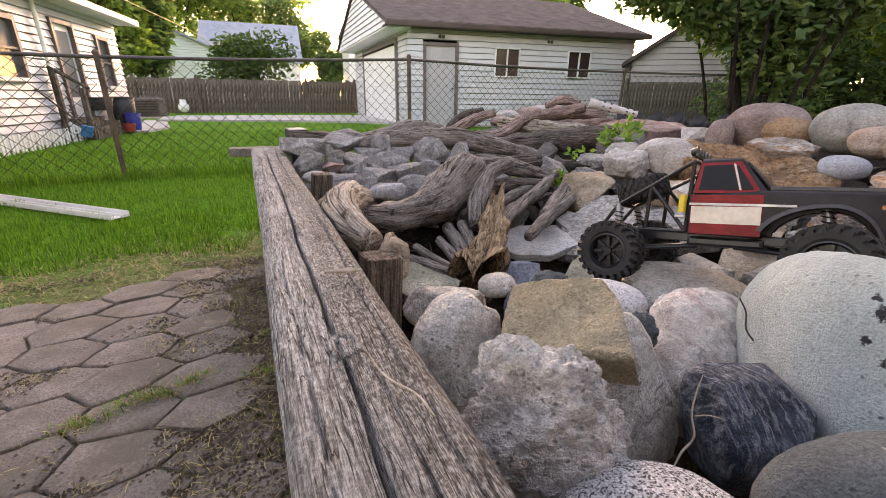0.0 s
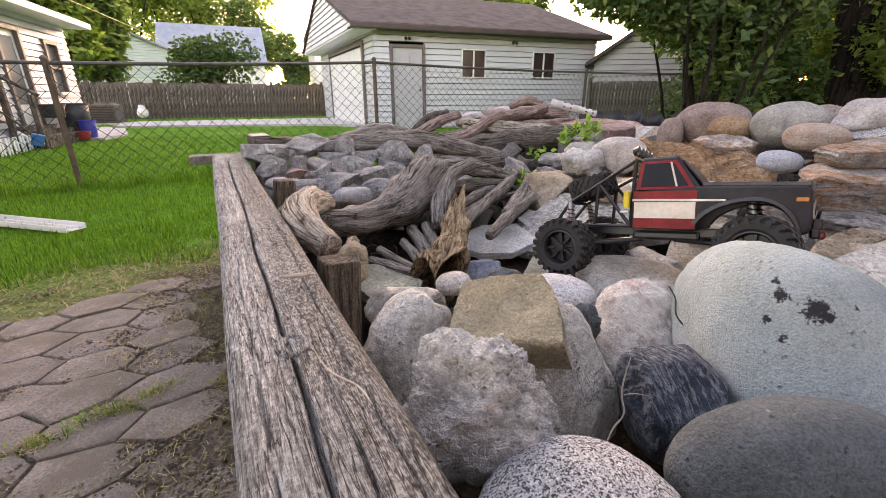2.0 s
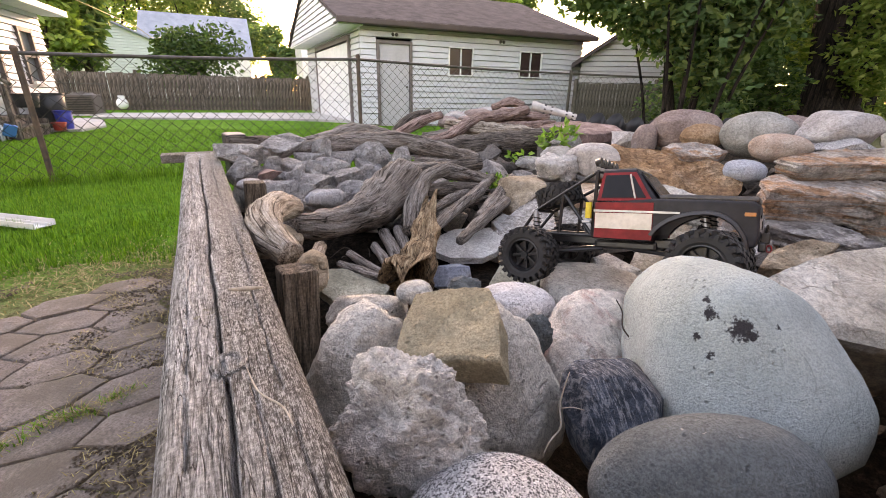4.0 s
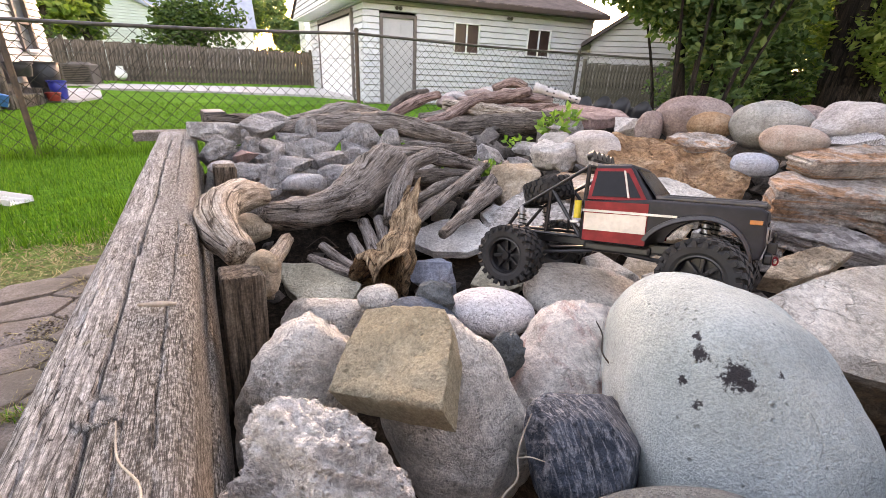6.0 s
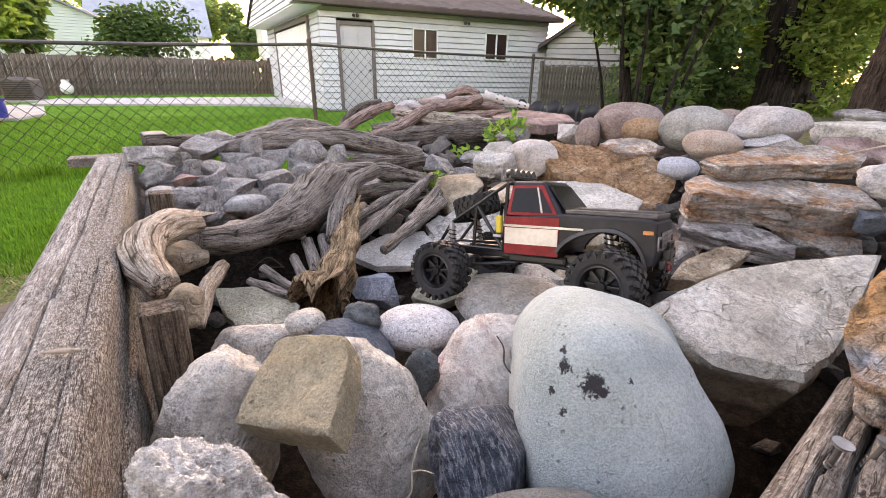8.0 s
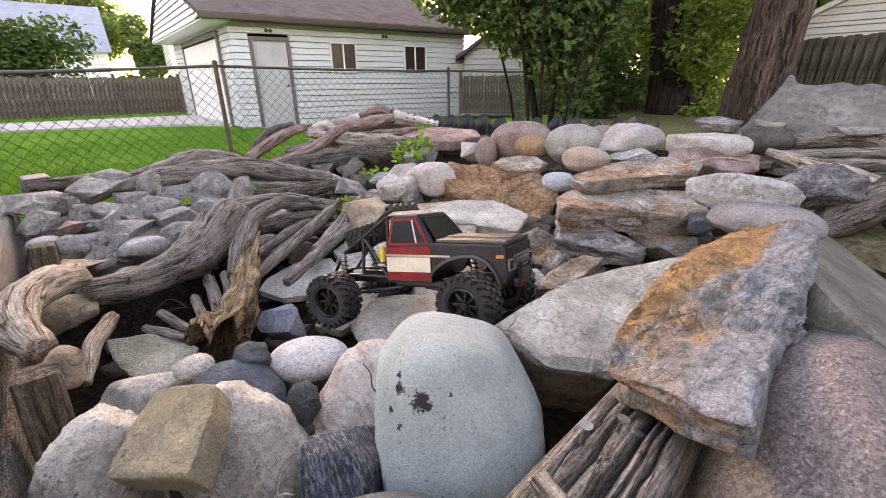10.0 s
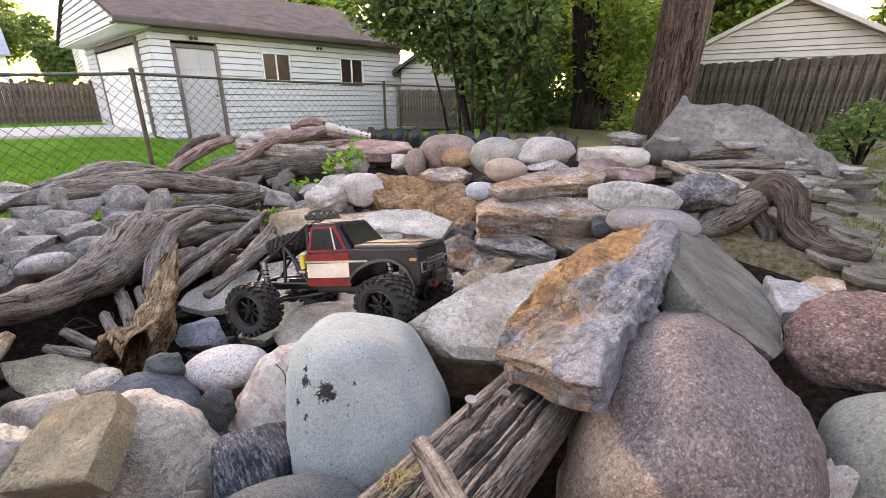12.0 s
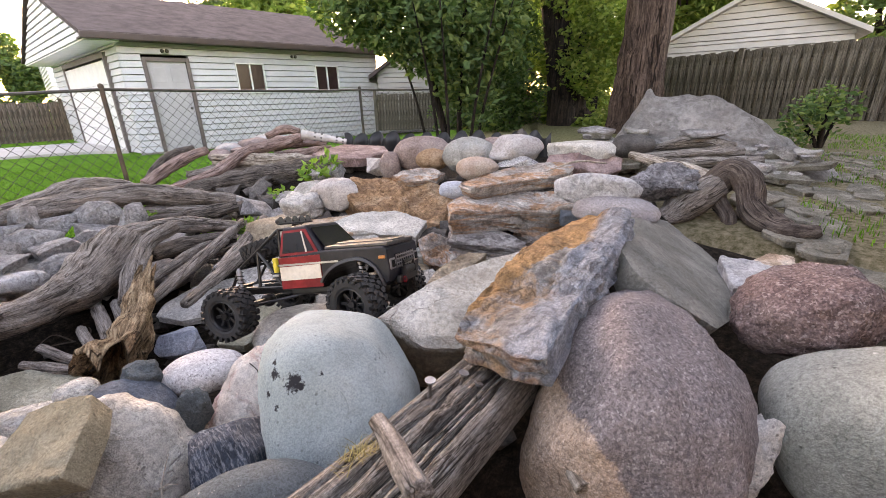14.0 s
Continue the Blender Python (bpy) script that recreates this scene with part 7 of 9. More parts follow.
log([(3.593, 0.314, 0.526), (3.631, 0.217, 0.607), (3.575, 0.129, 0.557), (3.508, 0.08, 0.455), (3.437, -0.011, 0.399), (3.36, -0.133, 0.391), (3.373, -0.227, 0.422)], [0.078, 0.088, 0.070, 0.064, 0.068, 0.060, 0.022], M_arch, 142, "dark arched driftwood root on the ground", "driftwood")
log([(3.301, 0.454, 0.366), (3.423, 0.376, 0.437), (3.566, 0.268, 0.537)], [0.056, 0.0925, 0.0799], M_drift, 143, "weathered grey driftwood chunk with deep grain", "driftwood")
log([(4.681, 1.049, 0.601), (4.78, 0.797, 0.659), (4.836, 0.501, 0.633)], [0.0333, 0.0503, 0.0306], M_drift, 144, "long grey driftwood pole below the hump", "driftwood", group="driftwood poles")
log([(4.514, 1.053, 0.542), (4.601, 0.652, 0.589), (4.698, 0.405, 0.611)], [0.0371, 0.0475, 0.0292], M_drift, 145, "long grey driftwood pole below the hump", "driftwood", group="driftwood poles")
log([(4.414, 0.86, 0.519), (4.514, 0.545, 0.542), (4.661, 0.269, 0.563)], [0.0307, 0.0417, 0.0243], M_drift, 146, "long grey driftwood pole below the hump", "driftwood", group="driftwood poles")
SPLITS = ((-0.026, 0.006, 3.1, -0.1, 0.9, 0.0060, 0.030), (0.012, 0.006, 2.3, -0.1, 0.9, 0.0075, 0.045), (0.045, 0.004, 3.7, -0.1, 0.9, 0.0040, 0.022), (-0.052, 0.003, 2.9, -0.1, 0.9, 0.0030, 0.015), (0.030, 0.003, 4.1, -0.1, 0.9, 0.0030, 0.014))
split_post = timber_beam("split_post", (0.900, -0.004, 0.516), (1.555, 0.150, 0.440), 0.168, 0.095, M_timberx, "", cracks=SPLITS, seed=5, knot=0.35, uneven=2.2)
tagged(split_post, "weathered split wooden post lying under a rock slab", "post")
log([(1.094, 0.075, 0.589), (1.073, 0.004, 0.601), (1.038, -0.092, 0.624)], [0.0137, 0.0171, 0.0175], M_drift, 149, "broken grey stake sticking out of the stones", "driftwood")

# stones by the hump and the heap
stone((2.282, 4.416, 0.629), (0.147, 0.133, 0.058), -18, 0, M_whitegrey, "boulder", 150, "pinkish stone on the driftwood heap", "stone", sub=3, group="heap stones")
stone((2.547, 4.432, 0.664), (0.152, 0.136, 0.060), -21, 0, M_pink, "boulder", 151, "pinkish stone on the driftwood heap", "stone", sub=3, group="heap stones")
stone((2.706, 4.571, 0.679), (0.126, 0.113, 0.056), -22, 0, M_whitegrey, "boulder", 152, "pinkish stone on the driftwood heap", "stone", sub=3, group="heap stones")
stone((2.157, 4.327, 0.580), (0.115, 0.104, 0.063), -17, 0, M_pink, "boulder", 153, "pinkish stone on the driftwood heap", "stone", sub=3, group="heap stones")
stone((2.921, 4.466, 0.662), (0.111, 0.100, 0.047), -25, 0, M_whitegrey, "boulder", 154, "pinkish stone on the driftwood heap", "stone", sub=3, group="heap stones")
stone((2.375, 4.260, 0.609), (0.122, 0.110, 0.039), -20, 0, M_pink, "boulder", 155, "pinkish stone on the driftwood heap", "stone", sub=3, group="heap stones")
slab((3.022, 3.202, 0.605), (-0.050, -0.100, 0.994), [(-0.35, -0.088), (-0.073, -0.285), (0.264, -0.23), (0.378, 0.028), (0.116, 0.377), (-0.334, 0.197)], 0.090, M_redslab, 156, "reddish flat slab on the heap edge", "slab", rough=0.012)
stone((2.530, 2.702, 0.519), (0.086, 0.077, 0.075), -32, 0, M_rubble, "angular", 157, "small grey stone on the slope", "stone", sub=3, group="slope stones")
stone((1.821, 2.587, 0.371), (0.114, 0.103, 0.074), -21, 0, M_rubble, "angular", 158, "small grey stone on the slope", "stone", sub=3, group="slope stones")
stone((1.847, 2.229, 0.387), (0.086, 0.077, 0.049), -25, 0, M_rubble, "angular", 159, "small grey stone on the slope", "stone", sub=3, group="slope stones")
stone((1.530, 2.676, 0.349), (0.112, 0.101, 0.030), -15, 0, M_rubble, "angular", 160, "small grey stone on the slope", "stone", sub=3, group="slope stones")
stone((1.781, 2.936, 0.380), (0.124, 0.112, 0.048), -18, 0, M_rubble, "angular", 161, "small grey stone on the slope", "stone", sub=3, group="slope stones")
stone((2.042, 2.506, 0.430), (0.115, 0.103, 0.044), -26, 0, M_rubble, "angular", 162, "small grey stone on the slope", "stone", sub=3, group="slope stones")
stone((2.317, 2.593, 0.536), (0.081, 0.073, 0.056), -30, 0, M_rubble, "angular", 163, "small grey stone on the slope", "stone", sub=3, group="slope stones")
stone((4.398, 0.246, 0.530), (0.113, 0.101, 0.055), -81, 0, M_layer2, "angular", 164, "flat grey stone stacked under the hump", "stone", sub=3, group="stacked stones")
stone((4.859, 1.058, 0.619), (0.169, 0.152, 0.046), -71, 0, M_layer2, "angular", 165, "flat grey stone stacked under the hump", "stone", sub=3, group="stacked stones")
stone((4.863, 0.747, 0.705), (0.181, 0.163, 0.048), -75, 0, M_layer2, "angular", 166, "flat grey stone stacked under the hump", "stone", sub=3, group="stacked stones")
stone((4.640, 1.024, 0.558), (0.151, 0.136, 0.031), -71, 0, M_brownst, "angular", 167, "flat grey stone stacked under the hump", "stone", sub=3, group="stacked stones")
stone((4.908, 0.186, 0.599), (0.082, 0.074, 0.061), -83, 0, M_rubble, "angular", 168, "flat grey stone stacked under the hump", "stone", sub=3, group="stacked stones")
stone((5.031, 0.048, 0.559), (0.102, 0.092, 0.040), -85, 0, M_rubble, "angular", 169, "flat grey stone stacked under the hump", "stone", sub=3, group="stacked stones")
log([(1.328, -0.151, 0.444), (1.348, -0.115, 0.446), (1.364, -0.087, 0.451)], [0.0129, 0.0118, 0.0048], M_driftlt, 170, "broken pale wood splinter between the stones", "driftwood")
log([(3.531, 0.244, 0.461), (3.471, 0.167, 0.383), (3.39, 0.151, 0.294)], [0.0462, 0.039, 0.0296], M_arch, 171, "short dark driftwood leg under the arched root", "driftwood")

# filler stones wedged between and under the larger ones
filler = random.Random(77)
FILL = []
for i in range(6):
    v, f = stone_shape("angular" if i % 3 else "boulder", 500 + i, 3)
    v = v / np.abs(v).max(0)
    me = bpy.data.meshes.new("stone")
    me.from_pydata([tuple(q) for q in v], [], f)
    me.materials.append((M_rubble, M_tan, M_rubble, M_dark, M_rubble, M_greysq)[i])
    me.shade_smooth()
    if i % 3:
        me.set_sharp_from_angle(angle=radians(20))
    FILL.append(me)


def scatter(x0, x1, y0, y1, count, lo, hi, kinds, lift=0.4):
    """Small stones resting on the soil, each an object."""
    for _ in range(count):
        x, y = filler.uniform(x0, x1), filler.uniform(y0, y1)
        left = TIM_A.x + (TIM_B.x - TIM_A.x) * (y - TIM_A.y) / (TIM_B.y - TIM_A.y) + 0.17
        r = filler.uniform(lo, hi)
        k = filler.choice(kinds)
        m = pose(x, y, bed_z(x, y) + r * 0.5 * lift, filler.uniform(-25, 25), filler.uniform(-25, 25), filler.uniform(0, 360)) @ Matrix.Diagonal((r * filler.uniform(0.8, 1.3), r * filler.uniform(0.8, 1.2), r * filler.uniform(0.5, 0.8), 1))
        if x < left:
            continue
        ob = new("stone", FILL[k])
        ob.matrix_world = m
        tagged(ob, "small grey broken stone wedged among larger ones", "stone", "filler stones")


def gravel(areas, material, label, seed):
    """Broken stones too many to count, in one mesh."""
    rng = random.Random(seed)
    av, af = [], []
    shapes = [stone_shape("angular", 600 + i, 3) for i in range(5)]
    for x0, x1, y0, y1, count, lo, hi in areas:
        for _ in range(count):
            x, y = rng.uniform(x0, x1), rng.uniform(y0, y1)
            left = TIM_A.x + (TIM_B.x - TIM_A.x) * (y - TIM_A.y) / (TIM_B.y - TIM_A.y) + 0.17
            r = rng.uniform(lo, hi)
            v, f = shapes[rng.randrange(5)]
            m = pose(x, y, bed_z(x, y) + 0.2 * r, rng.uniform(-30, 30), rng.uniform(-30, 30), rng.uniform(0, 360)) @ Matrix.Diagonal((r * 1.3, r * 1.1, r * 0.8, 1))
            if x < left:
                continue
            b0 = len(av)
            av += [m @ Vector(q) for q in v]
            af += [tuple(b0 + i for i in q) for q in f]
    ob = raw_part("rubble", av, af, material)
    tagged(ob, label, "rubble", kind="stuff")


scatter(0.25, 1.3, 1.95, 2.75, 120, 0.06, 0.11, (1, 2, 4, 5), 0.7)
gravel(((1.3, 2.4, 1.9, 3.0, 90, 0.04, 0.09), (0.6, 2.4, -0.6, 1.1, 60, 0.03, 0.07), (1.3, 2.3, 0.8, 1.7, 50, 0.04, 0.08), (2.2, 3.4, 0.3, 2.4, 90, 0.04, 0.075), (1.6, 4.2, 2.8, 4.3, 90, 0.06, 0.12), (0.3, 1.2, 1.2, 1.9, 40, 0.02, 0.05)), M_brownst, "grey-brown rubble filling the gaps between stones", 3)


# ---- radio-controlled truck ----
M_rubber = plain_mat("black_rubber", (0.014, 0.014, 0.014), (0.028, 0.027, 0.026), 20, 0.75, fine=200, relief=0.001)
M_rim = plain_mat("black_rim", (0.006, 0.006, 0.007), (0.012, 0.012, 0.013), 10, 0.35)
M_bodydark = plain_mat("worn_dark_paint", (0.006, 0.0065, 0.010), (0.022, 0.021, 0.026), 16, 0.45, fine=60, gloss=0.25)
M_bodytop = plain_mat("scuffed_brown_grey_paint", (0.012, 0.012, 0.014), (0.058, 0.053, 0.052), 26, 0.38, fine=90, gloss=0.45)
M_red = plain_mat("worn_red_paint", (0.16, 0.007, 0.008), (0.27, 0.014, 0.016), 18, 0.5, fine=90, gloss=0.25)
M_creampaint = plain_mat("worn_cream_paint", (0.52, 0.46, 0.38), (0.66, 0.60, 0.52), 16, 0.45, fine=90)
M_chrome = plain_mat("silver_trim", (0.22, 0.22, 0.225), (0.38, 0.38, 0.385), 14, 0.35, 0.6)
M_tint = plain_mat("tinted_window", (0.006, 0.006, 0.007), (0.012, 0.011, 0.012), 14, 0.2, gloss=0.2)
M_roof = plain_mat("scuffed_dark_roof_paint", (0.02, 0.018, 0.017), (0.13, 0.112, 0.10), 22, 0.5, fine=70, gloss=0.4)
M_greypl = plain_mat("grey_brown_plastic", (0.012, 0.012, 0.013), (0.035, 0.033, 0.034), 20, 0.4)
M_yellow = plain_mat("yellow_anodised", (0.55, 0.42, 0.03), (0.65, 0.5, 0.05), 10, 0.4)
M_amber = plain_mat("amber_lens", (0.40, 0.13, 0.02), (0.5, 0.17, 0.03), 10, 0.3)

WB, TR, TS = 0.517, 0.37, 0.938
truck_m = pose(1.434, 0.935, 0.398, -11.0, -10.7, -58.1) @ Matrix.Scale(TS, 4)
truck = thing("toy_truck", "worn red and cream radio-controlled crawler truck on the stones", "toy truck", truck_m)
ax_f = WB / 2
body_tilt = Matrix.Translation((0, 0, 0.008)) @ Euler((radians(-1.7), radians(1.6), 0)).to_matrix().to_4x4() @ Matrix.Diagonal((0.96, 0.90, 0.86, 1))


def tpart(name, bm, material, parent=truck, label="", smooth=False, on_body=True):
    if on_body:
        for v in bm.verts:
            if v.co.x > ax_f:
                v.co.x = ax_f + (v.co.x - ax_f) * 0.64
        bmesh.ops.transform(bm, matrix=body_tilt, verts=bm.verts)
    return part(name, bm, material, parent, label, smooth)


def wheel_meshes():
    """A tyre with staggered lugs and a spoked rim, axis along y."""
    bm = bmesh.new()
    seg, w = 48, 0.082
    prof = [(0.052, -w / 2 + 0.006), (0.060, -w / 2), (0.074, -w / 2 - 0.001), (0.082, -w / 2 + 0.008), (0.085, -w / 4), (0.0855, 0), (0.085, w / 4), (0.082, w / 2 - 0.008), (0.074, w / 2 + 0.001), (0.060, w / 2), (0.052, w / 2 - 0.006)]
    rows = [[bm.verts.new((r * math.cos(2 * math.pi * k / seg), y, r * math.sin(2 * math.pi * k / seg))) for k in range(seg)] for r, y in prof]
    for a, b in zip(rows, rows[1:]):
        for k in range(seg):
            bm.faces.new((a[k], a[(k + 1) % seg], b[(k + 1) % seg], b[k]))
    for k in range(22):
        for j, (yy, off) in enumerate(((-0.030, 0), (-0.010, 0.5), (0.010, 0), (0.030, 0.5))):
            an = 2 * math.pi * (k + off) / 22
            rot = Euler((0, -an, 0)).to_matrix().to_4x4() @ Euler((0.35 if j % 2 else -0.35, 0, 0)).to_matrix().to_4x4()
            c = (0.0865 * math.cos(an), yy, 0.0865 * math.sin(an))
            add_box(bm, c, (0.010, 0.019, 0.0135), 0.0, rot)
        for s in (-1, 1):
            an = 2 * math.pi * (k + 0.25) / 22
            c = (0.079 * math.cos(an), s * 0.0405, 0.079 * math.sin(an))
            add_box(bm, c, (0.014, 0.008, 0.010), 0.0, Euler((0, -an, 0)).to_matrix().to_4x4())
    bmesh.ops.recalc_face_normals(bm, faces=bm.faces)
    tyre = bpy.data.meshes.new("tyre")
    bm.to_mesh(tyre)
    bm.free()
    tyre.materials.append(M_rubber)
    bm = bmesh.new()
    prof = [(0.054, -0.036), (0.050, -0.037), (0.046, -0.030), (0.044, 0.0), (0.046, 0.030), (0.050, 0.037), (0.054, 0.036), (0.054, 0.0)]
    seg = 40
    rows = [[bm.verts.new((r * math.cos(2 * math.pi * k / seg), y, r * math.sin(2 * math.pi * k / seg))) for k in range(seg)] for r, y in prof]
    for a, b in zip(rows, rows[1:] + rows[:1]):
        for k in range(seg):
            bm.faces.new((a[k], a[(k + 1) % seg], b[(k + 1) % seg], b[k]))
    add_cyl(bm, (0, -0.006, 0), (0, 0.006, 0), 0.047, seg=28)
    for s in (-1, 1):
        add_cyl(bm, (0, s * 0.004, 0), (0, s * 0.030, 0), 0.014, 0.011, seg=14)
        for k in range(8):
            an = 2 * math.pi * k / 8
            add_box(bm, (0.029 * math.cos(an), s * 0.014, 0.029 * math.sin(an)), (0.036, 0.014, 0.010), 0.002, Euler((0, -an, 0)).to_matrix().to_4x4())
            add_cyl(bm, (0.020 * math.cos(an), s * 0.020, 0.020 * math.sin(an)), (0.020 * math.cos(an), s * 0.025, 0.020 * math.sin(an)), 0.003, seg=6)
    bmesh.ops.recalc_face_normals(bm, faces=bm.faces)
    rim = bpy.data.meshes.new("rim")
    bm.to_mesh(rim)
    bm.free()
    rim.materials.append(M_rim)
    return tyre, rim


TYRE, RIM = wheel_meshes()


def wheel(x, y, z, steer=0.0, spare=None):
    wh = new("wheel")
    wh.empty_display_size = 0.03
    wh.parent = truck
    wh.matrix_basis = pose(x, y, z, 0, 17 * x, steer) @ Matrix.Scale(1.03, 4) if spare is None else spare
    for nm, me in (("tyre", TYRE), ("rim", RIM)):
        o = new(nm, me)
        o.parent = wh


for x in (WB / 2, -WB / 2):
    for y in (-TR / 2, TR / 2):
        wheel(x, y, 0.0 if y < 0 or x < 0 else -0.02, -8 if x > 0 else 0)

# body: side profile with wheel arches, carried across the width
HW = 0.150
ax_f = WB / 2


def profile():
    pts = [(-0.065, 0.052), (-0.065, 0.185), (0.125, 0.198), (0.425, 0.190), (0.447, 0.178), (0.452, 0.085), (0.440, 0.052), (0.415, 0.044)]
    for k in range(13):
        a = radians(4 + 156 * k / 12)
        pts.append((ax_f + 0.150 * math.cos(a), 0.030 + 0.120 * math.sin(a)))
    pts += [(0.112, 0.048)]
    return pts


bm = bmesh.new()
pr = profile()
L0 = [bm.verts.new((x, -HW, z)) for x, z in pr]
L1 = [bm.verts.new((x, HW, z)) for x, z in pr]
n = len(pr)
bm.faces.new(L0)
bm.faces.new(L1[::-1])
for i in range(n):
    bm.faces.new((L0[i], L1[i], L1[(i + 1) % n], L0[(i + 1) % n]))
bmesh.ops.recalc_face_normals(bm, faces=bm.faces)
es = [e for e in bm.edges if abs(e.verts[0].co.y - e.verts[1].co.y) < 1e-4]
bmesh.ops.bevel(bm, geom=es, offset=0.010, segments=3, affect="EDGES", profile=0.6)
body = tpart("body", bm, M_bodydark, label="dark scuffed painted body shell")
# hood with raised centre
bm = bmesh.new()
add_box(bm, (0.285, 0, 0.200), (0.315, 0.262, 0.016), 0.006, Euler((0, radians(1.6), 0)).to_matrix().to_4x4())
add_box(bm, (0.285, 0, 0.207), (0.300, 0.120, 0.014), 0.006, Euler((0, radians(1.6), 0)).to_matrix().to_4x4())
tpart("hood", bm, M_bodytop, label="scuffed dull hood")
# cab
bm = bmesh.new()
low = [(-0.062, -0.143), (0.130, -0.143), (0.130, 0.143), (-0.062, 0.143)]
top = [(-0.045, -0.118), (0.055, -0.118), (0.055, 0.118), (-0.045, 0.118)]
A = [bm.verts.new((x, y, 0.186)) for x, y in low]
B = [bm.verts.new((x, y, 0.305)) for x, y in top]
bm.faces.new(A[::-1])
bm.faces.new(B)
for i in range(4):
    bm.faces.new((A[i], A[(i + 1) % 4], B[(i + 1) % 4], B[i]))
bmesh.ops.bevel(bm, geom=list(bm.edges), offset=0.008, segments=3, affect="EDGES", profile=0.6)
tpart("cab", bm, M_bodydark)
bm = bmesh.new()
add_box(bm, (0.004, 0, 0.303), (0.100, 0.226, 0.010), 0.004)
tpart("roof", bm, M_roof, label="scuffed dull roof")


def quad_plate(name, pts, out, material, parent, thick=0.004):
    """A thin plate on four points, proud of the body by out."""
    bm = bmesh.new()
    p = [Vector(q) for q in pts]
    nrm = (p[1] - p[0]).cross(p[2] - p[0]).normalized()
    a = [bm.verts.new(q + nrm * out) for q in p]
    b = [bm.verts.new(q + nrm * (out - thick)) for q in p]
    bm.faces.new(a)
    bm.faces.new(b[::-1])
    m = len(p)
    for i in range(m):
        bm.faces.new((a[i], b[i], b[(i + 1) % m], a[(i + 1) % m]))
    bmesh.ops.recalc_face_normals(bm, faces=bm.faces)
    return tpart(name, bm, material, parent)


for s in (-1, 1):
    def q(x, z, s=s):
        yy = 0.150 if z <= 0.187 else 0.150 - 0.007 - (z - 0.186) * 0.21
        return (x, s * yy, z)
    order = (lambda l: l) if s < 0 else (lambda l: l[::-1])
    door = quad_plate("door", order([q(-0.058, 0.055), q(0.118, 0.055), q(0.118, 0.184), q(-0.058, 0.184)]), 0.003, M_red, truck)
    tagged(door, "worn red cab door")
    quad_plate("door_stripe", order([q(-0.056, 0.090), q(0.116, 0.090), q(0.116, 0.146), q(-0.056, 0.146)]), 0.0055, M_creampaint, door)
    quad_plate("trim_strip", order([q(-0.062, 0.150), q(0.19, 0.147), q(0.19, 0.154), q(-0.062, 0.158)]), 0.007, M_chrome, door)
    quad_plate("door_frame", order([q(-0.055, 0.190), q(0.112, 0.190), q(0.056, 0.292), q(-0.045, 0.292)]), 0.004, M_red, truck)
    quad_plate("side_window", order([q(-0.042, 0.200), q(0.058, 0.200), q(0.036, 0.282), q(-0.036, 0.282)]), 0.0065, M_tint, truck)
    quad_plate("vent_window", order([q(0.066, 0.200), q(0.094, 0.200), q(0.050, 0.278), q(0.044, 0.278)]), 0.0065, M_tint, truck)
    quad_plate("window_trim", order([q(0.0595, 0.198), q(0.0645, 0.198), q(0.0425, 0.284), q(0.0375, 0.284)]), 0.008, M_creampaint, truck)
    # flared arch lip
    bm = bmesh.new()
    lip = []
    for k in range(17):
        a0 = radians(4 + 156 * k / 16)
        lip.append([bm.verts.new((ax_f + (0.153 + dr2) * math.cos(a0), s * (0.153 + dy2), 0.030 + (0.122 + dr2) * math.sin(a0))) for dr2, dy2 in ((0.009, -0.006), (0.007, 0.007), (-0.004, 0.010), (-0.008, 0.002), (-0.006, -0.006))])
    for r0, r1 in zip(lip, lip[1:]):
        for k in range(5):
            bm.faces.new((r0[k], r0[(k + 1) % 5], r1[(k + 1) % 5], r1[k]))
    bm.faces.new(lip[0])
    bm.faces.new(lip[-1])
    bmesh.ops.recalc_face_normals(bm, faces=bm.faces)
    tpart("fender_flare", bm, M_greypl)
    bm = bmesh.new()
    add_box(bm, (0.415, s * 0.151, 0.150), (0.040, 0.006, 0.012), 0.002)
    tpart("marker_lamp", bm, M_amber)
    bm = bmesh.new()
    add_box(bm, (0.451, s * 0.118, 0.118), (0.010, 0.048, 0.042), 0.004)
    lampb = tpart("headlight", bm, M_chrome)
    bm = bmesh.new()
    add_box(bm, (0.457, s * 0.118, 0.118), (0.004, 0.030, 0.028), 0.002)
    tpart("lens", bm, M_tint, lampb)
# windscreen
quad_plate("windscreen", [(0.134, -0.122, 0.196), (0.134, 0.122, 0.196), (0.066, 0.102, 0.292), (0.066, -0.102, 0.292)], 0.004, M_tint, truck)
quad_plate("rear_window", [(-0.064, 0.11, 0.200), (-0.064, -0.11, 0.200), (-0.050, -0.095, 0.288), (-0.050, 0.095, 0.288)], 0.004, M_tint, truck)
# grille
bm = bmesh.new()
add_box(bm, (0.449, 0, 0.122), (0.008, 0.175, 0.058), 0.003)
grille = tpart("grille", bm, M_tint)
for i in range(4):
    bm = bmesh.new()
    add_box(bm, (0.455, 0, 0.100 + 0.0145 * i), (0.006, 0.175, 0.004))
    tpart("grille_bar", bm, M_chrome, grille)
for i in range(9):
    bm = bmesh.new()
    add_box(bm, (0.4565, -0.086 + 0.0215 * i, 0.122), (0.006, 0.004, 0.056))
    tpart("grille_bar", bm, M_chrome, grille)
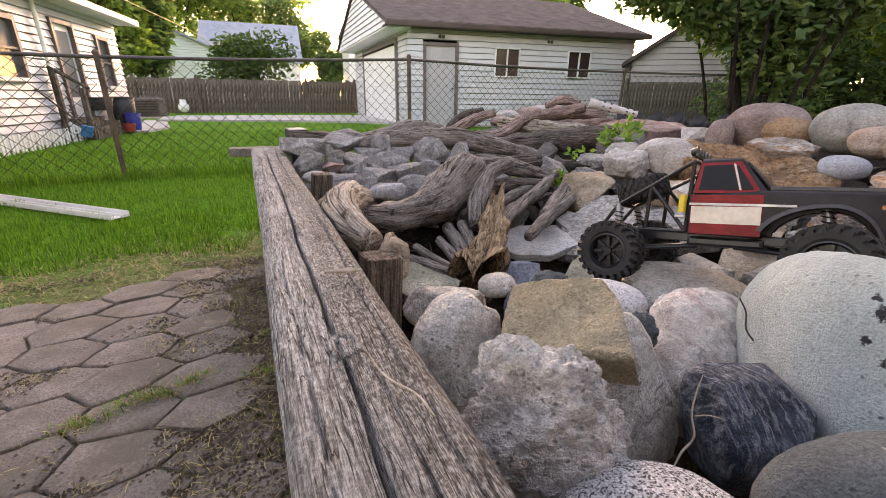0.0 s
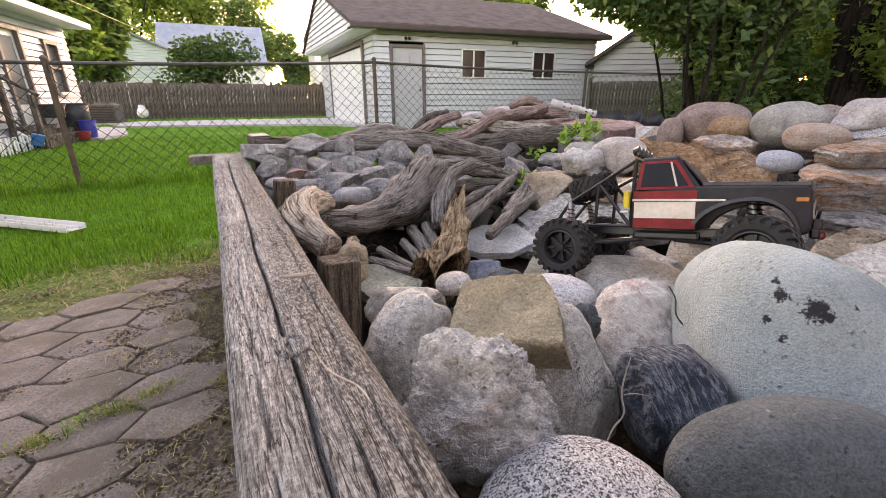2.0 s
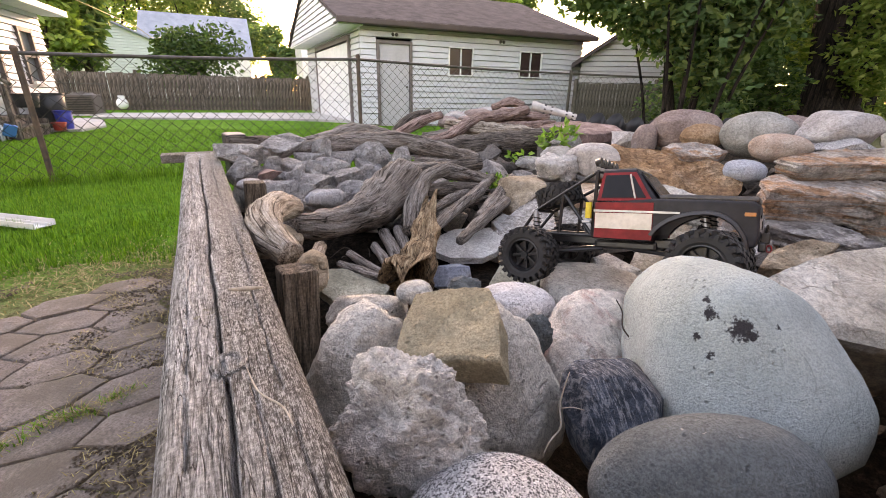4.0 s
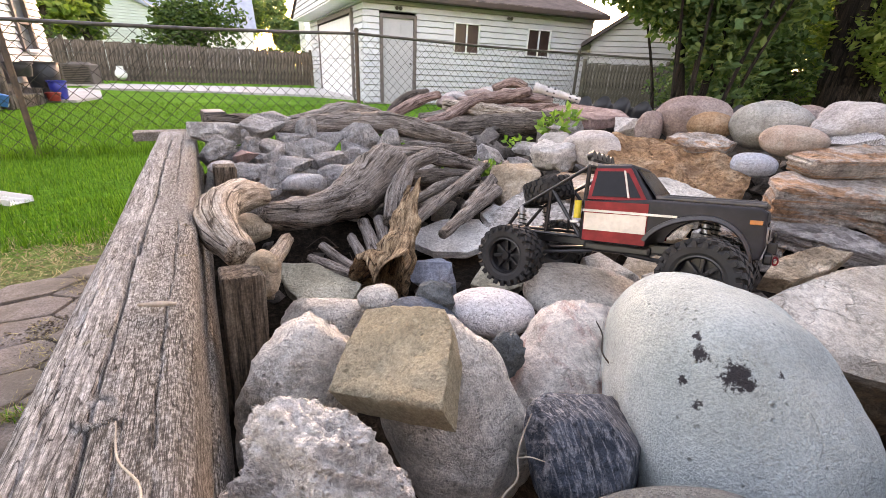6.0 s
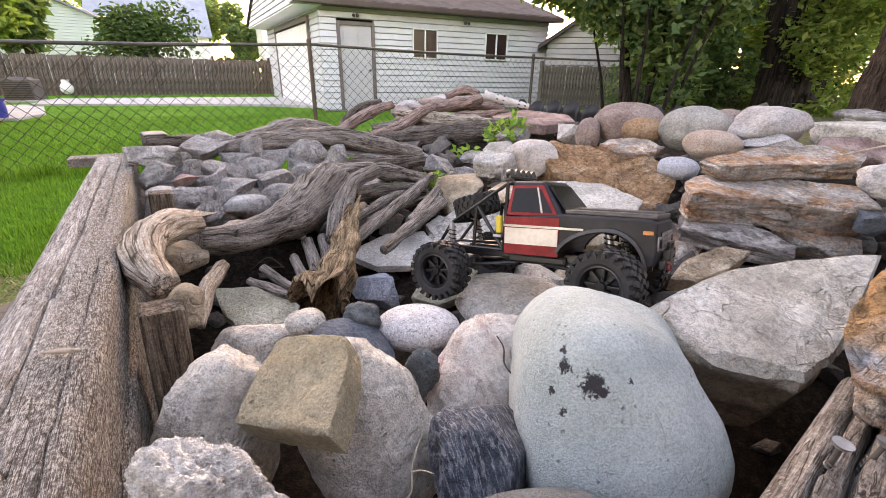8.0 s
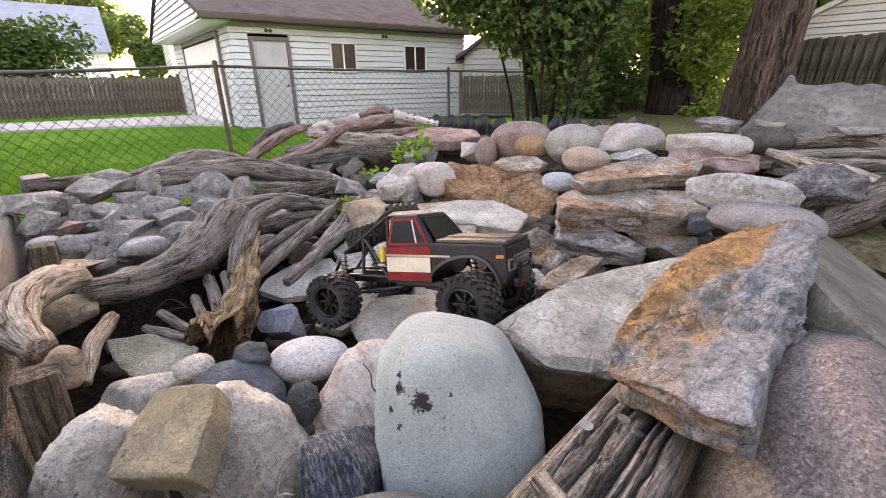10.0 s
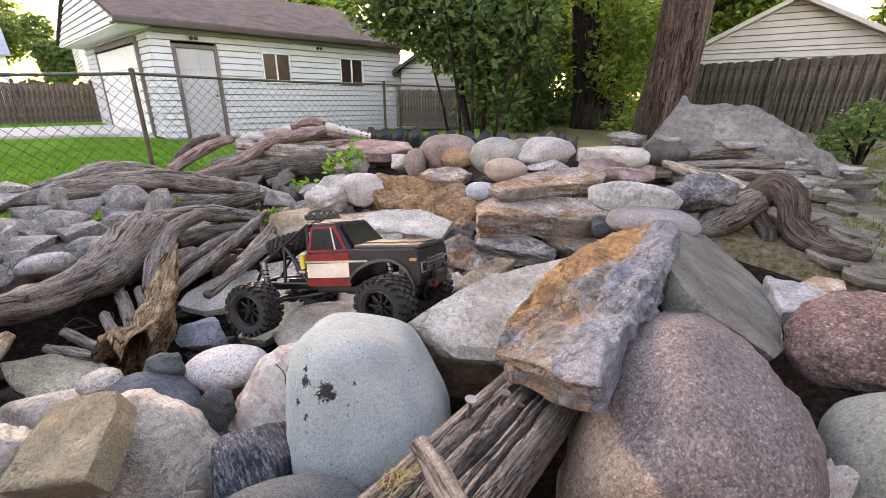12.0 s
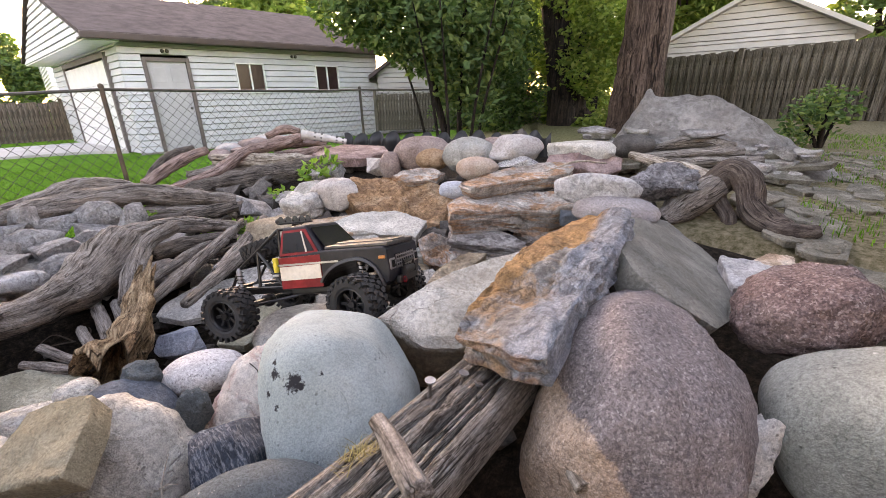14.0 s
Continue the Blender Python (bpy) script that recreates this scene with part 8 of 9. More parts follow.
# bumper and winch
bm = bmesh.new()
add_box(bm, (0.462, 0, 0.050), (0.030, 0.200, 0.030), 0.006)
for s in (-1, 1):
    add_cyl(bm, (0.465, s * 0.05, 0.06), (0.475, s * 0.05, 0.115), 0.006, seg=8)
add_cyl(bm, (0.475, -0.055, 0.115), (0.475, 0.055, 0.115), 0.006, seg=8)
tpart("front_bumper", bm, M_rim)
bm = bmesh.new()
add_cyl(bm, (0.470, -0.045, 0.078), (0.470, 0.045, 0.078), 0.016, seg=14)
for s in (-1, 1):
    add_box(bm, (0.470, s * 0.05, 0.078), (0.034, 0.014, 0.034), 0.004)
tpart("winch", bm, M_rim)
for s in (-1, 1):
    bm = bmesh.new()
    for k in range(10):
        a0, a1 = 2 * math.pi * k / 10, 2 * math.pi * (k + 1) / 10
        add_cyl(bm, (0.486 + 0.009 * math.cos(a0), s * 0.075, 0.046 + 0.011 * math.sin(a0)), (0.486 + 0.009 * math.cos(a1), s * 0.075, 0.046 + 0.011 * math.sin(a1)), 0.003, seg=6)
    tpart("shackle", bm, M_red if s < 0 else M_chrome)
# roof lamps
bm = bmesh.new()
add_cyl(bm, (-0.062, -0.115, 0.325), (-0.062, 0.115, 0.325), 0.005, seg=8)
tpart("light_bar", bm, M_rim)
for i in range(5):
    bm = bmesh.new()
    y = -0.092 + 0.046 * i
    add_cyl(bm, (-0.082, y, 0.334), (-0.062, y, 0.338), 0.013, 0.018, seg=18)
    tpart("roof_lamp", bm, M_rim)
# chassis
for s in (-1, 1):
    bm = bmesh.new()
    add_box(bm, (0.06, s * 0.055, 0.040), (0.72, 0.016, 0.030), 0.003)
    tpart("frame_rail", bm, M_rim)
bm = bmesh.new()
add_box(bm, (0.02, 0, 0.028), (0.20, 0.15, 0.035), 0.01)
tpart("skid_plate", bm, M_rim)
for x in (ax_f, -WB / 2):
    bm = bmesh.new()
    add_cyl(bm, (x, -TR / 2 + 0.03, 0), (x, TR / 2 - 0.03, -0.005), 0.013, seg=12)
    bmesh.ops.create_uvsphere(bm, u_segments=14, v_segments=10, radius=0.030, matrix=Matrix.Translation((x, 0.02, 0)))
    tpart("axle", bm, M_rim, on_body=False)
    for s in (-1, 1):
        bm = bmesh.new()
        add_cyl(bm, (x, s * 0.09, 0.0), (x * 0.18, s * 0.06, 0.02), 0.006, seg=8)
        tpart("link_arm", bm, M_rim, on_body=False)
        bm = bmesh.new()
        top_p, bot_p = Vector((x - 0.02, s * 0.085, 0.150)), Vector((x, s * 0.105, 0.015))
        add_cyl(bm, bot_p, top_p, 0.006, seg=10)
        add_cyl(bm, top_p + (bot_p - top_p) * 0.05, top_p + (bot_p - top_p) * 0.45, 0.010, seg=12)
        shock = tpart("shock", bm, M_chrome, on_body=False)
        bm = bmesh.new()
        turns, prev = 7, None
        for k in range(turns * 10 + 1):
            a = 2 * math.pi * k / 10
            c = top_p + (bot_p - top_p) * (0.12 + 0.72 * k / (turns * 10)) + Vector((0.013 * math.cos(a), 0.013 * math.sin(a), 0))
            if prev is not None:
                add_cyl(bm, prev, c, 0.0022, seg=5, caps=False)
            prev = c
        part("coil_spring", bm, M_rim, shock)
# tube bed behind the cab
tubes = []
for s in (-1, 1):
    tubes += [((-0.065, s * 0.12, 0.30), (-0.30, s * 0.085, 0.150)), ((-0.065, s * 0.12, 0.30), (-0.075, s * 0.12, 0.06)), ((-0.30, s * 0.085, 0.150), (-0.36, s * 0.075, 0.060)), ((-0.075, s * 0.12, 0.06), (-0.36, s * 0.075, 0.060)), ((-0.19, s * 0.10, 0.222), (-0.20, s * 0.10, 0.060)), ((-0.075, s * 0.12, 0.06), (-0.19, s * 0.10, 0.222))]
tubes += [((-0.30, -0.085, 0.150), (-0.30, 0.085, 0.150)), ((-0.36, -0.075, 0.060), (-0.36, 0.075, 0.060)), ((-0.19, -0.10, 0.222), (-0.19, 0.10, 0.222)), ((-0.065, -0.12, 0.30), (-0.065, 0.12, 0.30))]
for a, b in tubes:
    bm = bmesh.new()
    add_cyl(bm, a, b, 0.0065, seg=8)
    tpart("roll_cage_tube", bm, M_rim)
bm = bmesh.new()
add_box(bm, (-0.395, 0, 0.045), (0.05, 0.12, 0.022), 0.004)
tpart("rear_bumper", bm, M_rim)
wheel(0, 0, 0, spare=body_tilt @ pose(-0.250, 0.01, 0.215, 74, 0, 90) @ Matrix.Scale(0.95, 4))
bm = bmesh.new()
add_cyl(bm, (-0.085, -0.135, 0.125), (-0.085, -0.135, 0.185), 0.011, seg=14)
tpart("reservoir", bm, M_yellow)
bm = bmesh.new()
add_box(bm, (-0.09, -0.135, 0.112), (0.03, 0.016, 0.010), 0.003)
tpart("bracket", bm, M_chrome)


# ---- pegs, edging, tube ----
def peg(x, y, z0, z1, w, yaw, lean):
    bm = bmesh.new()
    add_box(bm, (0, 0, (z1 - z0) / 2), (w, w, z1 - z0), 0.006)
    bmesh.ops.subdivide_edges(bm, edges=[e for e in bm.edges if abs(e.verts[0].co.z - e.verts[1].co.z) > 0.1], cuts=14)
    for v in bm.verts:
        k = noise.noise(Vector((v.co.x * 60, v.co.y * 60, v.co.z * 4)))
        v.co.x += 0.003 * k
        v.co.y += 0.003 * noise.noise(Vector((v.co.y * 60, v.co.z * 5, 3)))
        if v.co.z > z1 - z0 - 0.02:
            v.co.z += 0.008 * noise.noise(Vector((v.co.x * 40, v.co.y * 40, x)))
    ob = part("wooden_peg", bm, M_peg)
    ob.matrix_world = pose(x, y, z0, lean, 3, yaw)
    tagged(ob, "square weathered wooden peg driven in beside the timber", "peg", "timber pegs")


M_peg = wood_mat("peg_wood", (0.03, 0.023, 0.018), (0.095, 0.075, 0.058), (0.20, 0.168, 0.135), "z", 1.6, 0.004, contrast=0.7)
peg(0.440, 0.912, 0.05, 0.478, 0.080, 12, -2)
peg(0.315, 1.865, 0.05, 0.505, 0.078, 10, 1)

# black corrugated plastic edging
ev, ef = [], []
N_E = 160
ea, eb = Vector((3.75, 4.55, 0)), Vector((5.1, 2.35, 0))
for i in range(N_E + 1):
    s = i / N_E
    p = ea.lerp(eb, s)
    wob = 0.06 * math.sin(s * 75) + 0.03 * noise.noise(Vector((s * 9, 0, 0)))
    d = (eb - ea).normalized()
    nx, ny = -d.y, d.x
    topz = 0.64 + 0.045 * math.sin(s * 75 + 1.1) + 0.05 * noise.noise(Vector((s * 7, 2, 0)))
    for z in (0.30, 0.45, 0.55, topz):
        for o in (0.0, 0.008):
            ev.append((p.x + nx * (wob * (0.4 + z) + o), p.y + ny * (wob * (0.4 + z) + o), z))
for i in range(N_E):
    for j in range(3):
        a, b = i * 8 + j * 2, (i + 1) * 8 + j * 2
        ef += [(a, b, b + 2, a + 2), (a + 1, a + 3, b + 3, b + 1)]
    a, b = i * 8 + 6, (i + 1) * 8 + 6
    ef.append((a, b, b + 1, a + 1))
edging = raw_part("lawn_edging", ev, ef, M_blackpl, smooth=True)
tagged(edging, "wavy black plastic lawn edging behind the cobbles", "edging")

M_tubewhite = plain_mat("dirty_white_plastic", (0.36, 0.34, 0.32), (0.56, 0.54, 0.52), 14.0, 0.5)
tube_t = thing("slotted_tube", "white plastic tube with dark slots on the driftwood heap", "tube", look((3.065, 3.373, 0.685), (2.717, 3.59, 0.772)))
for k, (z0, z1, r) in enumerate(((0.0, -0.20, 0.032), (-0.20, -0.41, 0.042))):
    bm = bmesh.new()
    add_cyl(bm, (0, 0, z0), (0, 0, z1), r * 0.85, r, seg=24)
    add_cyl(bm, (0, 0, z1 + 0.02), (0, 0, z1 - 0.012), r * 1.12, seg=24)
    seg_p = part("tube_section", bm, M_tubewhite, tube_t)
    for j in range(2):
        for i in range(6):
            an = 2 * math.pi * i / 6
            rr = r * (0.87 + 0.13 * (j + 0.5) / 3)
            bm = bmesh.new()
            zc = z0 + (z1 - z0) * (j + 0.6) / 3.4
            add_box(bm, (rr * math.cos(an), rr * math.sin(an), zc), (0.012, 0.012, 0.018), 0.0, Euler((0, 0, an)).to_matrix().to_4x4())
            part("slot", bm, M_blackpl, seg_p)


# ---- screws, twigs and straw ----
def screw(at, tilt, yaw):
    s = thing("screw", "old galvanised screw standing out of the split post", "screw", pose(*at, tilt, 0, yaw), "post screws")
    bm = bmesh.new()
    add_cyl(bm, (0, 0, -0.002), (0, 0, 0.004), 0.0075, 0.0105, seg=18)
    part("head", bm, M_chrome, s)
    bm = bmesh.new()
    prev = None
    add_cyl(bm, (0, 0, -0.075), (0, 0, 0), 0.0032, seg=10)
    for k in range(71):
        a = 2 * math.pi * k / 10
        c = Vector((0.0046 * math.cos(a), 0.0046 * math.sin(a), -0.025 - 0.045 * k / 70))
        if prev is not None:
            add_cyl(bm, prev, c, 0.0012, seg=4, caps=False)
        prev = c
    part("shank", bm, M_galv, s)


screw((1.243, 0.122, 0.556), 4, 0)
screw((1.318, 0.108, 0.540), 14, 60)
screw((1.345, 0.094, 0.508), 30, 80)


def twig(points, radii, label, material=None):
    v, f = tube([Vector(p) for p in points], radii, 8, 8, 0.12, 0.0, 3)
    ob = raw_part("twig", v, f, material or M_twig, smooth=True)
    tagged(ob, label, "twig")


twig([(1.060, 0.565, 0.475), (1.072, 0.556, 0.450), (1.070, 0.545, 0.420), (1.085, 0.53, 0.395)], [0.0012, 0.0014, 0.0016, 0.0016], "thin dark twig on the cream boulder", M_twigdk)
twig([(0.858, 0.438, 0.438), (0.843, 0.429, 0.413), (0.831, 0.418, 0.390), (0.824, 0.401, 0.367), (0.805, 0.398, 0.348), (0.790, 0.392, 0.331)], [0.0007, 0.0011, 0.0014, 0.0016, 0.0016, 0.0009], "pale bare twig hanging beside the black stone")
twig([(0.827, 0.410, 0.395), (0.841, 0.402, 0.400), (0.855, 0.389, 0.401)], [0.0010, 0.0008, 0.0006], "pale bare side twig by the black stone")
twig([(0.400, 0.690, 0.545), (0.375, 0.705, 0.5395), (0.345, 0.715, 0.537)], [0.002, 0.0042, 0.002], "pale wood chip lying on the timber")
twig([(0.385, 0.470, 0.535), (0.400, 0.420, 0.534), (0.425, 0.385, 0.534), (0.435, 0.35, 0.535)], [0.0006, 0.001, 0.0011, 0.0009], "pale thin twig lying on the timber")
twig([(2.9, 0.62, 0.72), (2.75, 0.70, 0.74), (2.6, 0.78, 0.70)], [0.004, 0.005, 0.003], "pale thin twig across the slabs")

# sticks of fine brush in the dark pit
rng_t = random.Random(9)
for k in range(16):
    x, y = rng_t.uniform(0.62, 0.86), rng_t.uniform(1.45, 1.8)
    a, ln = rng_t.uniform(0, 6.28), rng_t.uniform(0.08, 0.2)
    z = bed_z(x, y) + 0.02
    twig([(x, y, z), (x + ln * 0.5 * math.cos(a), y + ln * 0.5 * math.sin(a), z + rng_t.uniform(0.01, 0.06)), (x + ln * math.cos(a + 0.4), y + ln * math.sin(a + 0.4), z + rng_t.uniform(0.0, 0.08))], [0.003, 0.0025, 0.0012], "thin bare twig in the soil pit", M_twigdk)


# ---- grass, straw, weeds ----
def blades(spots, lo, hi, width, seed, bend=0.5):
    """Grass blades, one per spot, each two triangles bent over."""
    rng = np.random.RandomState(seed)
    verts, faces = [], []
    for (x, y, z) in spots:
        h = rng.uniform(lo, hi) * (0.8 + 0.7 * noise.noise(Vector((x * 5, y * 5, 2))))
        a = rng.uniform(0, 6.283)
        dx, dy = math.cos(a), math.sin(a)
        b = rng.uniform(0.1, bend) * h
        wx, wy = -dy * width, dx * width
        n = len(verts)
        verts += [(x - wx, y - wy, z), (x + wx, y + wy, z), (x + dx * b * 0.4 + wx * 0.7, y + dy * b * 0.4 + wy * 0.7, z + h * 0.6), (x + dx * b * 0.4 - wx * 0.7, y + dy * b * 0.4 - wy * 0.7, z + h * 0.6), (x + dx * b, y + dy * b, z + h)]
        faces += [(n, n + 1, n + 2, n + 3), (n + 3, n + 2, n + 4)]
    return verts, faces


def on_lawn(x, y):
    edge_y = 2.58 + 0.40 * x if x < 0.2 else 2.6
    left_of_bed = x < TIM_B.x - 0.10 if y < 2.75 else x < TIM_B.x - 0.22 + (y - 2.75) * 1.05
    return y > edge_y + 0.25 * noise.noise(Vector((x * 2.3, y * 2.3, 8))) and left_of_bed


rng_g = np.random.RandomState(12)
spots = []
for x0, x1, y0, y1, cnt in ((-2.9, 0.3, 2.1, 3.6, 20000), (-4.2, 1.2, 3.6, 5.6, 26000), (-4.2, 2.4, 5.6, 8.0, 22000), (-4.2, 2.6, 8.0, 11.5, 14000)):
    for x, y in zip(rng_g.uniform(x0, x1, cnt), rng_g.uniform(y0, y1, cnt)):
        thin = 0.6 * noise.noise(Vector((x * 2.3, y * 2.3, 4))) + smooth(2.7, 4.6, y - 0.4 * x) * 1.5
        if thin > 0.12 and on_lawn(x, y):
            spots.append((x, y, ground_z(x, y) - 0.004))
v, f = blades(spots, 0.03, 0.065, 0.0028, 1)
tagged(raw_part("grass", v, f, M_grass), "short mown green grass blades", "grass", kind="stuff")
spots = []
for _ in range(5200):
    s = rng_g.uniform(0, 1)
    x = -4.4 + 6.4 * s
    y = 4.69 + (x + 4.4) * 0.248 + rng_g.normal() * 0.10
    if noise.noise(Vector((x * 2, 0, 1))) > -0.25:
        spots.append((x, y, ground_z(x, y) - 0.004))
v, f = blades(spots, 0.08, 0.22, 0.003, 2, 0.7)
tagged(raw_part("tall_grass", v, f, M_grass), "long uncut grass along the fence foot", "grass", kind="stuff")
spots = []
for _ in range(26000):
    x, y = rng_g.uniform(-2.4, 0.1), rng_g.uniform(1.6, 3.4)
    if abs(y - (2.80 + 0.40 * x)) < 0.30 * abs(rng_g.normal()) and x < TIM_B.x - 0.12:
        spots.append((x, y, ground_z(x, y) + 0.003))
v, f = blades(spots, 0.006, 0.022, 0.0022, 3, 5.0)
tagged(raw_part("dry_straw", v, f, M_straw), "dry straw and clippings at the paving edge", "straw", kind="stuff")
# grass on the rising side
spots = []
for _ in range(26000):
    x, y = rng_g.uniform(2.4, 9.5), rng_g.uniform(-2.5, 2.2)
    if noise.noise(Vector((x * 0.9, y * 0.9, 2))) + 0.25 * noise.noise(Vector((x * 5, y * 5, 2))) > (0.0 if x < 5 else -0.25) and (x > 5.6 or y < -0.05):
        spots.append((x, y, max(ground_z(x, y), bed_z(x, y) if x < 5.0 else -9) - 0.004))
v, f = blades(spots, 0.02, 0.06, 0.003, 4)
tagged(raw_part("grass", v, f, M_grass), "patchy short grass on trodden earth", "grass", kind="stuff")


def weed(x, y, z, r, count, size, leaves, label, seed):
    v, f = leaf_cloud([(x, y, z + r * 0.45, r, r, r * 0.5)], count, size, seed, -0.3)
    tagged(raw_part("weed", v, f, leaves), label, "weed")


M_vine = leaf_mat("bright_weed_leaves", (0.07, 0.17, 0.03), (0.13, 0.27, 0.05), (0.22, 0.36, 0.09), 0.35)
for i, (x, y, z, r, c, sz) in enumerate(((1.62, 2.10, 0.33, 0.10, 70, 0.05), (2.30, 2.62, 0.50, 0.13, 60, 0.07), (2.48, 2.70, 0.58, 0.10, 40, 0.07), (1.45, 2.35, 0.33, 0.07, 30, 0.05), (2.0, 2.55, 0.40, 0.10, 40, 0.05), (1.2, 2.6, 0.42, 0.07, 30, 0.04))):
    weed(x, y, z, r, c, sz, M_vine, "bright green weed leaves growing between the stones", 200 + i)
for i, (x, y, r, c) in enumerate(((-0.22, 1.30, 0.09, 50), (0.24, 0.62, 0.06, 120), (-0.10, 1.36, 0.06, 45), (-0.36, 1.22, 0.08, 40), (0.02, 0.80, 0.08, 60), (-0.62, 1.05, 0.07, 40), (0.11, 1.35, 0.05, 40), (0.10, 1.62, 0.05, 40))):
    yaw = rng_g.uniform(0.1, 0.7)
    sp = []
    for _ in range(c * 6):
        u, w = rng_g.normal() * r * 0.55, rng_g.normal() * r * 0.22
        sp.append((x + u * math.cos(yaw) - w * math.sin(yaw), y + u * math.sin(yaw) + w * math.cos(yaw), LOW + 0.008))
    v, f = blades(sp[:c * 4], 0.010, 0.030, 0.0012, 60 + i, 2.6)
    tagged(raw_part("dry_tuft", v, f, M_straw), "dry yellowed grass stalks lying in the paving joints", "straw", "paving tufts", "stuff")
    v, f = blades(sp[c * 4:], 0.008, 0.030, 0.0020, 20 + i, 1.8)
    tagged(raw_part("grass_tuft", v, f, M_grass), "small grass tuft growing in the paving joints", "grass", "paving tufts", "stuff")

# low slate pieces bedded in the earth path
rng_s = random.Random(31)
for k in range(110):
    x, y = rng_s.uniform(3.0, 7.0), rng_s.uniform(-1.6, 0.7)
    if y > 0.12 * (x - 3.0) + 0.1:
        continue
    r = rng_s.uniform(0.12, 0.30)
    pts = [(r * rng_s.uniform(0.7, 1.3) * math.cos(a), 0.45 * r * rng_s.uniform(0.7, 1.3) * math.sin(a)) for a in (0.3, 1.2, 2.2, 3.3, 4.2, 5.3)]
    z = max(ground_z(x, y), bed_z(x, y) if x < 5.0 else -9)
    slab((x, y, z + 0.012), (rng_s.uniform(-0.08, 0.08), rng_s.uniform(-0.16, 0.0), 1), pts, 0.035, M_slatepath, 900 + k, "flat grey-brown slate piece bedded in the earth path", "slate", rough=0.01, group="path slates")

# ---- paving ----
paving = thing("pavement", "worn pinkish-grey hexagonal concrete paving with dirty joints", "paving", kind="structure")
HX, HY = 0.150, 0.108
ya = radians(16)


def corner(u, w):
    """A joint of the paving grid, pushed off its regular place."""
    k = Vector((round(u, 3) * 17.3, round(w, 3) * 23.1, 1.5))
    u, w = u + 0.055 * noise.noise(k), w + 0.045 * noise.noise(k + Vector((9, 4, 7)))
    return Vector((-0.45 + u * math.cos(ya) - w * math.sin(ya), 1.1 + u * math.sin(ya) + w * math.cos(ya), 0))


rr = random.Random(4)
for i in range(-13, 13):
    for j in range(-15, 18):
        u, w2 = i * HX * 1.5, j * HY * 1.732 + (HY * 0.866 if i % 2 else 0)
        pts = [corner(u + HX * math.cos(radians(60 * k)), w2 + HY * math.sin(radians(60 * k))) for k in range(6)]
        c = sum(pts, Vector()) / 6
        edge_x = TIM_A.x + (TIM_B.x - TIM_A.x) * (c.y - TIM_A.y) / (TIM_B.y - TIM_A.y)
        if c.y > 2.44 + 0.40 * c.x or c.x > edge_x - 0.19 or c.x < -2.2 or c.y < -1.2:
            continue
        dense = []
        for k in range(6):
            for q in range(4):
                d = pts[k].lerp(pts[(k + 1) % 6], q / 4) - c
                dense.append(d * (1 - 0.0045 / max(0.05, d.length)) * (1 + 0.010 * rr.uniform(-1, 1)))
        bm = bmesh.new()
        rows = []
        for sc, z in ((1.0, -0.05), (1.0, -0.007), (0.975, -0.001), (0.92, 0.001), (0.5, 0.0015)):
            rows.append([bm.verts.new((q.x * sc, q.y * sc, z + (0.0015 * rr.uniform(-1, 1) if z > -0.002 else 0))) for q in dense])
        for a, b in zip(rows, rows[1:]):
            for k in range(24):
                bm.faces.new((a[k], a[(k + 1) % 24], b[(k + 1) % 24], b[k]))
        bm.faces.new(rows[-1])
        ob = part("paver", bm, M_paver, paving, smooth=True)
        ob.data.set_sharp_from_angle(angle=radians(40))
        ob.matrix_basis = pose(c.x, c.y, LOW + 0.014 + rr.uniform(-0.004, 0.004), rr.uniform(-1.2, 1.2), rr.uniform(-1.2, 1.2), 0)

# loose soil and dry clippings swept over the paving
cv, cf, sp = [], [], []
for k in range(120000):
    x, y = rng_g.uniform(-2.0, 0.45), rng_g.uniform(-0.4, 2.5)
    edge_x = TIM_A.x + (TIM_B.x - TIM_A.x) * (y - TIM_A.y) / (TIM_B.y - TIM_A.y) - 0.085
    near = smooth(0.30, 0.02, edge_x - x)
    if x > edge_x or noise.fractal(Vector((x * 2.6, y * 2.6, 6)), 0.8, 2.1, 4) + 0.6 * near < 0.02 + 0.4 * rng_g.uniform():
        continue
    z = LOW + 0.014
    if k % 3:
        r = rng_g.uniform(0.0018, 0.0065) * (1 + 0.6 * near)
        b0 = len(cv)
        a0 = rng_g.uniform(0, 6)
        cv += [(x + r * math.cos(a0 + 1.57 * q) * rng_g.uniform(0.7, 1.3), y + r * math.sin(a0 + 1.57 * q) * rng_g.uniform(0.7, 1.3), z) for q in range(4)] + [(x, y, z + r * 0.8)]
        cf += [(b0 + q, b0 + (q + 1) % 4, b0 + 4) for q in range(4)]
    else:
        sp.append((x, y, z + 0.001))
M_crumb = stone_mat("loose_earth", (0.06, 0.048, 0.037), (0.115, 0.093, 0.072), (0.19, 0.16, 0.125), 8, 90)
tagged(raw_part("loose_soil", cv, cf, M_crumb), "loose brown soil crumbs on the paving", "soil", kind="stuff")
v, f = blades(sp, 0.004, 0.012, 0.0013, 33, 6.0)
tagged(raw_part("dry_clippings", v, f, M_straw), "dry grass clippings scattered on the paving", "straw", kind="stuff")


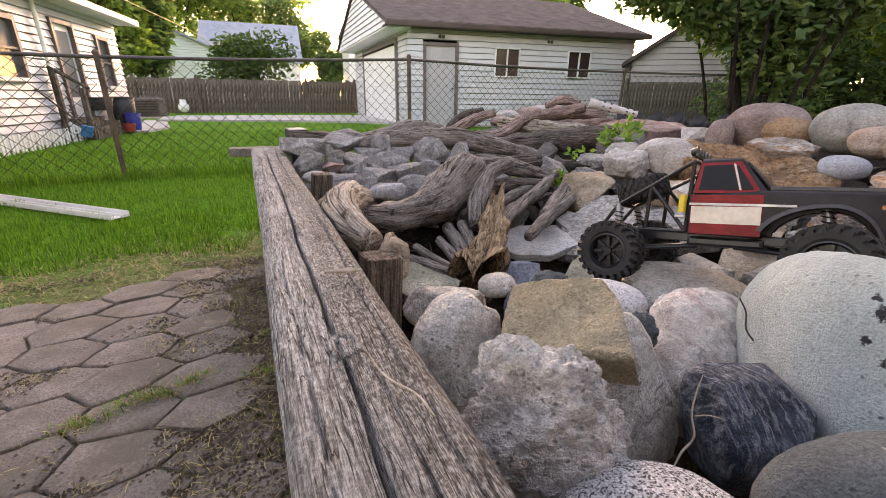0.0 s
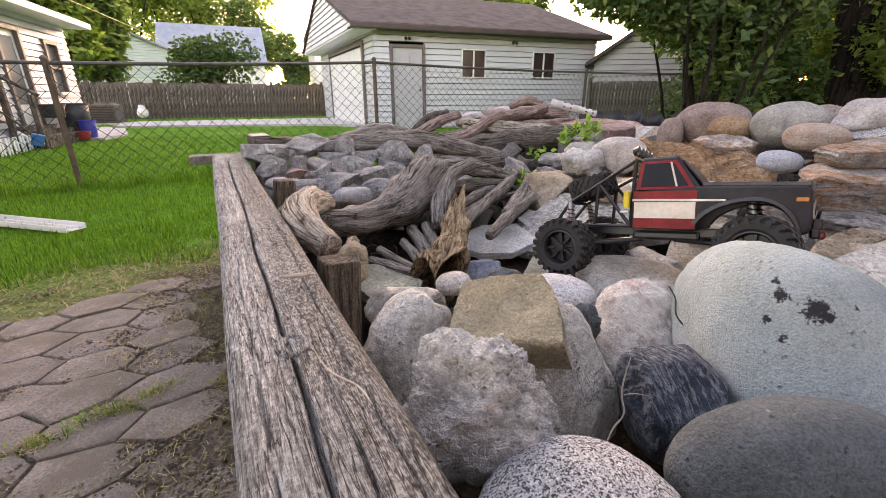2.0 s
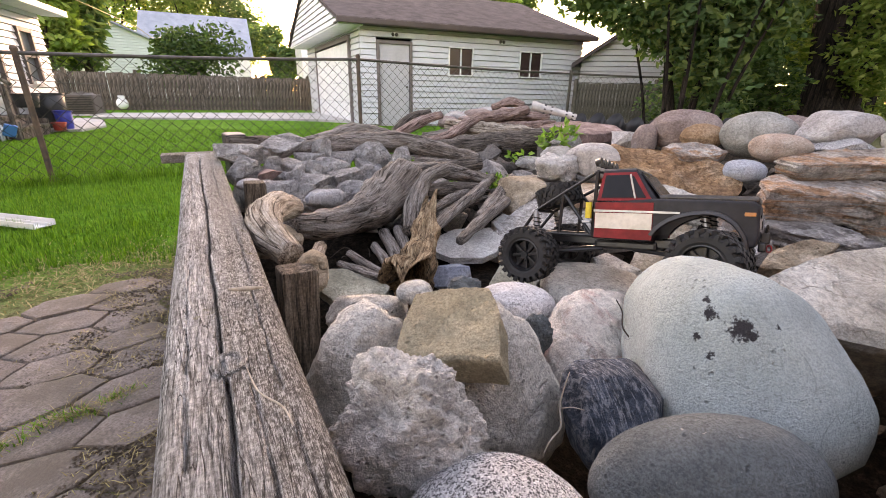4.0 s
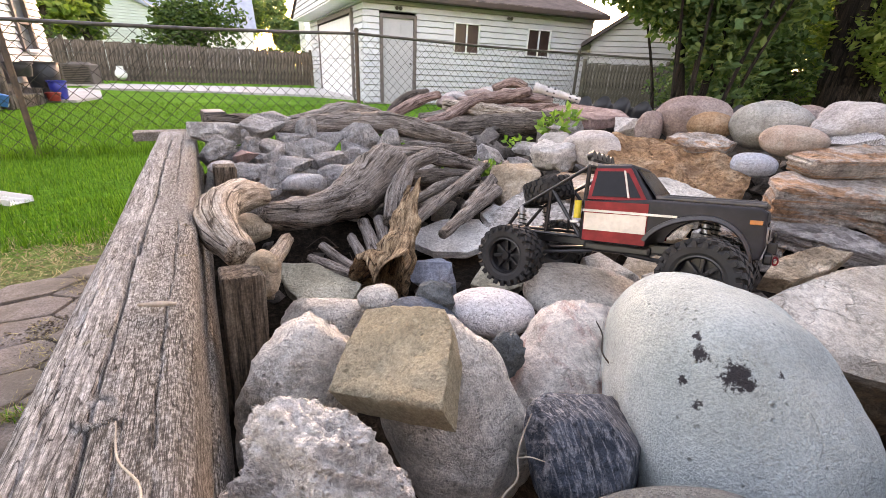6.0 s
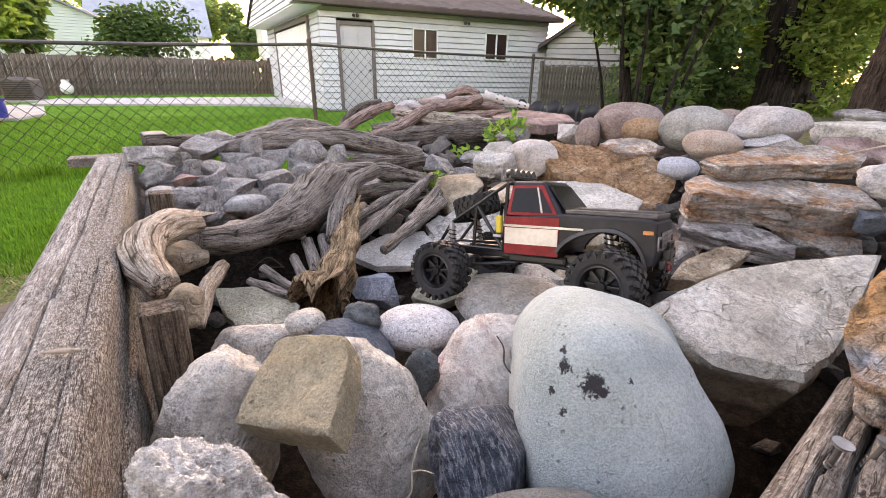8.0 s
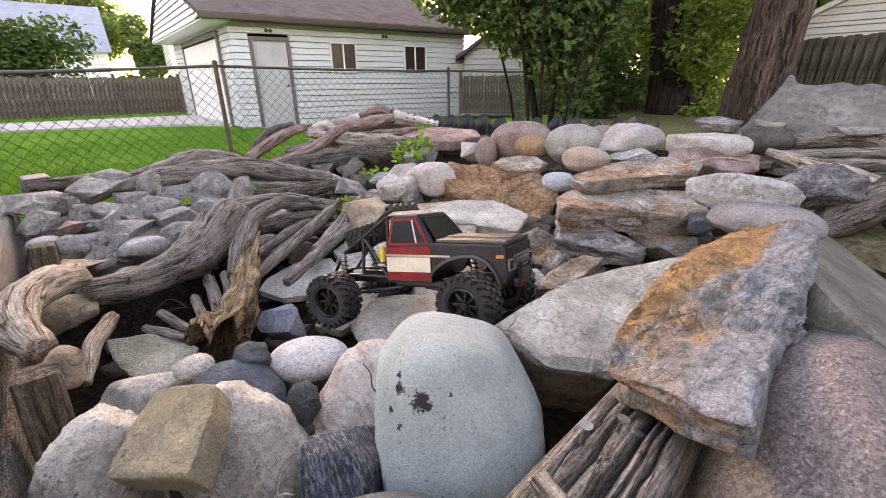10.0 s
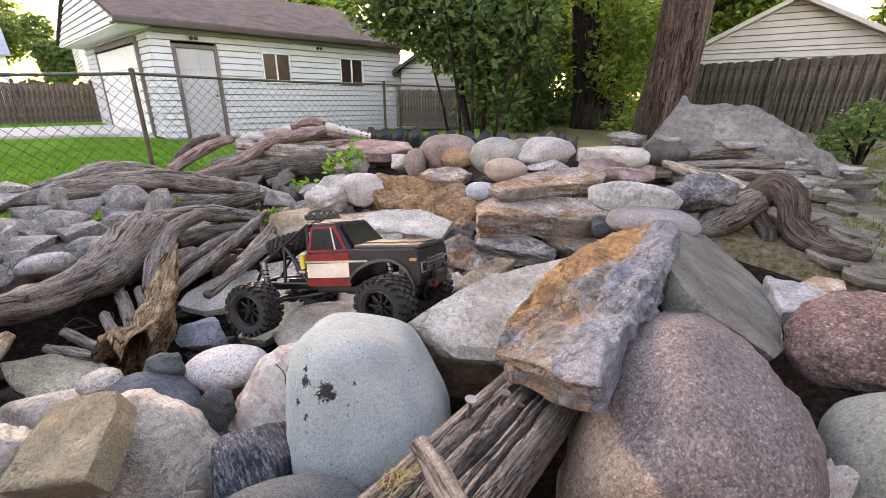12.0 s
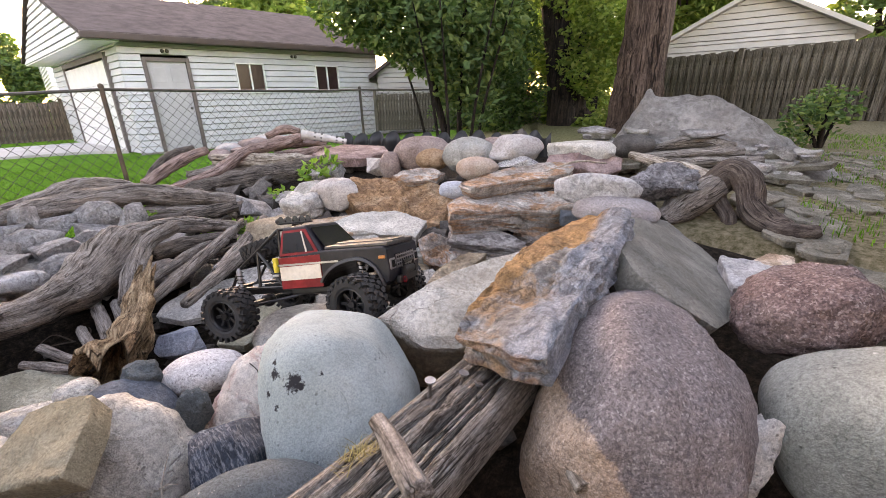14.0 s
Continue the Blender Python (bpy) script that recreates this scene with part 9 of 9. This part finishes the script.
# ---- stone mound at the tree foot ----
def mound(profile, at, along, depth, label):
    """A worn outcrop: a ridge whose height follows profile (distance, height), falling off to both sides in worn steps."""
    nu2, nv2 = 90, 44
    u_ax = Vector(along).normalized()
    v_ax = Vector((-u_ax.y, u_ax.x, 0))
    verts, faces = [], []
    for i in range(nu2 + 1):
        d = profile[0][0] + (profile[-1][0] - profile[0][0]) * i / nu2
        for (a, ha), (b, hb) in zip(profile, profile[1:]):
            if a <= d <= b + 1e-6:
                hgt = ha + (hb - ha) * (d - a) / (b - a)
        for k in range(nv2 + 1):
            w = -1 + 2 * k / nv2
            q = Vector((d * 1.4, w * depth * 1.4, 4.2))
            z = hgt * (1 - abs(w) ** 1.7) + 0.05 * fbm(q * 1.6, 4) * (1 - abs(w))
            z += 0.035 * noise.noise(q * 5) * (1 - w * w) + 0.02 * (0.5 - abs(noise.noise(q * 3.1)) * 2) * (1 - w * w)
            step = 0.11 + 0.03 * noise.noise(q)
            zz = math.floor(z / step) * step
            z = z * 0.72 + 0.28 * (zz + step * smooth(0.55, 1.0, (z - zz) / step))
            p = Vector(at) + u_ax * d + v_ax * (w * depth + 0.03 * noise.noise(q * 4))
            verts.append((p.x, p.y, at[2] + z))
    for i in range(nu2):
        for k in range(nv2):
            a = i * (nv2 + 1) + k
            faces.append((a, a + nv2 + 1, a + nv2 + 2, a + 1))
    ob = raw_part("boulder", verts, faces, M_hump, smooth=True)
    ob.data.set_sharp_from_angle(angle=radians(45))
    tagged(ob, label, "boulder")


mound([(0.0, 0.0), (0.05, 0.14), (0.18, 0.34), (0.36, 0.66), (0.42, 0.76), (0.48, 0.70), (0.85, 0.68), (1.1, 0.58), (1.35, 0.46), (1.6, 0.27), (1.82, 0.13), (1.95, 0.0)], (5.06, 1.76, 0.34), (0.22, -1.0, 0), 0.48, "pale grey weathered rock outcrop at the tree foot")
rng_m = random.Random(8)
for k in range(44):
    s2, lev = rng_m.uniform(0.05, 1.75), rng_m.uniform(0.0, 1.0)
    p = Vector((4.40, 1.62, 0)) + Vector((0.27, -1.0, 0)).normalized() * s2 + Vector((0.36 * lev, 0.09 * lev, 0))
    r = rng_m.uniform(0.10, 0.24)
    pts = [(0.6 * r * rng_m.uniform(0.7, 1.3) * math.cos(a), r * rng_m.uniform(0.8, 1.3) * math.sin(a)) for a in (0.3, 1.2, 2.2, 3.3, 4.2, 5.3)]
    slab((p.x, p.y, 0.45 + 0.36 * lev * (1 - 0.38 * s2)), (rng_m.uniform(-0.25, 0.05), rng_m.uniform(-0.1, 0.1), 1), pts, rng_m.uniform(0.03, 0.06), rng_m.choice((M_layer2, M_grey, M_slatepath)), 1100 + k, "flat grey-brown stone stacked against the outcrop", "stone", rough=0.008, group="stacked flat stones")


# ---- small things by the house and the timber end ----
border = thing("garden_border", "low white picket border along the house wall", "border")
for k in range(34):
    y = 6.6 + 0.105 * k
    box_part("picket", (-4.02 + 0.012 * (k % 2), y, LOW + 0.13), (0.015, 0.05, 0.30), M_trim, border, 0.003)
box_part("rail", (-4.035, 8.35, LOW + 0.17), (0.012, 3.6, 0.03), M_trim, border)
pipe = thing("downspout", "white downspout with elbow at the house wall", "downspout")
bm = bmesh.new()
add_cyl(bm, (-4.27, 9.85, 0.25), (-4.27, 9.85, 2.35), 0.035, seg=12)
part("pipe", bm, M_trim, pipe)
bm = bmesh.new()
add_cyl(bm, (-4.27, 9.85, 0.27), (-3.85, 9.75, 0.02), 0.04, seg=12)
part("elbow", bm, M_trim, pipe)
v, f = tube([(-4.0, 13.0, 2.9), (-3.6, 18, 2.75), (-4.6, 26, 3.1), (-6.4, 40, 4.6)], [0.012, 0.012, 0.014, 0.02], 8, 6, 0.0, 0.0, 1)
M_yellowcable = plain_mat("yellowed_cable", (0.32, 0.24, 0.08), (0.42, 0.32, 0.12), 4, 0.6)
tagged(raw_part("cable", v, f, M_yellowcable), "yellowish overhead service cable from the house", "cable")
bm = bmesh.new()
add_box(bm, (0, 0, 0), (0.34, 0.10, 0.045), 0.006)
ob = part("board", bm, M_timberx)
ob.matrix_world = pose(TIM_B.x - 0.03, TIM_B.y + 0.055, 0.505, 0, 0, 8)
tagged(ob, "short weathered board across the timber end", "board")
bm = bmesh.new()
add_box(bm, (0, 0, 0), (0.11, 0.11, 0.30), 0.012)
ob = part("post_stub", bm, M_blackpl)
ob.matrix_world = pose(0.205, 2.80, 0.47, 4, 0, 20)
tagged(ob, "short black post stub at the bed corner", "post")
knot = bmesh.new()
ring = []
for k in range(24):
    a0 = 2 * math.pi * k / 24
    ring.append([knot.verts.new(((0.017 + dr2) * math.cos(a0), (0.022 + dr2) * math.sin(a0), dz2 + 0.0012 * noise.noise(Vector((math.cos(a0) * 3, math.sin(a0) * 3, dr2 * 90))))) for dr2, dz2 in ((0.006, -0.010), (0.0045, 0.002), (0.0, 0.0045), (-0.005, 0.001), (-0.007, -0.005), (-0.010, -0.001))])
for k in range(24):
    r0, r1 = ring[k], ring[(k + 1) % 24]
    for q in range(5):
        knot.faces.new((r0[q], r1[q], r1[q + 1], r0[q + 1]))
knot.faces.new([r[5] for r in ring])
bmesh.ops.recalc_face_normals(knot, faces=knot.faces)
ob = part("knot", knot, M_timber, edge_wall, "raised worn knot in the beam", True)
ob.matrix_basis = pose(0.362, 0.497, 0.529, 0, 0, 8)

# dry moss and straw caught on the split post
sp = [(1.03 + rng_g.normal() * 0.012 + 0.06 * q, 0.072 + rng_g.normal() * 0.008 + 0.012 * q, 0.552 + rng_g.uniform(0, 0.008) - 0.02 * q) for q in rng_g.uniform(0, 1, 120)]
v, f = blades(sp, 0.006, 0.018, 0.0009, 41, 3.0)
tagged(raw_part("dry_moss", v, f, M_straw), "dry yellow moss and straw caught on the split post", "moss", kind="stuff")
